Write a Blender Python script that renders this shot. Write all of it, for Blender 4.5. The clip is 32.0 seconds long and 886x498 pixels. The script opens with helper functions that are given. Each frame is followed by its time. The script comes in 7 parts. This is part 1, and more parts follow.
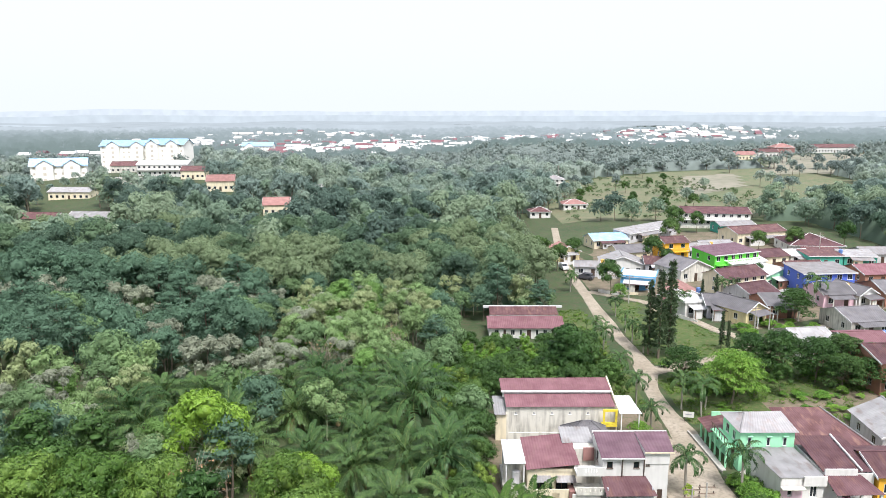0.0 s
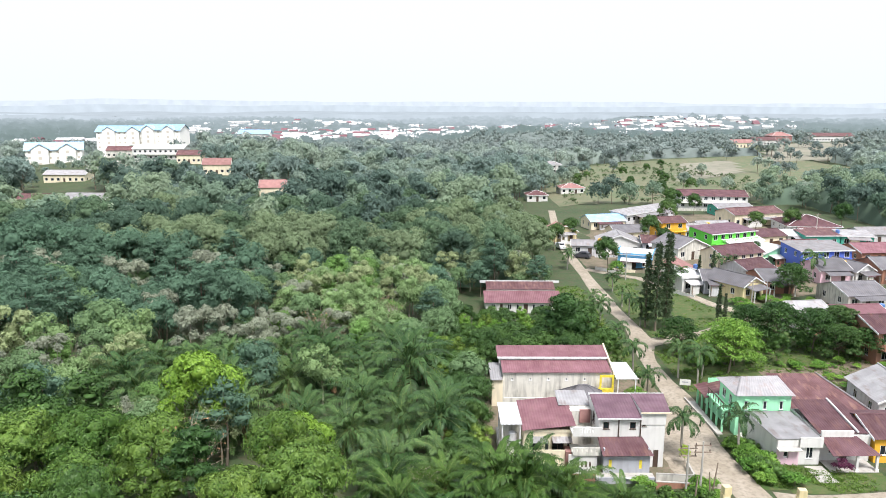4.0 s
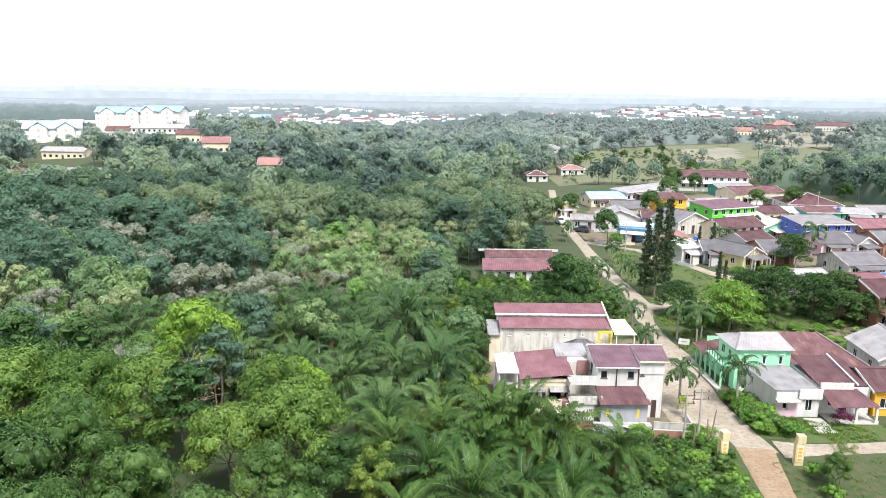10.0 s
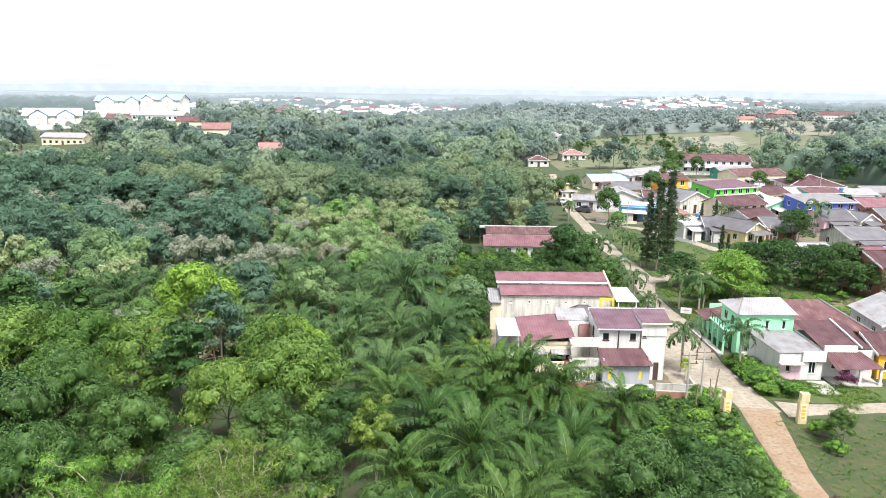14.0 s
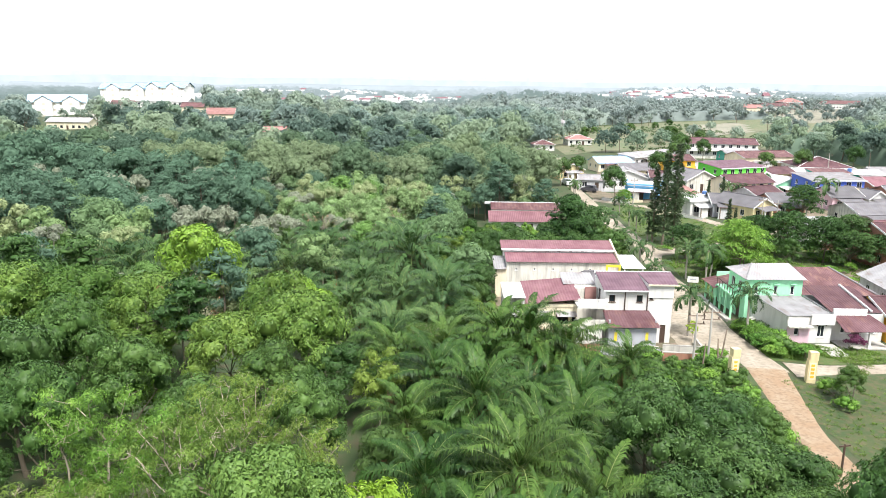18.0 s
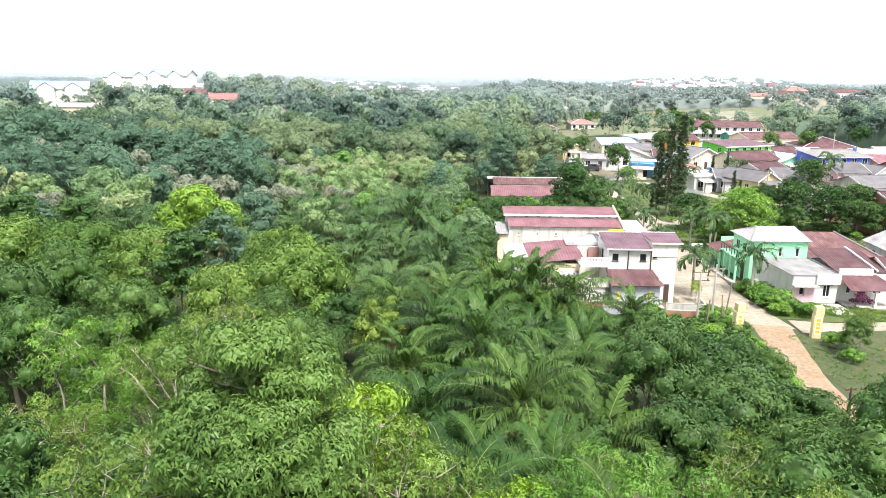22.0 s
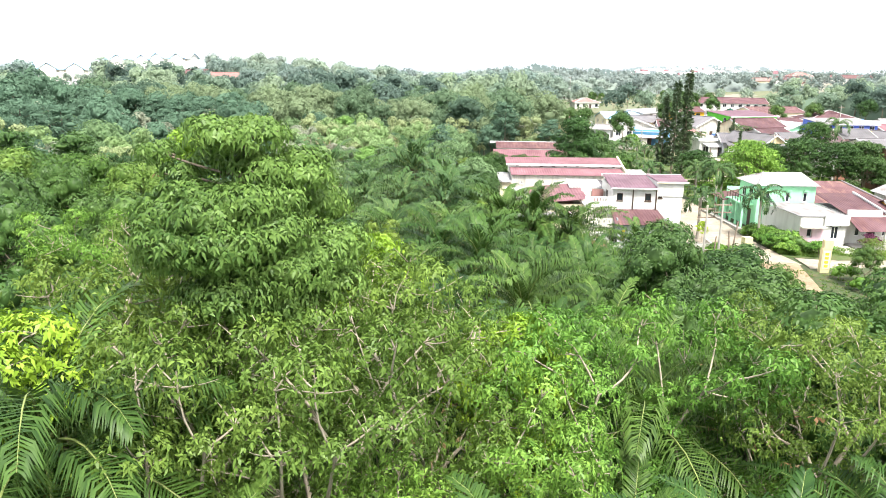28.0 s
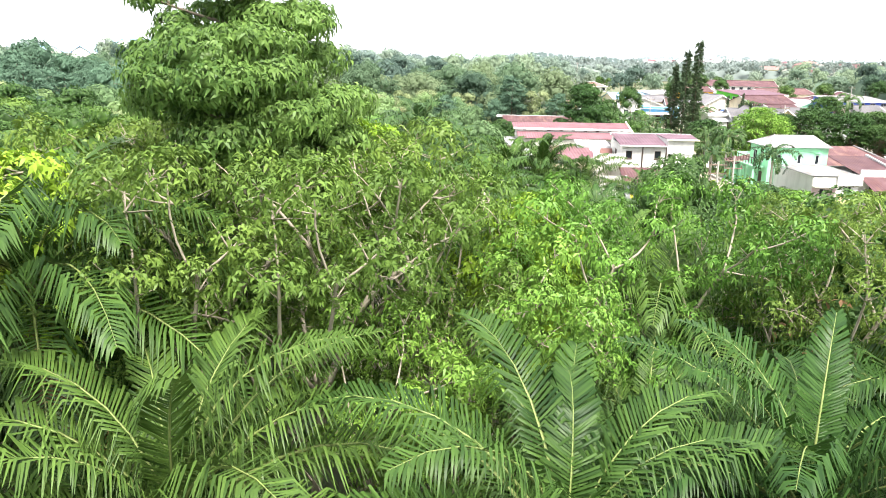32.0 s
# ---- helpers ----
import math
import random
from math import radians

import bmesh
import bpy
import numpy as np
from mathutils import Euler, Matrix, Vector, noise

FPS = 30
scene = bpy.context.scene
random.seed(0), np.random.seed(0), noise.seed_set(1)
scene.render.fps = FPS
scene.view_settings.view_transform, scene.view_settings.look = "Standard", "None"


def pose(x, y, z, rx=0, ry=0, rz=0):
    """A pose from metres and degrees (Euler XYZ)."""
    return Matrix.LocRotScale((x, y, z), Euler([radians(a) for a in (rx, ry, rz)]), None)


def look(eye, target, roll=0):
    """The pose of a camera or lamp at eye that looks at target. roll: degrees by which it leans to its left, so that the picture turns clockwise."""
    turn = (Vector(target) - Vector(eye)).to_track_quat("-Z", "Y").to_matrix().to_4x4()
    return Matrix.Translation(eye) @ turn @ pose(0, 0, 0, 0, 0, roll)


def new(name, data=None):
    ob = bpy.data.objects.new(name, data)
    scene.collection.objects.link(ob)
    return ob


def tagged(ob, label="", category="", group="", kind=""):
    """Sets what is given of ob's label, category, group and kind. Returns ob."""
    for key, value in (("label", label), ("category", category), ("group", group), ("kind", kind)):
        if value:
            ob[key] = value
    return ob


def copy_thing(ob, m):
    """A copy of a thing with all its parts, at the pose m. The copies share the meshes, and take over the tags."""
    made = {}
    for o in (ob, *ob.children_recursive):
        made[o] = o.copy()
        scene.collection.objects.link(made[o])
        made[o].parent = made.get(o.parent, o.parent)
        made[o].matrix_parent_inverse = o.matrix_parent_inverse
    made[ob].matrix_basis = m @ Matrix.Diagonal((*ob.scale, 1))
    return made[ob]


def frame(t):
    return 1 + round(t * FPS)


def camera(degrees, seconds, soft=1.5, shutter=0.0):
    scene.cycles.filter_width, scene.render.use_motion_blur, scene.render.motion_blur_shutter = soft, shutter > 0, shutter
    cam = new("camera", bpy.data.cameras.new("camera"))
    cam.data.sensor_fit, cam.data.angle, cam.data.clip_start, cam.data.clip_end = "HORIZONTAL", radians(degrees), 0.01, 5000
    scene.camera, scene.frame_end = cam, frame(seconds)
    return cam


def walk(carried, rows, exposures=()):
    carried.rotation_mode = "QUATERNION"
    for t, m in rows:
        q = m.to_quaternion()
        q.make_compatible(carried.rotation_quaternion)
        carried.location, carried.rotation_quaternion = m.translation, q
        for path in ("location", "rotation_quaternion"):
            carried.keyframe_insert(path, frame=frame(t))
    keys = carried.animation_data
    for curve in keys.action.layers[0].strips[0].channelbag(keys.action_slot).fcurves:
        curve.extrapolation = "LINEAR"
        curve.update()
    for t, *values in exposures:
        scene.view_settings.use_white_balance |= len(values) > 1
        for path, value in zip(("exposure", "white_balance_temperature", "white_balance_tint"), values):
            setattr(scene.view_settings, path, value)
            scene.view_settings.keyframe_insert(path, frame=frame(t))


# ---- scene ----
cam = camera(62.3, 32.0, soft=0.7)
METRES, EYE, TILT, LEAN, TURN = 28.0, 41.5, -10.7, 0.0, 0.0
ROWS = [
    (0.0, 0.0, 0.0, 0.0, 0.0, 0.0, -0.0),
    (0.5, 0.0031, 0.0017, -0.0152, -0.01, -0.08, -0.01),
    (1.0, 0.0032, 0.0028, -0.0301, -0.05, -0.15, -0.02),
    (1.5, 0.0025, 0.0058, -0.0449, -0.12, -0.22, -0.03),
    (2.0, 0.002, 0.008, -0.0604, -0.19, -0.32, -0.05),
    (2.5, 0.002, 0.0106, -0.0768, -0.22, -0.39, -0.07),
    (3.0, 0.0017, 0.0122, -0.0918, -0.2, -0.48, -0.1),
    (3.5, 0.0029, 0.0151, -0.1069, -0.19, -0.56, -0.13),
    (4.0, 0.0023, 0.017, -0.122, -0.23, -0.63, -0.16),
    (4.5, 0.0026, 0.0197, -0.1368, -0.21, -0.71, -0.19),
    (6.5, 0.0099, 0.0293, -0.1911, 0.01, -1.01, -0.51),
    (7.0, 0.0112, 0.0315, -0.208, 0.29, -1.04, -0.65),
    (7.5, 0.0116, 0.0289, -0.2206, 0.3, -1.05, -0.7),
    (8.0, 0.0127, 0.0342, -0.236, 0.12, -1.08, -0.71),
    (8.5, 0.0107, 0.0371, -0.2511, 0.02, -1.13, -0.73),
    (9.0, 0.0091, 0.0411, -0.2653, -0.07, -1.17, -0.75),
    (9.5, 0.0091, 0.0436, -0.2796, -0.18, -1.21, -0.75),
    (10.0, 0.0097, 0.0459, -0.2935, -0.26, -1.27, -0.74),
    (10.5, 0.0103, 0.0488, -0.309, -0.27, -1.32, -0.74),
    (11.0, 0.0111, 0.0496, -0.3249, -0.17, -1.38, -0.75),
    (11.5, 0.0116, 0.0502, -0.3404, -0.16, -1.43, -0.76),
    (12.0, 0.0115, 0.0516, -0.3559, -0.28, -1.47, -0.71),
    (12.5, 0.0121, 0.0544, -0.3704, -0.31, -1.54, -0.69),
    (13.0, 0.0114, 0.0587, -0.386, -0.31, -1.6, -0.69),
    (13.5, 0.0122, 0.0624, -0.4008, -0.25, -1.66, -0.7),
    (14.0, 0.013, 0.0654, -0.4156, -0.18, -1.74, -0.72),
    (14.5, 0.0149, 0.0684, -0.4307, -0.13, -1.8, -0.72),
    (16.5, 0.0145, 0.0795, -0.4911, 0.08, -2.06, -0.79),
    (17.0, 0.0141, 0.082, -0.5057, 0.13, -2.12, -0.8),
    (17.5, 0.0147, 0.0834, -0.5204, 0.16, -2.19, -0.8),
    (18.0, 0.0148, 0.0865, -0.5356, 0.2, -2.27, -0.82),
    (18.5, 0.0155, 0.0896, -0.551, 0.25, -2.33, -0.82),
    (19.0, 0.0158, 0.0916, -0.5667, 0.28, -2.39, -0.83),
    (19.5, 0.017, 0.0937, -0.5819, 0.32, -2.46, -0.84),
    (20.0, 0.0181, 0.0962, -0.5979, 0.34, -2.52, -0.84),
    (20.5, 0.0199, 0.0983, -0.6138, 0.34, -2.58, -0.83),
    (21.0, 0.0208, 0.1006, -0.6304, 0.33, -2.64, -0.82),
    (21.5, 0.0218, 0.1036, -0.6473, 0.32, -2.7, -0.81),
    (22.0, 0.0222, 0.1054, -0.665, 0.44, -2.76, -0.83),
    (22.5, 0.0224, 0.1059, -0.6824, 0.58, -2.82, -0.86),
    (23.0, 0.0226, 0.1083, -0.6992, 0.69, -2.85, -0.89),
    (23.5, 0.0228, 0.1114, -0.7154, 0.86, -2.9, -0.93),
    (24.0, 0.0234, 0.115, -0.7311, 0.96, -2.96, -0.97),
    (24.5, 0.0239, 0.1204, -0.747, 1.05, -3.02, -1.01),
    (25.0, 0.0246, 0.1244, -0.7625, 1.08, -3.08, -1.03),
    (25.5, 0.0252, 0.127, -0.7783, 1.02, -3.14, -1.02),
    (27.5, 0.0292, 0.1327, -0.8413, 0.73, -3.31, -0.93),
    (28.0, 0.0298, 0.1361, -0.857, 0.67, -3.35, -0.97),
    (28.5, 0.0297, 0.1393, -0.8729, 0.71, -3.41, -1.0),
    (29.0, 0.0289, 0.1415, -0.8891, 0.78, -3.48, -1.06),
    (29.5, 0.028, 0.1431, -0.9054, 0.86, -3.55, -1.11),
    (30.0, 0.0273, 0.1463, -0.9208, 0.98, -3.62, -1.17),
    (30.5, 0.027, 0.1502, -0.9362, 1.09, -3.7, -1.21),
    (31.0, 0.0274, 0.1545, -0.9515, 1.14, -3.77, -1.25),
    (31.5, 0.0284, 0.1584, -0.9668, 1.12, -3.86, -1.29),
    (32.0, 0.0293, 0.1622, -0.9818, 1.08, -3.95, -1.33),
]
walk(cam, [(t, pose(0, 0, EYE, TILT, LEAN, TURN) @ pose(METRES * x, METRES * y, METRES * z, 90 + pitch, roll, yaw)) for t, x, y, z, yaw, pitch, roll in ROWS],
     exposures=[(0, 0.48, 6050, 14), (8, 0.58, 6050, 14), (14, 0.72, 6100, 13), (20, 0.9, 6200, 12), (25, 1.12, 6300, 12), (32, 1.42, 6400, 12)])

# ---- sky and sun ----
world = bpy.data.worlds.new("world")
scene.world = world
world.use_nodes = True
wn, wl = world.node_tree.nodes, world.node_tree.links
bg = wn["Background"]
sky = wn.new("ShaderNodeTexSky")
sky.sky_type, sky.sun_disc = "NISHITA", False
sky.sun_elevation, sky.sun_rotation = radians(60), radians(158)
sky.air_density, sky.dust_density, sky.ozone_density = 1.0, 6.0, 1.0
cloud = wn.new("ShaderNodeMix")
cloud.data_type = "RGBA"
cloud.inputs[0].default_value = 0.72
cloud.inputs[7].default_value = (11.5, 11.95, 12.2, 1)
wl.new(sky.outputs[0], cloud.inputs[6])
wl.new(cloud.outputs[2], bg.inputs[0])
bg.inputs[1].default_value = 0.082
sun = new("sun", bpy.data.lights.new("sun", "SUN"))
sun.data.energy, sun.data.angle, sun.data.color = 4.1, radians(18), (1.0, 0.95, 0.87)
SUN_AZ, SUN_EL = radians(158), radians(60)
sun.matrix_world = look((math.sin(SUN_AZ) * 80, math.cos(SUN_AZ) * 80, math.tan(SUN_EL) * 80), (0, 0, 0))


# ---- materials ----
def node_mat(name, rough=0.7, metal=0.0):
    m = bpy.data.materials.new(name)
    m.use_nodes = True
    b = m.node_tree.nodes["Principled BSDF"]
    b.inputs["Roughness"].default_value, b.inputs["Metallic"].default_value = rough, metal
    return m, m.node_tree.nodes, m.node_tree.links, b


def mixed(n, l, fac, a, b):
    mx = n.new("ShaderNodeMix")
    mx.data_type = "RGBA"
    if fac is not None:
        l.new(fac, mx.inputs[0])
    for sock, v in ((mx.inputs[6], a), (mx.inputs[7], b)):
        if isinstance(v, tuple):
            sock.default_value = (*v, 1)
        else:
            l.new(v, sock)
    return mx.outputs[2]


def ramp(n, l, fac, lo, hi):
    r = n.new("ShaderNodeMapRange")
    r.inputs[1].default_value, r.inputs[2].default_value = lo, hi
    l.new(fac, r.inputs[0])
    return r.outputs[0]


def noise_at(n, l, scale, detail=4.0, stretch=None):
    g = n.new("ShaderNodeNewGeometry")
    t = n.new("ShaderNodeTexNoise")
    t.inputs["Scale"].default_value, t.inputs["Detail"].default_value = scale, detail
    src = g.outputs["Position"]
    if stretch:
        v = n.new("ShaderNodeVectorMath")
        v.operation = "MULTIPLY"
        v.inputs[1].default_value = stretch
        l.new(src, v.inputs[0])
        src = v.outputs[0]
    l.new(src, t.inputs["Vector"])
    return t.outputs["Fac"]


def bumped(n, l, b, height, strength, dist):
    bp = n.new("ShaderNodeBump")
    bp.inputs["Strength"].default_value, bp.inputs["Distance"].default_value = strength, dist
    l.new(height, bp.inputs["Height"])
    l.new(bp.outputs[0], b.inputs["Normal"])


def plaster(name, col, dirt=(0.16, 0.15, 0.12), amount=0.5, rough=0.85):
    """Painted plaster with streaks of rain dirt and fine grain."""
    m, n, l, b = node_mat(name, rough)
    streak = ramp(n, l, noise_at(n, l, 1.0, 5, (2.2, 2.2, 0.35)), 0.45, 0.85)
    blot = ramp(n, l, noise_at(n, l, 0.7, 5), 0.5, 0.8)
    k = n.new("ShaderNodeMath")
    k.operation = "MULTIPLY_ADD"
    l.new(streak, k.inputs[0])
    k.inputs[1].default_value = amount
    mul = n.new("ShaderNodeMath")
    mul.operation = "MULTIPLY"
    l.new(blot, mul.inputs[0])
    mul.inputs[1].default_value = amount * 0.5
    l.new(mul.outputs[0], k.inputs[2])
    l.new(mixed(n, l, k.outputs[0], col, dirt), b.inputs["Base Color"])
    bumped(n, l, b, noise_at(n, l, 30, 3), 0.3, 0.01)
    return m


def sheet_metal(name, col, rust=(0.2, 0.09, 0.05), amount=0.5, rough=0.75):
    """Painted or zinc roof sheet with rust patches and faded runs."""
    m, n, l, b = node_mat(name, rough)
    o = n.new("ShaderNodeObjectInfo")
    fade = mixed(n, l, ramp(n, l, noise_at(n, l, 0.6, 6), 0.35, 0.75), col, tuple(min(1, c * 1.35 + 0.03) for c in col))
    patch = ramp(n, l, noise_at(n, l, 0.9, 7, (1.6, 0.6, 1.0)), 0.52, 0.72)
    k = n.new("ShaderNodeMath")
    k.operation = "MULTIPLY"
    l.new(patch, k.inputs[0])
    k.inputs[1].default_value = amount
    tone = mixed(n, l, k.outputs[0], fade, rust)
    hue = n.new("ShaderNodeHueSaturation")
    l.new(tone, hue.inputs["Color"])
    l.new(ramp_to(n, l, o.outputs["Random"], 0.8, 1.2), hue.inputs["Value"])
    l.new(hue.outputs[0], b.inputs["Base Color"])
    return m


def ramp_to(n, l, fac, lo, hi):
    r = n.new("ShaderNodeMapRange")
    r.inputs[3].default_value, r.inputs[4].default_value = lo, hi
    l.new(fac, r.inputs[0])
    return r.outputs[0]


def leaf(name, dark, light, clump=0.25, through_light=0.17, gloss=0.42):
    """Leaves: colour varies leaf by leaf and clump by clump, some light shines through."""
    m, n, l, b = node_mat(name, gloss)
    g = n.new("ShaderNodeNewGeometry")
    o = n.new("ShaderNodeObjectInfo")
    isl = mixed(n, l, g.outputs["Random Per Island"], dark, light)
    big = mixed(n, l, ramp(n, l, noise_at(n, l, clump, 3), 0.35, 0.65), tuple(c * 0.75 for c in dark), light)
    mx = n.new("ShaderNodeMix")
    mx.data_type = "RGBA"
    mx.inputs[0].default_value = 0.45
    l.new(isl, mx.inputs[6])
    l.new(big, mx.inputs[7])
    hue = n.new("ShaderNodeHueSaturation")
    l.new(mx.outputs[2], hue.inputs["Color"])
    l.new(ramp_to(n, l, o.outputs["Random"], 0.75, 1.25), hue.inputs["Value"])
    l.new(ramp_to(n, l, o.outputs["Random"], 0.515, 0.485), hue.inputs["Hue"])
    l.new(hue.outputs[0], b.inputs["Base Color"])
    b.inputs["Specular IOR Level"].default_value = 0.17
    tr = n.new("ShaderNodeBsdfTranslucent")
    l.new(hue.outputs[0], tr.inputs[0])
    ms = n.new("ShaderNodeMixShader")
    ms.inputs[0].default_value = through_light
    l.new(b.outputs[0], ms.inputs[1])
    l.new(tr.outputs[0], ms.inputs[2])
    l.new(ms.outputs[0], n["Material Output"].inputs[0])
    return m


def earth(name, a, b_, c, scale=0.25, rough=0.95, bump=0.05):
    m, n, l, b = node_mat(name, rough)
    base = mixed(n, l, ramp(n, l, noise_at(n, l, scale, 6), 0.4, 0.62), a, b_)
    base = mixed(n, l, ramp(n, l, noise_at(n, l, scale * 6, 6), 0.45, 0.75), base, c)
    l.new(base, b.inputs["Base Color"])
    bumped(n, l, b, noise_at(n, l, 9, 5), 0.6, bump)
    return m


def plain(name, col, rough=0.6, metal=0.0):
    m, n, l, b = node_mat(name, rough, metal)
    tone = mixed(n, l, ramp(n, l, noise_at(n, l, 3.0, 5), 0.35, 0.75), col, tuple(c * 0.72 for c in col))
    l.new(tone, b.inputs["Base Color"])
    return m


M_white = plaster("white_plaster", (0.634, 0.625, 0.59), amount=0.25)
M_cream = plaster("cream_plaster", (0.74, 0.66, 0.48), amount=0.35)
M_oldwhite = plaster("stained_concrete", (0.62, 0.6, 0.53), (0.16, 0.15, 0.13), 0.85)
M_greywall = plaster("grey_plaster", (0.36, 0.37, 0.4), amount=0.5)
M_lightgrey = plaster("light_grey_plaster", (0.55, 0.55, 0.55), amount=0.5)
M_mint = plaster("mint_green_plaster", (0.34, 0.72, 0.44), (0.14, 0.3, 0.2), 0.25)
M_teal = plaster("teal_plaster", (0.07, 0.4, 0.3), amount=0.4)
M_lime = plaster("lime_green_plaster", (0.14, 0.62, 0.06), amount=0.2)
M_blue = plaster("blue_plaster", (0.08, 0.14, 0.5), amount=0.25)
M_sky = plaster("sky_blue_plaster", (0.14, 0.4, 0.68), amount=0.3)
M_yellow = plaster("yellow_plaster", (0.78, 0.42, 0.03), amount=0.25)
M_paleyellow = plaster("pale_yellow_plaster", (0.66, 0.56, 0.31), amount=0.45)
M_pink = plaster("pink_plaster", (0.72, 0.5, 0.56), amount=0.3)
M_brick = plaster("bare_brick", (0.34, 0.17, 0.11), (0.15, 0.1, 0.08), 0.5)
M_maroon = sheet_metal("maroon_roof", (0.066, 0.023, 0.028), (0.15, 0.075, 0.055), 0.6)
M_purple = sheet_metal("purple_roof", (0.115, 0.058, 0.078), (0.16, 0.11, 0.11), 0.3)
M_rose = sheet_metal("faded_rose_roof", (0.135, 0.055, 0.065), (0.2, 0.11, 0.105), 0.5)
M_rust = sheet_metal("rusty_roof", (0.075, 0.027, 0.028), (0.24, 0.14, 0.1), 0.65, 0.65)
M_zinc = sheet_metal("zinc_roof", (0.216, 0.208, 0.208), (0.22, 0.15, 0.125), 0.6, 0.7)
M_oldzinc = sheet_metal("aged_zinc_roof", (0.23, 0.225, 0.225), (0.15, 0.1, 0.075), 0.6, 0.75)
M_dark = sheet_metal("dark_tile_roof", (0.095, 0.09, 0.095), (0.13, 0.12, 0.11), 0.6, 0.7)
M_bluezinc = sheet_metal("blue_roof", (0.24, 0.4, 0.6), (0.3, 0.42, 0.56), 0.4)
M_redtile = sheet_metal("red_tile_roof", (0.24, 0.12, 0.105), (0.21, 0.13, 0.115), 0.5, 0.8)
M_whiteroof = sheet_metal("white_sheet_roof", (0.484, 0.484, 0.475), (0.36, 0.34, 0.31), 0.25)
M_frame = plain("white_frame", (0.75, 0.75, 0.73))
M_yframe = plain("yellow_shutter", (0.75, 0.6, 0.05))
M_darkwood = plain("dark_wood", (0.08, 0.05, 0.035))
M_wood = plain("weathered_wood", (0.26, 0.2, 0.15), 0.85)
M_steel = plain("grey_steel", (0.3, 0.31, 0.32), 0.45, 0.7)
M_concrete = plaster("concrete", (0.42, 0.4, 0.36), (0.14, 0.13, 0.11), 0.6)
M_black = plain("black_rubber", (0.02, 0.02, 0.02))
M_glass, _n, _l, _b = node_mat("window_glass", 0.08)
_b.inputs["Base Color"].default_value = (0.02, 0.025, 0.03, 1)
_b.inputs["IOR"].default_value = 1.5
M_bark = plaster("bark", (0.17, 0.14, 0.1), (0.07, 0.06, 0.045), 0.7, 0.95)
M_palebark = plaster("pale_bark", (0.36, 0.31, 0.24), (0.17, 0.14, 0.1), 0.5, 0.9)
M_road = earth("pale_dirt_road", (0.345, 0.3, 0.235), (0.28, 0.24, 0.18), (0.2, 0.165, 0.12), 0.35)
M_reddirt = earth("red_dirt_road", (0.26, 0.175, 0.105), (0.29, 0.225, 0.15), (0.18, 0.12, 0.075), 0.5)
M_soil = earth("bare_soil", (0.19, 0.145, 0.105), (0.12, 0.1, 0.065), (0.08, 0.1, 0.04), 0.4)
M_lawn = earth("lawn", (0.045, 0.085, 0.015), (0.065, 0.1, 0.023), (0.12, 0.105, 0.045), 0.25)
M_rough = earth("rough_grass", (0.03, 0.058, 0.014), (0.05, 0.07, 0.02), (0.1, 0.075, 0.04), 0.25)
M_field = earth("dry_field", (0.1, 0.13, 0.06), (0.13, 0.14, 0.075), (0.18, 0.15, 0.095), 0.05)
M_bare = earth("bare_field", (0.24, 0.22, 0.17), (0.2, 0.19, 0.14), (0.15, 0.16, 0.1), 0.03)
M_ground = earth("woodland_ground", (0.035, 0.062, 0.02), (0.05, 0.075, 0.025), (0.075, 0.06, 0.035), 0.12)
L_dark = leaf("dark_leaves", (0.026, 0.068, 0.018), (0.09, 0.165, 0.044))
L_mid = leaf("green_leaves", (0.03, 0.078, 0.018), (0.105, 0.19, 0.046))
L_bright = leaf("bright_leaves", (0.055, 0.15, 0.02), (0.2, 0.36, 0.06))
L_fresh = leaf("fresh_leaves", (0.046, 0.11, 0.018), (0.175, 0.275, 0.055), clump=0.5)
L_lime = leaf("young_leaves", (0.13, 0.25, 0.02), (0.33, 0.48, 0.05))
L_young = leaf("bright_young_leaves", (0.07, 0.17, 0.018), (0.19, 0.33, 0.045))
L_olive = leaf("olive_leaves", (0.065, 0.125, 0.02), (0.21, 0.31, 0.06), through_light=0.24)
L_layer = leaf("olive_green_leaves", (0.065, 0.135, 0.028), (0.225, 0.345, 0.08), through_light=0.27)
# leaf tone made paler and greyer to carry haze on distant plants
L_grey = leaf("grey_green_leaves", (0.07, 0.115, 0.05), (0.14, 0.2, 0.09))
# woods across the valley and beyond it, haze put into their leaf colours by distance
def hazed_leaf(name, c, through_light=0.38, k0=0.78, k1=1.22):
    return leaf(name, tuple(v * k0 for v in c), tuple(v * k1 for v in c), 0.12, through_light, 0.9)


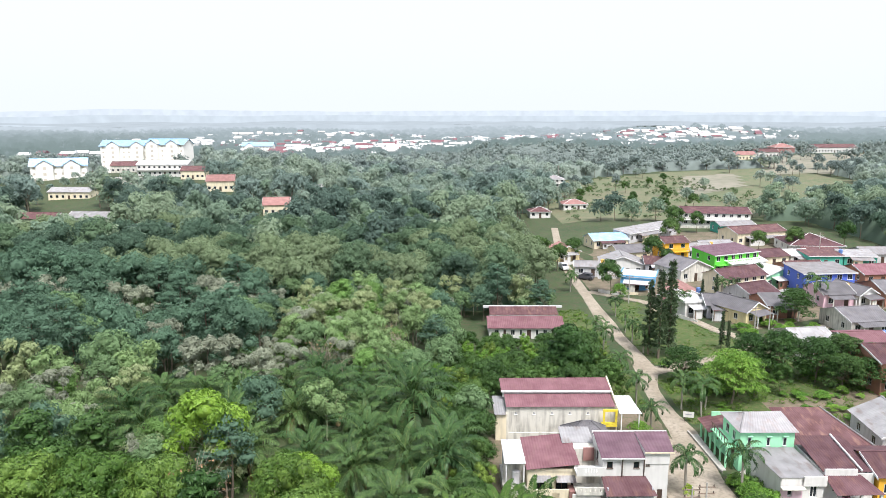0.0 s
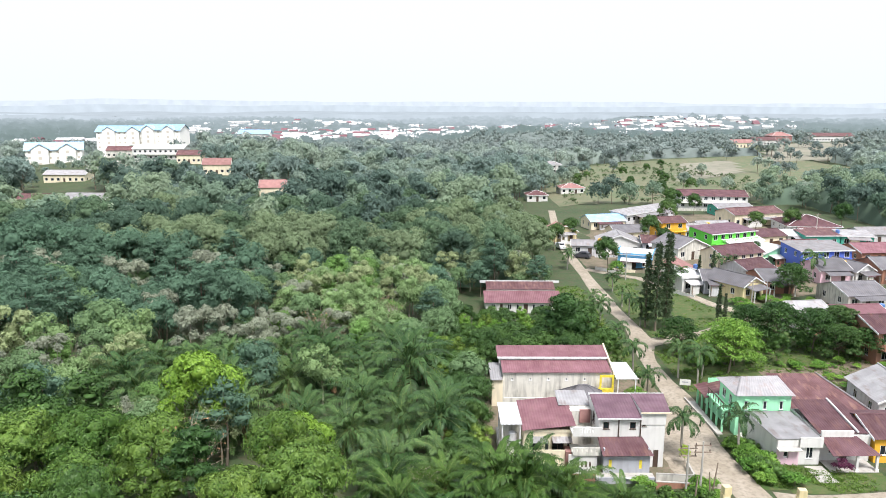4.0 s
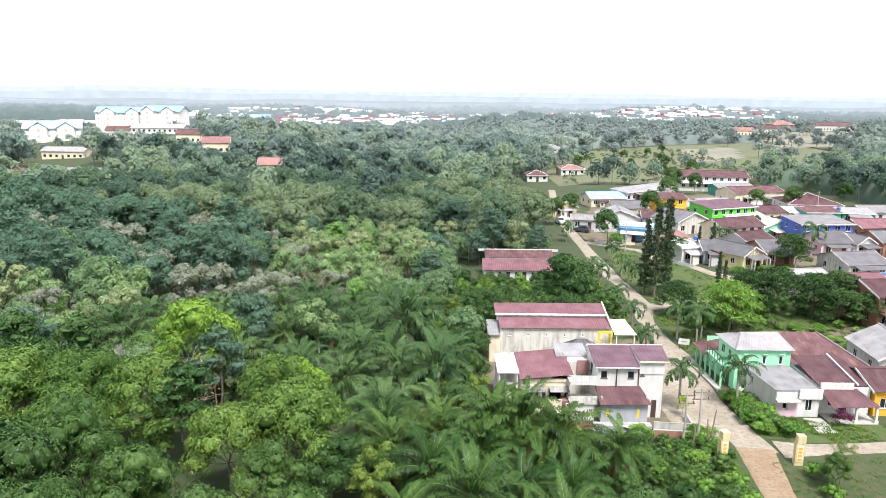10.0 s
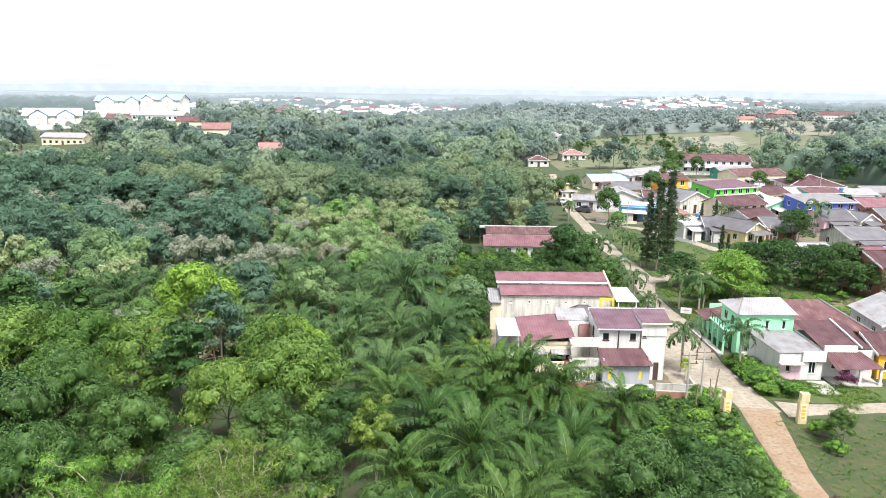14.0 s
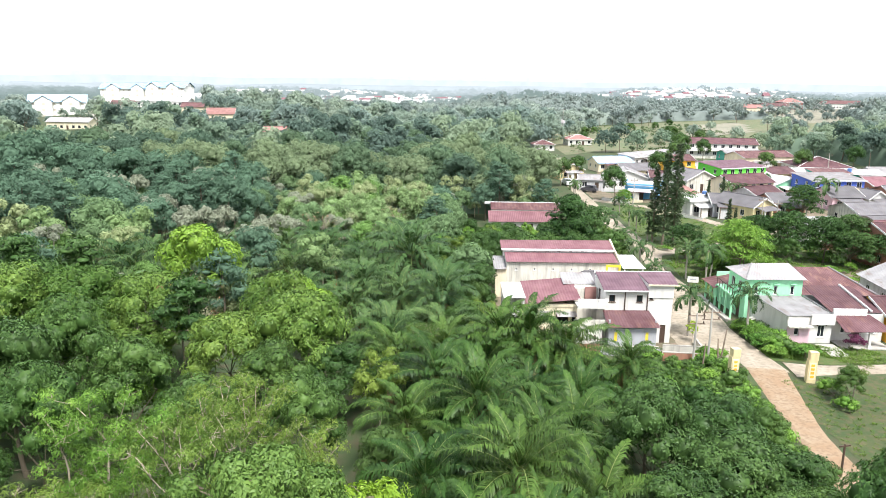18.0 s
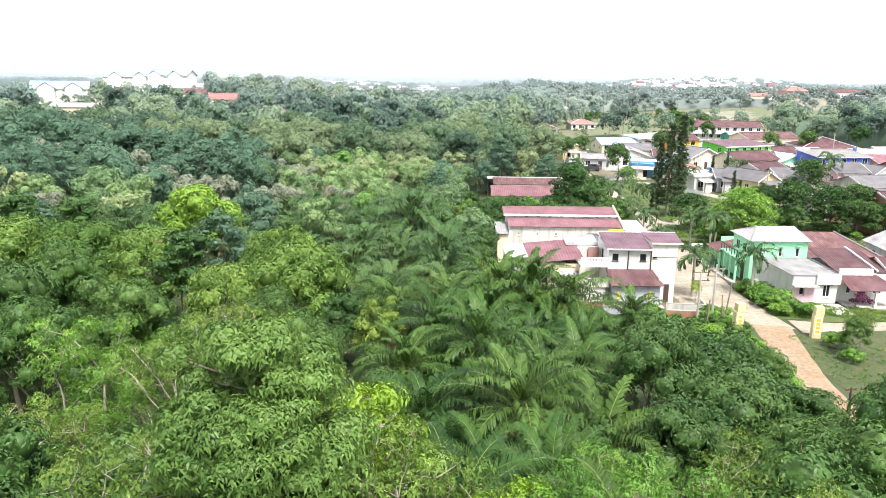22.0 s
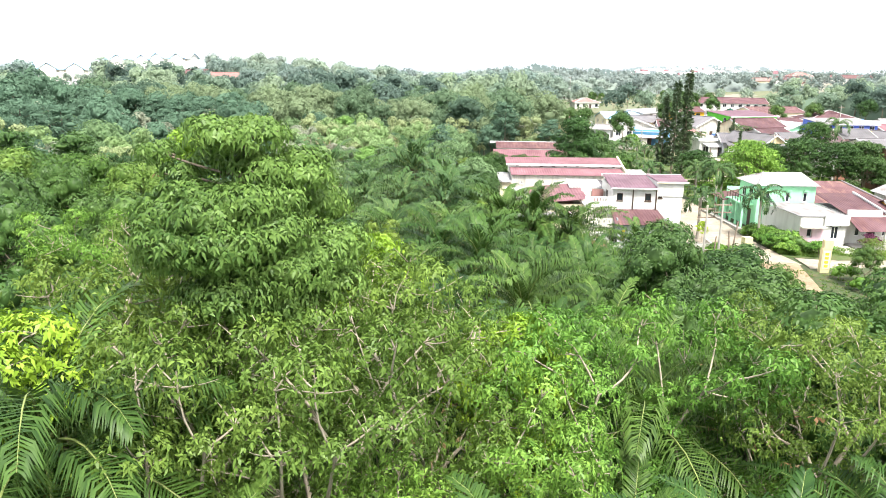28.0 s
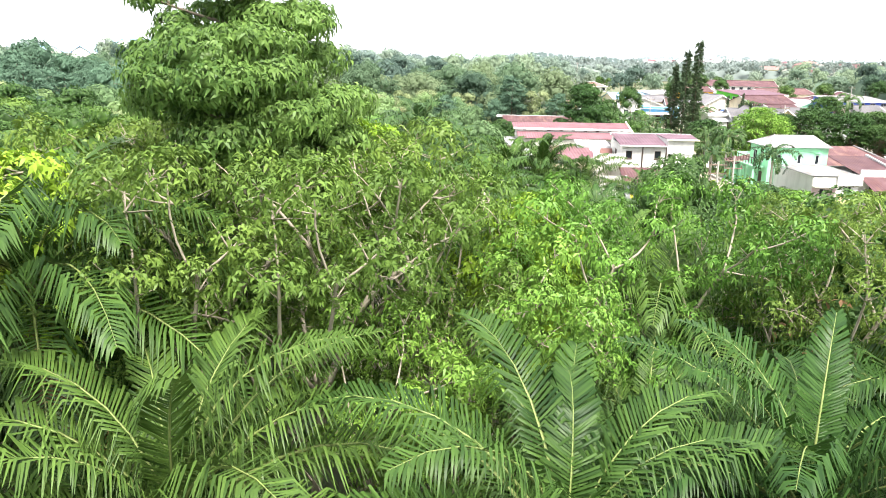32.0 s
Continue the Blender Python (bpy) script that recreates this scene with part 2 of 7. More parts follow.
W_HAZED = {"darkM": hazed_leaf("valley_dark_leaves", (0.108, 0.184, 0.122)), "midM": hazed_leaf("valley_green_leaves", (0.172, 0.272, 0.128)), "oliveM": hazed_leaf("valley_olive_leaves", (0.254, 0.317, 0.160)), "greyM": hazed_leaf("valley_grey_leaves", (0.254, 0.286, 0.209)), "limeM": hazed_leaf("valley_young_leaves", (0.254, 0.406, 0.119))}
W_HAZED["tierM"], W_HAZED["rubberM"] = W_HAZED["darkM"], hazed_leaf("valley_light_leaves", (0.215, 0.323, 0.139))
F_HAZED = [[hazed_leaf(depth + tone, c, 0.42, 0.9, 1.08) for tone, c in zip(("dark_woods", "green_woods", "olive_woods"), cs)] for depth, cs in (
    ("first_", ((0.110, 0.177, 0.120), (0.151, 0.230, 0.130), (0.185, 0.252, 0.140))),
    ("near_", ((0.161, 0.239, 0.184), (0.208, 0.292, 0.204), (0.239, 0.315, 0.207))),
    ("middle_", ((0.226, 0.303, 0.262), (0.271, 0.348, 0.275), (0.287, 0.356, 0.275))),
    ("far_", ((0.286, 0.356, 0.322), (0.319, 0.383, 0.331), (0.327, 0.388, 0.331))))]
F_HAZEDLAST = hazed_leaf("farthest_woods", (0.315, 0.375, 0.338), 0.42)
L_palm = leaf("palm_leaves", (0.022, 0.058, 0.018), (0.095, 0.17, 0.052))
L_nearpalm = leaf("oil_palm_leaves", (0.013, 0.04, 0.009), (0.08, 0.155, 0.03))
L_dry = leaf("dry_leaves", (0.2, 0.12, 0.055), (0.36, 0.25, 0.13))
L_grass = leaf("grass_blades", (0.06, 0.13, 0.02), (0.15, 0.245, 0.045))


# ---- mesh helpers ----
class Build:
    """Collects points and faces for one mesh."""

    def __init__(self):
        self.v, self.f = [], []

    def add(self, pts, faces):
        k = len(self.v)
        self.v.extend(tuple(p) for p in pts)
        self.f.extend(tuple(i + k for i in f) for f in faces)
        return self

    def box(self, x0, x1, y0, y1, z0, z1):
        return self.add([(x0, y0, z0), (x1, y0, z0), (x1, y1, z0), (x0, y1, z0), (x0, y0, z1), (x1, y0, z1), (x1, y1, z1), (x0, y1, z1)],
                        [(3, 2, 1, 0), (4, 5, 6, 7), (0, 1, 5, 4), (1, 2, 6, 5), (2, 3, 7, 6), (3, 0, 4, 7)])

    def tube(self, pts, radii, n=6):
        """A tapered tube along pts."""
        pts = [Vector(p) for p in pts]
        rings = []
        for i, p in enumerate(pts):
            d = (pts[min(i + 1, len(pts) - 1)] - pts[max(i - 1, 0)]).normalized()
            a = d.orthogonal().normalized() if abs(d.z) < 0.99 else Vector((1, 0, 0))
            b = d.cross(a)
            rings.append([p + (a * math.cos(2 * math.pi * j / n) + b * math.sin(2 * math.pi * j / n)) * radii[i] for j in range(n)])
        faces = [(i * n + j, i * n + (j + 1) % n, (i + 1) * n + (j + 1) % n, (i + 1) * n + j) for i in range(len(pts) - 1) for j in range(n)]
        faces += [tuple(range(n - 1, -1, -1)), tuple((len(pts) - 1) * n + j for j in range(n))]
        return self.add([q for r in rings for q in r], faces)

    def sheet(self, a, b, c, d, pitch=0.3, rise=0.03, thick=0.03):
        """A ribbed sheet: a-b is the lower edge, d-c the upper; ribs run from lower to upper."""
        a, b, c, d = (Vector(p) for p in (a, b, c, d))
        up = (b - a).cross(d - a).normalized()
        n = max(2, int((b - a).length / pitch)) * 2
        top, low = [], []
        for i in range(n + 1):
            k = i / n
            off = up * (rise if i % 2 else 0)
            top += [a.lerp(b, k) + off, d.lerp(c, k) + off]
            low += [a.lerp(b, k) + off - up * thick, d.lerp(c, k) + off - up * thick]
        m = len(top)
        faces = []
        for i in range(n):
            p = 2 * i
            faces += [(p, p + 2, p + 3, p + 1), (m + p, m + p + 1, m + p + 3, m + p + 2), (p, m + p, m + p + 2, p + 2), (p + 1, p + 3, m + p + 3, m + p + 1)]
        faces += [(0, 1, m + 1, m), (m - 2, 2 * m - 2, 2 * m - 1, m - 1)]
        return self.add(top + low, faces)

    def wall(self, x0, y0, x1, y1, z0, z1, thick, holes=()):
        """An upright wall from (x0, y0) to (x1, y1), its outer face on that line (inside to the left), with holes (from, to, sill, head)."""
        L = math.hypot(x1 - x0, y1 - y0)
        ux, uy = (x1 - x0) / L, (y1 - y0) / L
        nx, ny = -uy, ux

        def slab(s0, s1, h0, h1):
            if s1 - s0 < 1e-4 or h1 - h0 < 1e-4:
                return
            q = [(x0 + ux * s + nx * k, y0 + uy * s + ny * k) for s, k in ((s0, 0), (s1, 0), (s1, thick), (s0, thick))]
            self.add([(*p, h0) for p in q] + [(*p, h1) for p in q], [(3, 2, 1, 0), (4, 5, 6, 7), (0, 1, 5, 4), (1, 2, 6, 5), (2, 3, 7, 6), (3, 0, 4, 7)])

        cuts = sorted({0.0, L, *[s for h in holes for s in h[:2]]})
        for s0, s1 in zip(cuts, cuts[1:]):
            mid, low = (s0 + s1) / 2, z0
            for h in sorted((h for h in holes if h[0] < mid < h[1]), key=lambda h: h[2]):
                slab(s0, s1, low, h[2])
                low = h[3]
            slab(s0, s1, low, z1)
        return self

    def mesh(self, name):
        me = bpy.data.meshes.new(name)
        me.from_pydata(self.v, [], self.f)
        me.update()
        return me


def part(name, b, material, parent=None, label=""):
    me = b.mesh(name) if isinstance(b, Build) else b
    if not me.materials:
        me.materials.append(material)
    ob = new(name, me)
    ob.parent = parent
    return tagged(ob, label) if label else ob


def thing(name, m, label, category, group="", kind=""):
    ob = new(name)
    ob.empty_display_size = 0.2
    ob.matrix_world = m
    return tagged(ob, label, category, group, kind)


def quads(name, V, F, mats, index=None):
    """A mesh from arrays of points and four-cornered faces."""
    me = bpy.data.meshes.new(name)
    V, F = np.asarray(V, np.float32), np.asarray(F, np.int32)
    me.vertices.add(len(V))
    me.vertices.foreach_set("co", V.ravel())
    me.loops.add(F.size)
    me.loops.foreach_set("vertex_index", F.ravel())
    me.polygons.add(len(F))
    me.polygons.foreach_set("loop_start", np.arange(0, F.size, 4, dtype=np.int32))
    for m in mats:
        me.materials.append(m)
    if index is not None:
        me.polygons.foreach_set("material_index", np.asarray(index, np.int32))
    me.update(calc_edges=True)
    me.validate()
    return me


# ---- the lie of the land ----
def step(e0, e1, x):
    t = np.clip((np.asarray(x, float) - e0) / (e1 - e0), 0, 1)
    return t * t * (3 - 2 * t)


def land(x, y):
    """Height of the ground: level village, lower woodland, a small rise under the estate, swells far away."""
    x, y = np.asarray(x, float), np.asarray(y, float)
    plot = step(3.5, 6.5, x) * step(65.5, 68.0, y) * (1 - step(96, 104, y))
    road = step(20, 27, x)
    low = -1.6 * (1 - np.maximum(plot, road))
    rise = 1.4 * step(40, 56, x) * step(112, 128, y) * (1 - step(330, 420, y))
    ripple = 0.25 * np.sin(x * 0.13 + 1) * np.sin(y * 0.11) * (1 - np.maximum(plot, road))
    hill = 9 * np.exp(-(((x - 330) / 150) ** 2 + ((y - 520) / 190) ** 2)) + 8 * np.exp(-(((x - 75) / 60) ** 2 + ((y - 640) / 80) ** 2)) + 9 * np.exp(-(((x + 165) / 80) ** 2 + ((y - 400) / 90) ** 2)) + 5 * np.exp(-(((x + 90) / 60) ** 2 + ((y - 330) / 60) ** 2))
    hill = hill + 15 * np.exp(-(((x - 315) / 170) ** 2 + ((y - 1010) / 120) ** 2))
    far = hill + step(300, 1200, y) * (4 * np.sin(x * 0.006 + 0.4) * np.sin(y * 0.0045) + 2.5 * np.sin(x * 0.013 + y * 0.009))
    return low + rise + ripple + far


def zland(x, y):
    return float(land(x, y))


radii = np.concatenate([[0.01], np.arange(3, 200, 3.0), np.geomspace(200, 4400, 60)])
turns = np.linspace(0, 2 * math.pi, 241)[:-1]
R, T = np.meshgrid(radii, turns, indexing="ij")
X, Y = R * np.sin(T), R * np.cos(T)
Z = land(X, Y)
nr, nt = R.shape
ii, jj = np.meshgrid(np.arange(nr - 1), np.arange(nt), indexing="ij")
F = np.stack([ii * nt + jj, ii * nt + (jj + 1) % nt, (ii + 1) * nt + (jj + 1) % nt, (ii + 1) * nt + jj], -1).reshape(-1, 4)[:, ::-1]
ground = new("ground", quads("ground", np.stack([X, Y, Z], -1).reshape(-1, 3), F, [M_ground]))
tagged(ground, "dark green-brown woodland floor and undergrowth to the horizon", "ground", kind="structure")


def ribbon(name, line, material, label, lift=0.05, category="road"):
    """A road or path: (x, y, width) along its middle, draped on the land with ragged edges."""
    pts = []
    for (xa, ya, wa), (xb, yb, wb) in zip(line, line[1:]):
        n = max(1, int(math.hypot(xb - xa, yb - ya) / 0.8))
        pts += [(xa + (xb - xa) * i / n, ya + (yb - ya) * i / n, wa + (wb - wa) * i / n) for i in range(n)]
    pts.append(line[-1])
    P = np.array(pts)
    for _ in range(4):
        P[1:-1] = (P[:-2] + 2 * P[1:-1] + P[2:]) / 4
    d = np.gradient(P[:, :2], axis=0)
    d /= np.linalg.norm(d, axis=1)[:, None]
    nrm = np.stack([d[:, 1], -d[:, 0]], -1)
    V, m = [], 9
    for i, (x, y, w) in enumerate(P):
        for j in range(m):
            k = (j / (m - 1) * 2 - 1) * (w / 2 + (0.35 * noise.noise((x * 0.5, y * 0.5, j // 5 * 7.0)) if j in (0, m - 1) else 0))
            px, py = P[i, :2] + nrm[i] * k
            z = zland(px, py) + lift + 0.03 * noise.noise((px * 0.7, py * 0.7, 3)) - (0.25 if j in (0, m - 1) else 0)
            V.append((px, py, z))
    F = [(i * m + j, i * m + j + 1, (i + 1) * m + j + 1, (i + 1) * m + j) for i in range(len(P) - 1) for j in range(m - 1)]
    ob = new(name, quads(name, V, [f[::-1] for f in F], [material]))
    return tagged(ob, label, category, kind="structure")


def in_poly(outline, x, y):
    c = False
    for (xa, ya), (xb, yb) in zip(outline, outline[1:] + outline[:1]):
        if (ya > y) != (yb > y) and x < (xb - xa) * (y - ya) / (yb - ya) + xa:
            c = not c
    return c


def patch(name, outline, material, label, lift=0.03, cell=0.7, category="ground"):
    """A draped piece of ground inside an outline."""
    xs, ys = [p[0] for p in outline], [p[1] for p in outline]

    nx, ny = int((max(xs) - min(xs)) / cell) + 1, int((max(ys) - min(ys)) / cell) + 1
    V, F, idx = [], [], {}

    def vert(i, j):
        if (i, j) not in idx:
            x, y = min(xs) + i * cell, min(ys) + j * cell
            x, y = x + 0.4 * cell * noise.noise((x, y, 1)), y + 0.4 * cell * noise.noise((x, y, 5))
            idx[i, j] = len(V)
            V.append((x, y, zland(x, y) + lift))
        return idx[i, j]

    for i in range(nx):
        for j in range(ny):
            if in_poly(outline, min(xs) + (i + 0.5) * cell, min(ys) + (j + 0.5) * cell):
                F.append((vert(i, j), vert(i + 1, j), vert(i + 1, j + 1), vert(i, j + 1)))
    ob = new(name, quads(name, V, F, [material]))
    return tagged(ob, label, category, kind="structure")


MAIN_ROAD = [(31.2, 64, 4.6), (30.6, 70, 4.6), (30.2, 76, 4.4), (30.8, 83, 4.4), (31.6, 90, 4.8), (31.3, 95, 3.5), (31.3, 100, 2.9), (31.5, 106, 3.0), (33.1, 113.5, 4.8),
             (33.4, 124, 2.8), (32.6, 132, 3.4), (32.5, 140, 4.4), (32.5, 150, 3.6), (32.7, 160, 3.0), (32.8, 177, 3.3), (33.2, 196, 3.2), (36, 225, 3.0), (40, 260, 3.0)]
DIRT_ROAD = [(31.0, 65, 4.4), (29.8, 58, 3.6), (28.8, 52, 3.0), (28.4, 46, 3.2), (27.8, 40, 3.4), (26, 28, 3.4), (24, 10, 3.4), (20, -30, 3.4)]
SIDE_ROAD = [(33.2, 65.0, 4.2), (35, 64.9, 3.0), (38, 64.9, 2.6), (44, 65.6, 2.4), (56, 67.5, 2.4), (75, 70, 2.4)]
PARK_ROAD = [(33, 112.5, 4.0), (38, 115, 3.4), (44, 117.5, 2.8), (52, 122, 2.4), (58, 126, 2.4), (70, 132, 2.6), (80, 138, 3.4), (90, 141, 3.0), (120, 150, 3.0)]
LANE = [(34, 166, 3.0), (38, 162, 2.2), (43.5, 157, 2.0), (48.0, 145, 2.0), (51, 132, 2.0), (55, 124.5, 2.4)]
ESTATE_LANE = [(80, 138, 3.0), (83, 150, 2.6), (78, 160, 2.4), (80, 180, 2.4)]
ribbon("road", MAIN_ROAD, M_road, "pale dusty unpaved village road with worn edges")
ribbon("dirt_track", DIRT_ROAD, M_reddirt, "reddish bare dirt track along the wood", 0.07)
ribbon("side_road", SIDE_ROAD, M_road, "pale concrete side road past the gate pillars", 0.09)
ribbon("park_road", PARK_ROAD, M_road, "pale dusty lane past the green", 0.09)
ribbon("estate_path", LANE, M_road, "narrow pale concrete lane before the houses", 0.11)
ribbon("estate_lane", ESTATE_LANE, M_road, "pale concrete lane between houses", 0.13)
LAWN = [(35, 116), (34.4, 130), (35.6, 146), (37, 160), (43, 155), (47, 145), (50, 131), (53, 124), (44, 119)]
VERGE = [(33.5, 93), (33.4, 110), (40, 114), (52, 120), (62, 116), (70, 110), (66, 98), (50, 92), (38, 89)]
SLOPE = [(21, 98), (29, 98), (29.5, 112), (29.5, 150), (24, 150), (22, 120)]
GATE_GRASS = [(31, 62), (30.5, 48), (31, 30), (60, 30), (75, 66), (45, 63.5), (34, 63)]
BANK = [(32.5, 67), (32.8, 76), (36, 73), (40, 71), (48, 70), (75, 74), (75, 71.5), (48, 67), (38, 66.3)]
TRACK_VERGE = [(22, 66), (28.6, 66), (27.5, 58), (26.5, 50), (26, 40), (22, 40)]
MEADOW = [(44, 268), (100, 272), (135, 285), (190, 330), (225, 400), (215, 470), (150, 480), (70, 432), (48, 340)]
patch("lawn", LAWN, M_lawn, "mown green lawn between two lanes", 0.03)
patch("grass_verge", VERGE, M_lawn, "grassy plot under the trees", 0.03)
patch("grass_slope", SLOPE, M_lawn, "rough grass beside the road", 0.03)
patch("gate_grass", GATE_GRASS, M_rough, "rough grass beside the dirt track", 0.03)
patch("bank_grass", BANK, M_lawn, "weedy bank before the small houses", 0.03)
patch("track_verge", TRACK_VERGE, M_lawn, "weedy verge of the dirt track", 0.03)
patch("yard", [(5.5, 70.5), (22, 70.5), (23, 68.6), (28.6, 68.6), (29.2, 97), (6, 97)], M_soil, "bare trodden yard round the houses", 0.035)
patch("road_apron", [(24.6, 67.2), (31, 65.5), (30.5, 88), (28.6, 88), (25.2, 80), (24.6, 72)], M_road, "pale trodden earth between the house and the road", 0.06)
patch("soil_plot", [(48, 84), (80, 84), (84, 108), (70, 106), (60, 104), (46, 100)], M_soil, "bare brown soil with weeds", 0.045)
patch("estate_yard", [(34.5, 168), (46, 160), (52, 146), (56, 130), (80, 142), (110, 152), (125, 190), (110, 245), (60, 240), (36, 215)], M_soil, "trodden earth between the estate houses", 0.035)
patch("meadow", MEADOW, M_field, "dry grassy meadow", 0.1, 8)
patch("bare_field", [(112, 342), (146, 445), (180, 452), (162, 392), (125, 350)], M_bare, "pale bare field", 0.2, 5)
patch("bare_field", [(190, 440), (250, 560), (325, 560), (240, 430)], M_bare, "pale cleared field", 0.2, 8)


# ---- houses ----
def window(b_parent, x, y, z0, w, h, out, frame_mat=None, name="window", detail=True):
    """A framed pane in an opening; out: the wall's outward way, one of 'front', 'back', 'left', 'right'."""
    e, t = 0.06, 0.09
    outer = [(-w / 2, 0), (w / 2, 0), (w / 2, h), (-w / 2, h)]
    inner = [(-w / 2 + e, e), (w / 2 - e, e), (w / 2 - e, h - e), (-w / 2 + e, h - e)]
    pts = [(x_, y_, z_) for y_ in (0.03, t) for x_, z_ in outer + inner]
    faces = []
    for i in range(4):
        j = (i + 1) % 4
        faces += [(i, j, 4 + j, 4 + i), (8 + i, 12 + i, 12 + j, 8 + j), (4 + i, 4 + j, 12 + j, 12 + i), (i, 8 + i, 8 + j, j)]
    turn = {"front": 0, "right": 90, "back": 180, "left": -90}[out]
    ob = part(name, Build().add(pts, faces), frame_mat or M_frame, b_parent)
    ob.matrix_local = pose(x, y, z0, 0, 0, turn)
    part("pane", Build().box(-w / 2 + e, w / 2 - e, 0.055, 0.065, e, h - e), M_glass, ob)
    if w > 0.7 and detail:
        part("mullion", Build().box(-0.025, 0.025, 0.035, 0.055, e, h - e), frame_mat or M_frame, ob)
    if detail:
        part("sill", Build().box(-w / 2 - 0.06, w / 2 + 0.06, -0.06, -0.002, -0.07, 0.0), frame_mat or M_frame, ob)
    return ob


def door(b_parent, x, y, z0, w, h, out, mat):
    b = Build().box(-w / 2, w / 2, 0.05, 0.1, 0.01, h)
    b.box(-w * 0.36, -0.04, 0.035, 0.05, h * 0.12, h * 0.45).box(0.04, w * 0.36, 0.035, 0.05, h * 0.12, h * 0.45)
    b.box(-w * 0.36, -0.04, 0.035, 0.05, h * 0.55, h * 0.9).box(0.04, w * 0.36, 0.035, 0.05, h * 0.55, h * 0.9)
    turn = {"front": 0, "right": 90, "back": 180, "left": -90}[out]
    ob = part("door", b, mat, b_parent)
    ob.matrix_local = pose(x, y, z0, 0, 0, turn)
    return ob


def shell(root, w, d, h, wall_mat, front=(), right=(), left=(), back=(), frame_mat=None, door_mat=None, detail=True, x0=0.0, y0=0.0, z0=0.0):
    """Four walls with openings (centre, width, sill, head); a sill of 0 makes a door."""
    b = Build()
    t = 0.18
    holes = lambda ops: [(c - a / 2, c + a / 2, z0 + s, z0 + e) for c, a, s, e in ops]
    b.wall(x0, y0, x0 + w, y0, z0 - 0.6, z0 + h, t, [q if q[2] > z0 else (q[0], q[1], z0, q[3]) for q in holes(front)])
    b.wall(x0 + w, y0 + d, x0, y0 + d, z0 - 0.6, z0 + h, t, holes(back))
    b.wall(x0 + w, y0 + t, x0 + w, y0 + d - t, z0 - 0.6, z0 + h, t, holes(right))
    b.wall(x0, y0 + d - t, x0, y0 + t, z0 - 0.6, z0 + h, t, holes(left))
    b.box(x0 + t, x0 + w - t, y0 + t, y0 + d - t, z0 - 0.05, z0 + 0.02)
    wall = part("wall", b, wall_mat, root)
    for side, ops in (("front", front), ("right", right), ("left", left), ("back", back)):
        for c, a, s, e in ops:
            px, py = {"front": (x0 + c, y0), "back": (x0 + w - c, y0 + d), "right": (x0 + w, y0 + t + c), "left": (x0, y0 + d - t - c)}[side]
            if s <= 0.01:
                door(root, px, py, z0, a - 0.01, e, side, door_mat or M_darkwood)
            else:
                window(root, px, py, z0 + s, a - 0.01, e - s, side, frame_mat, detail=detail)
    return wall


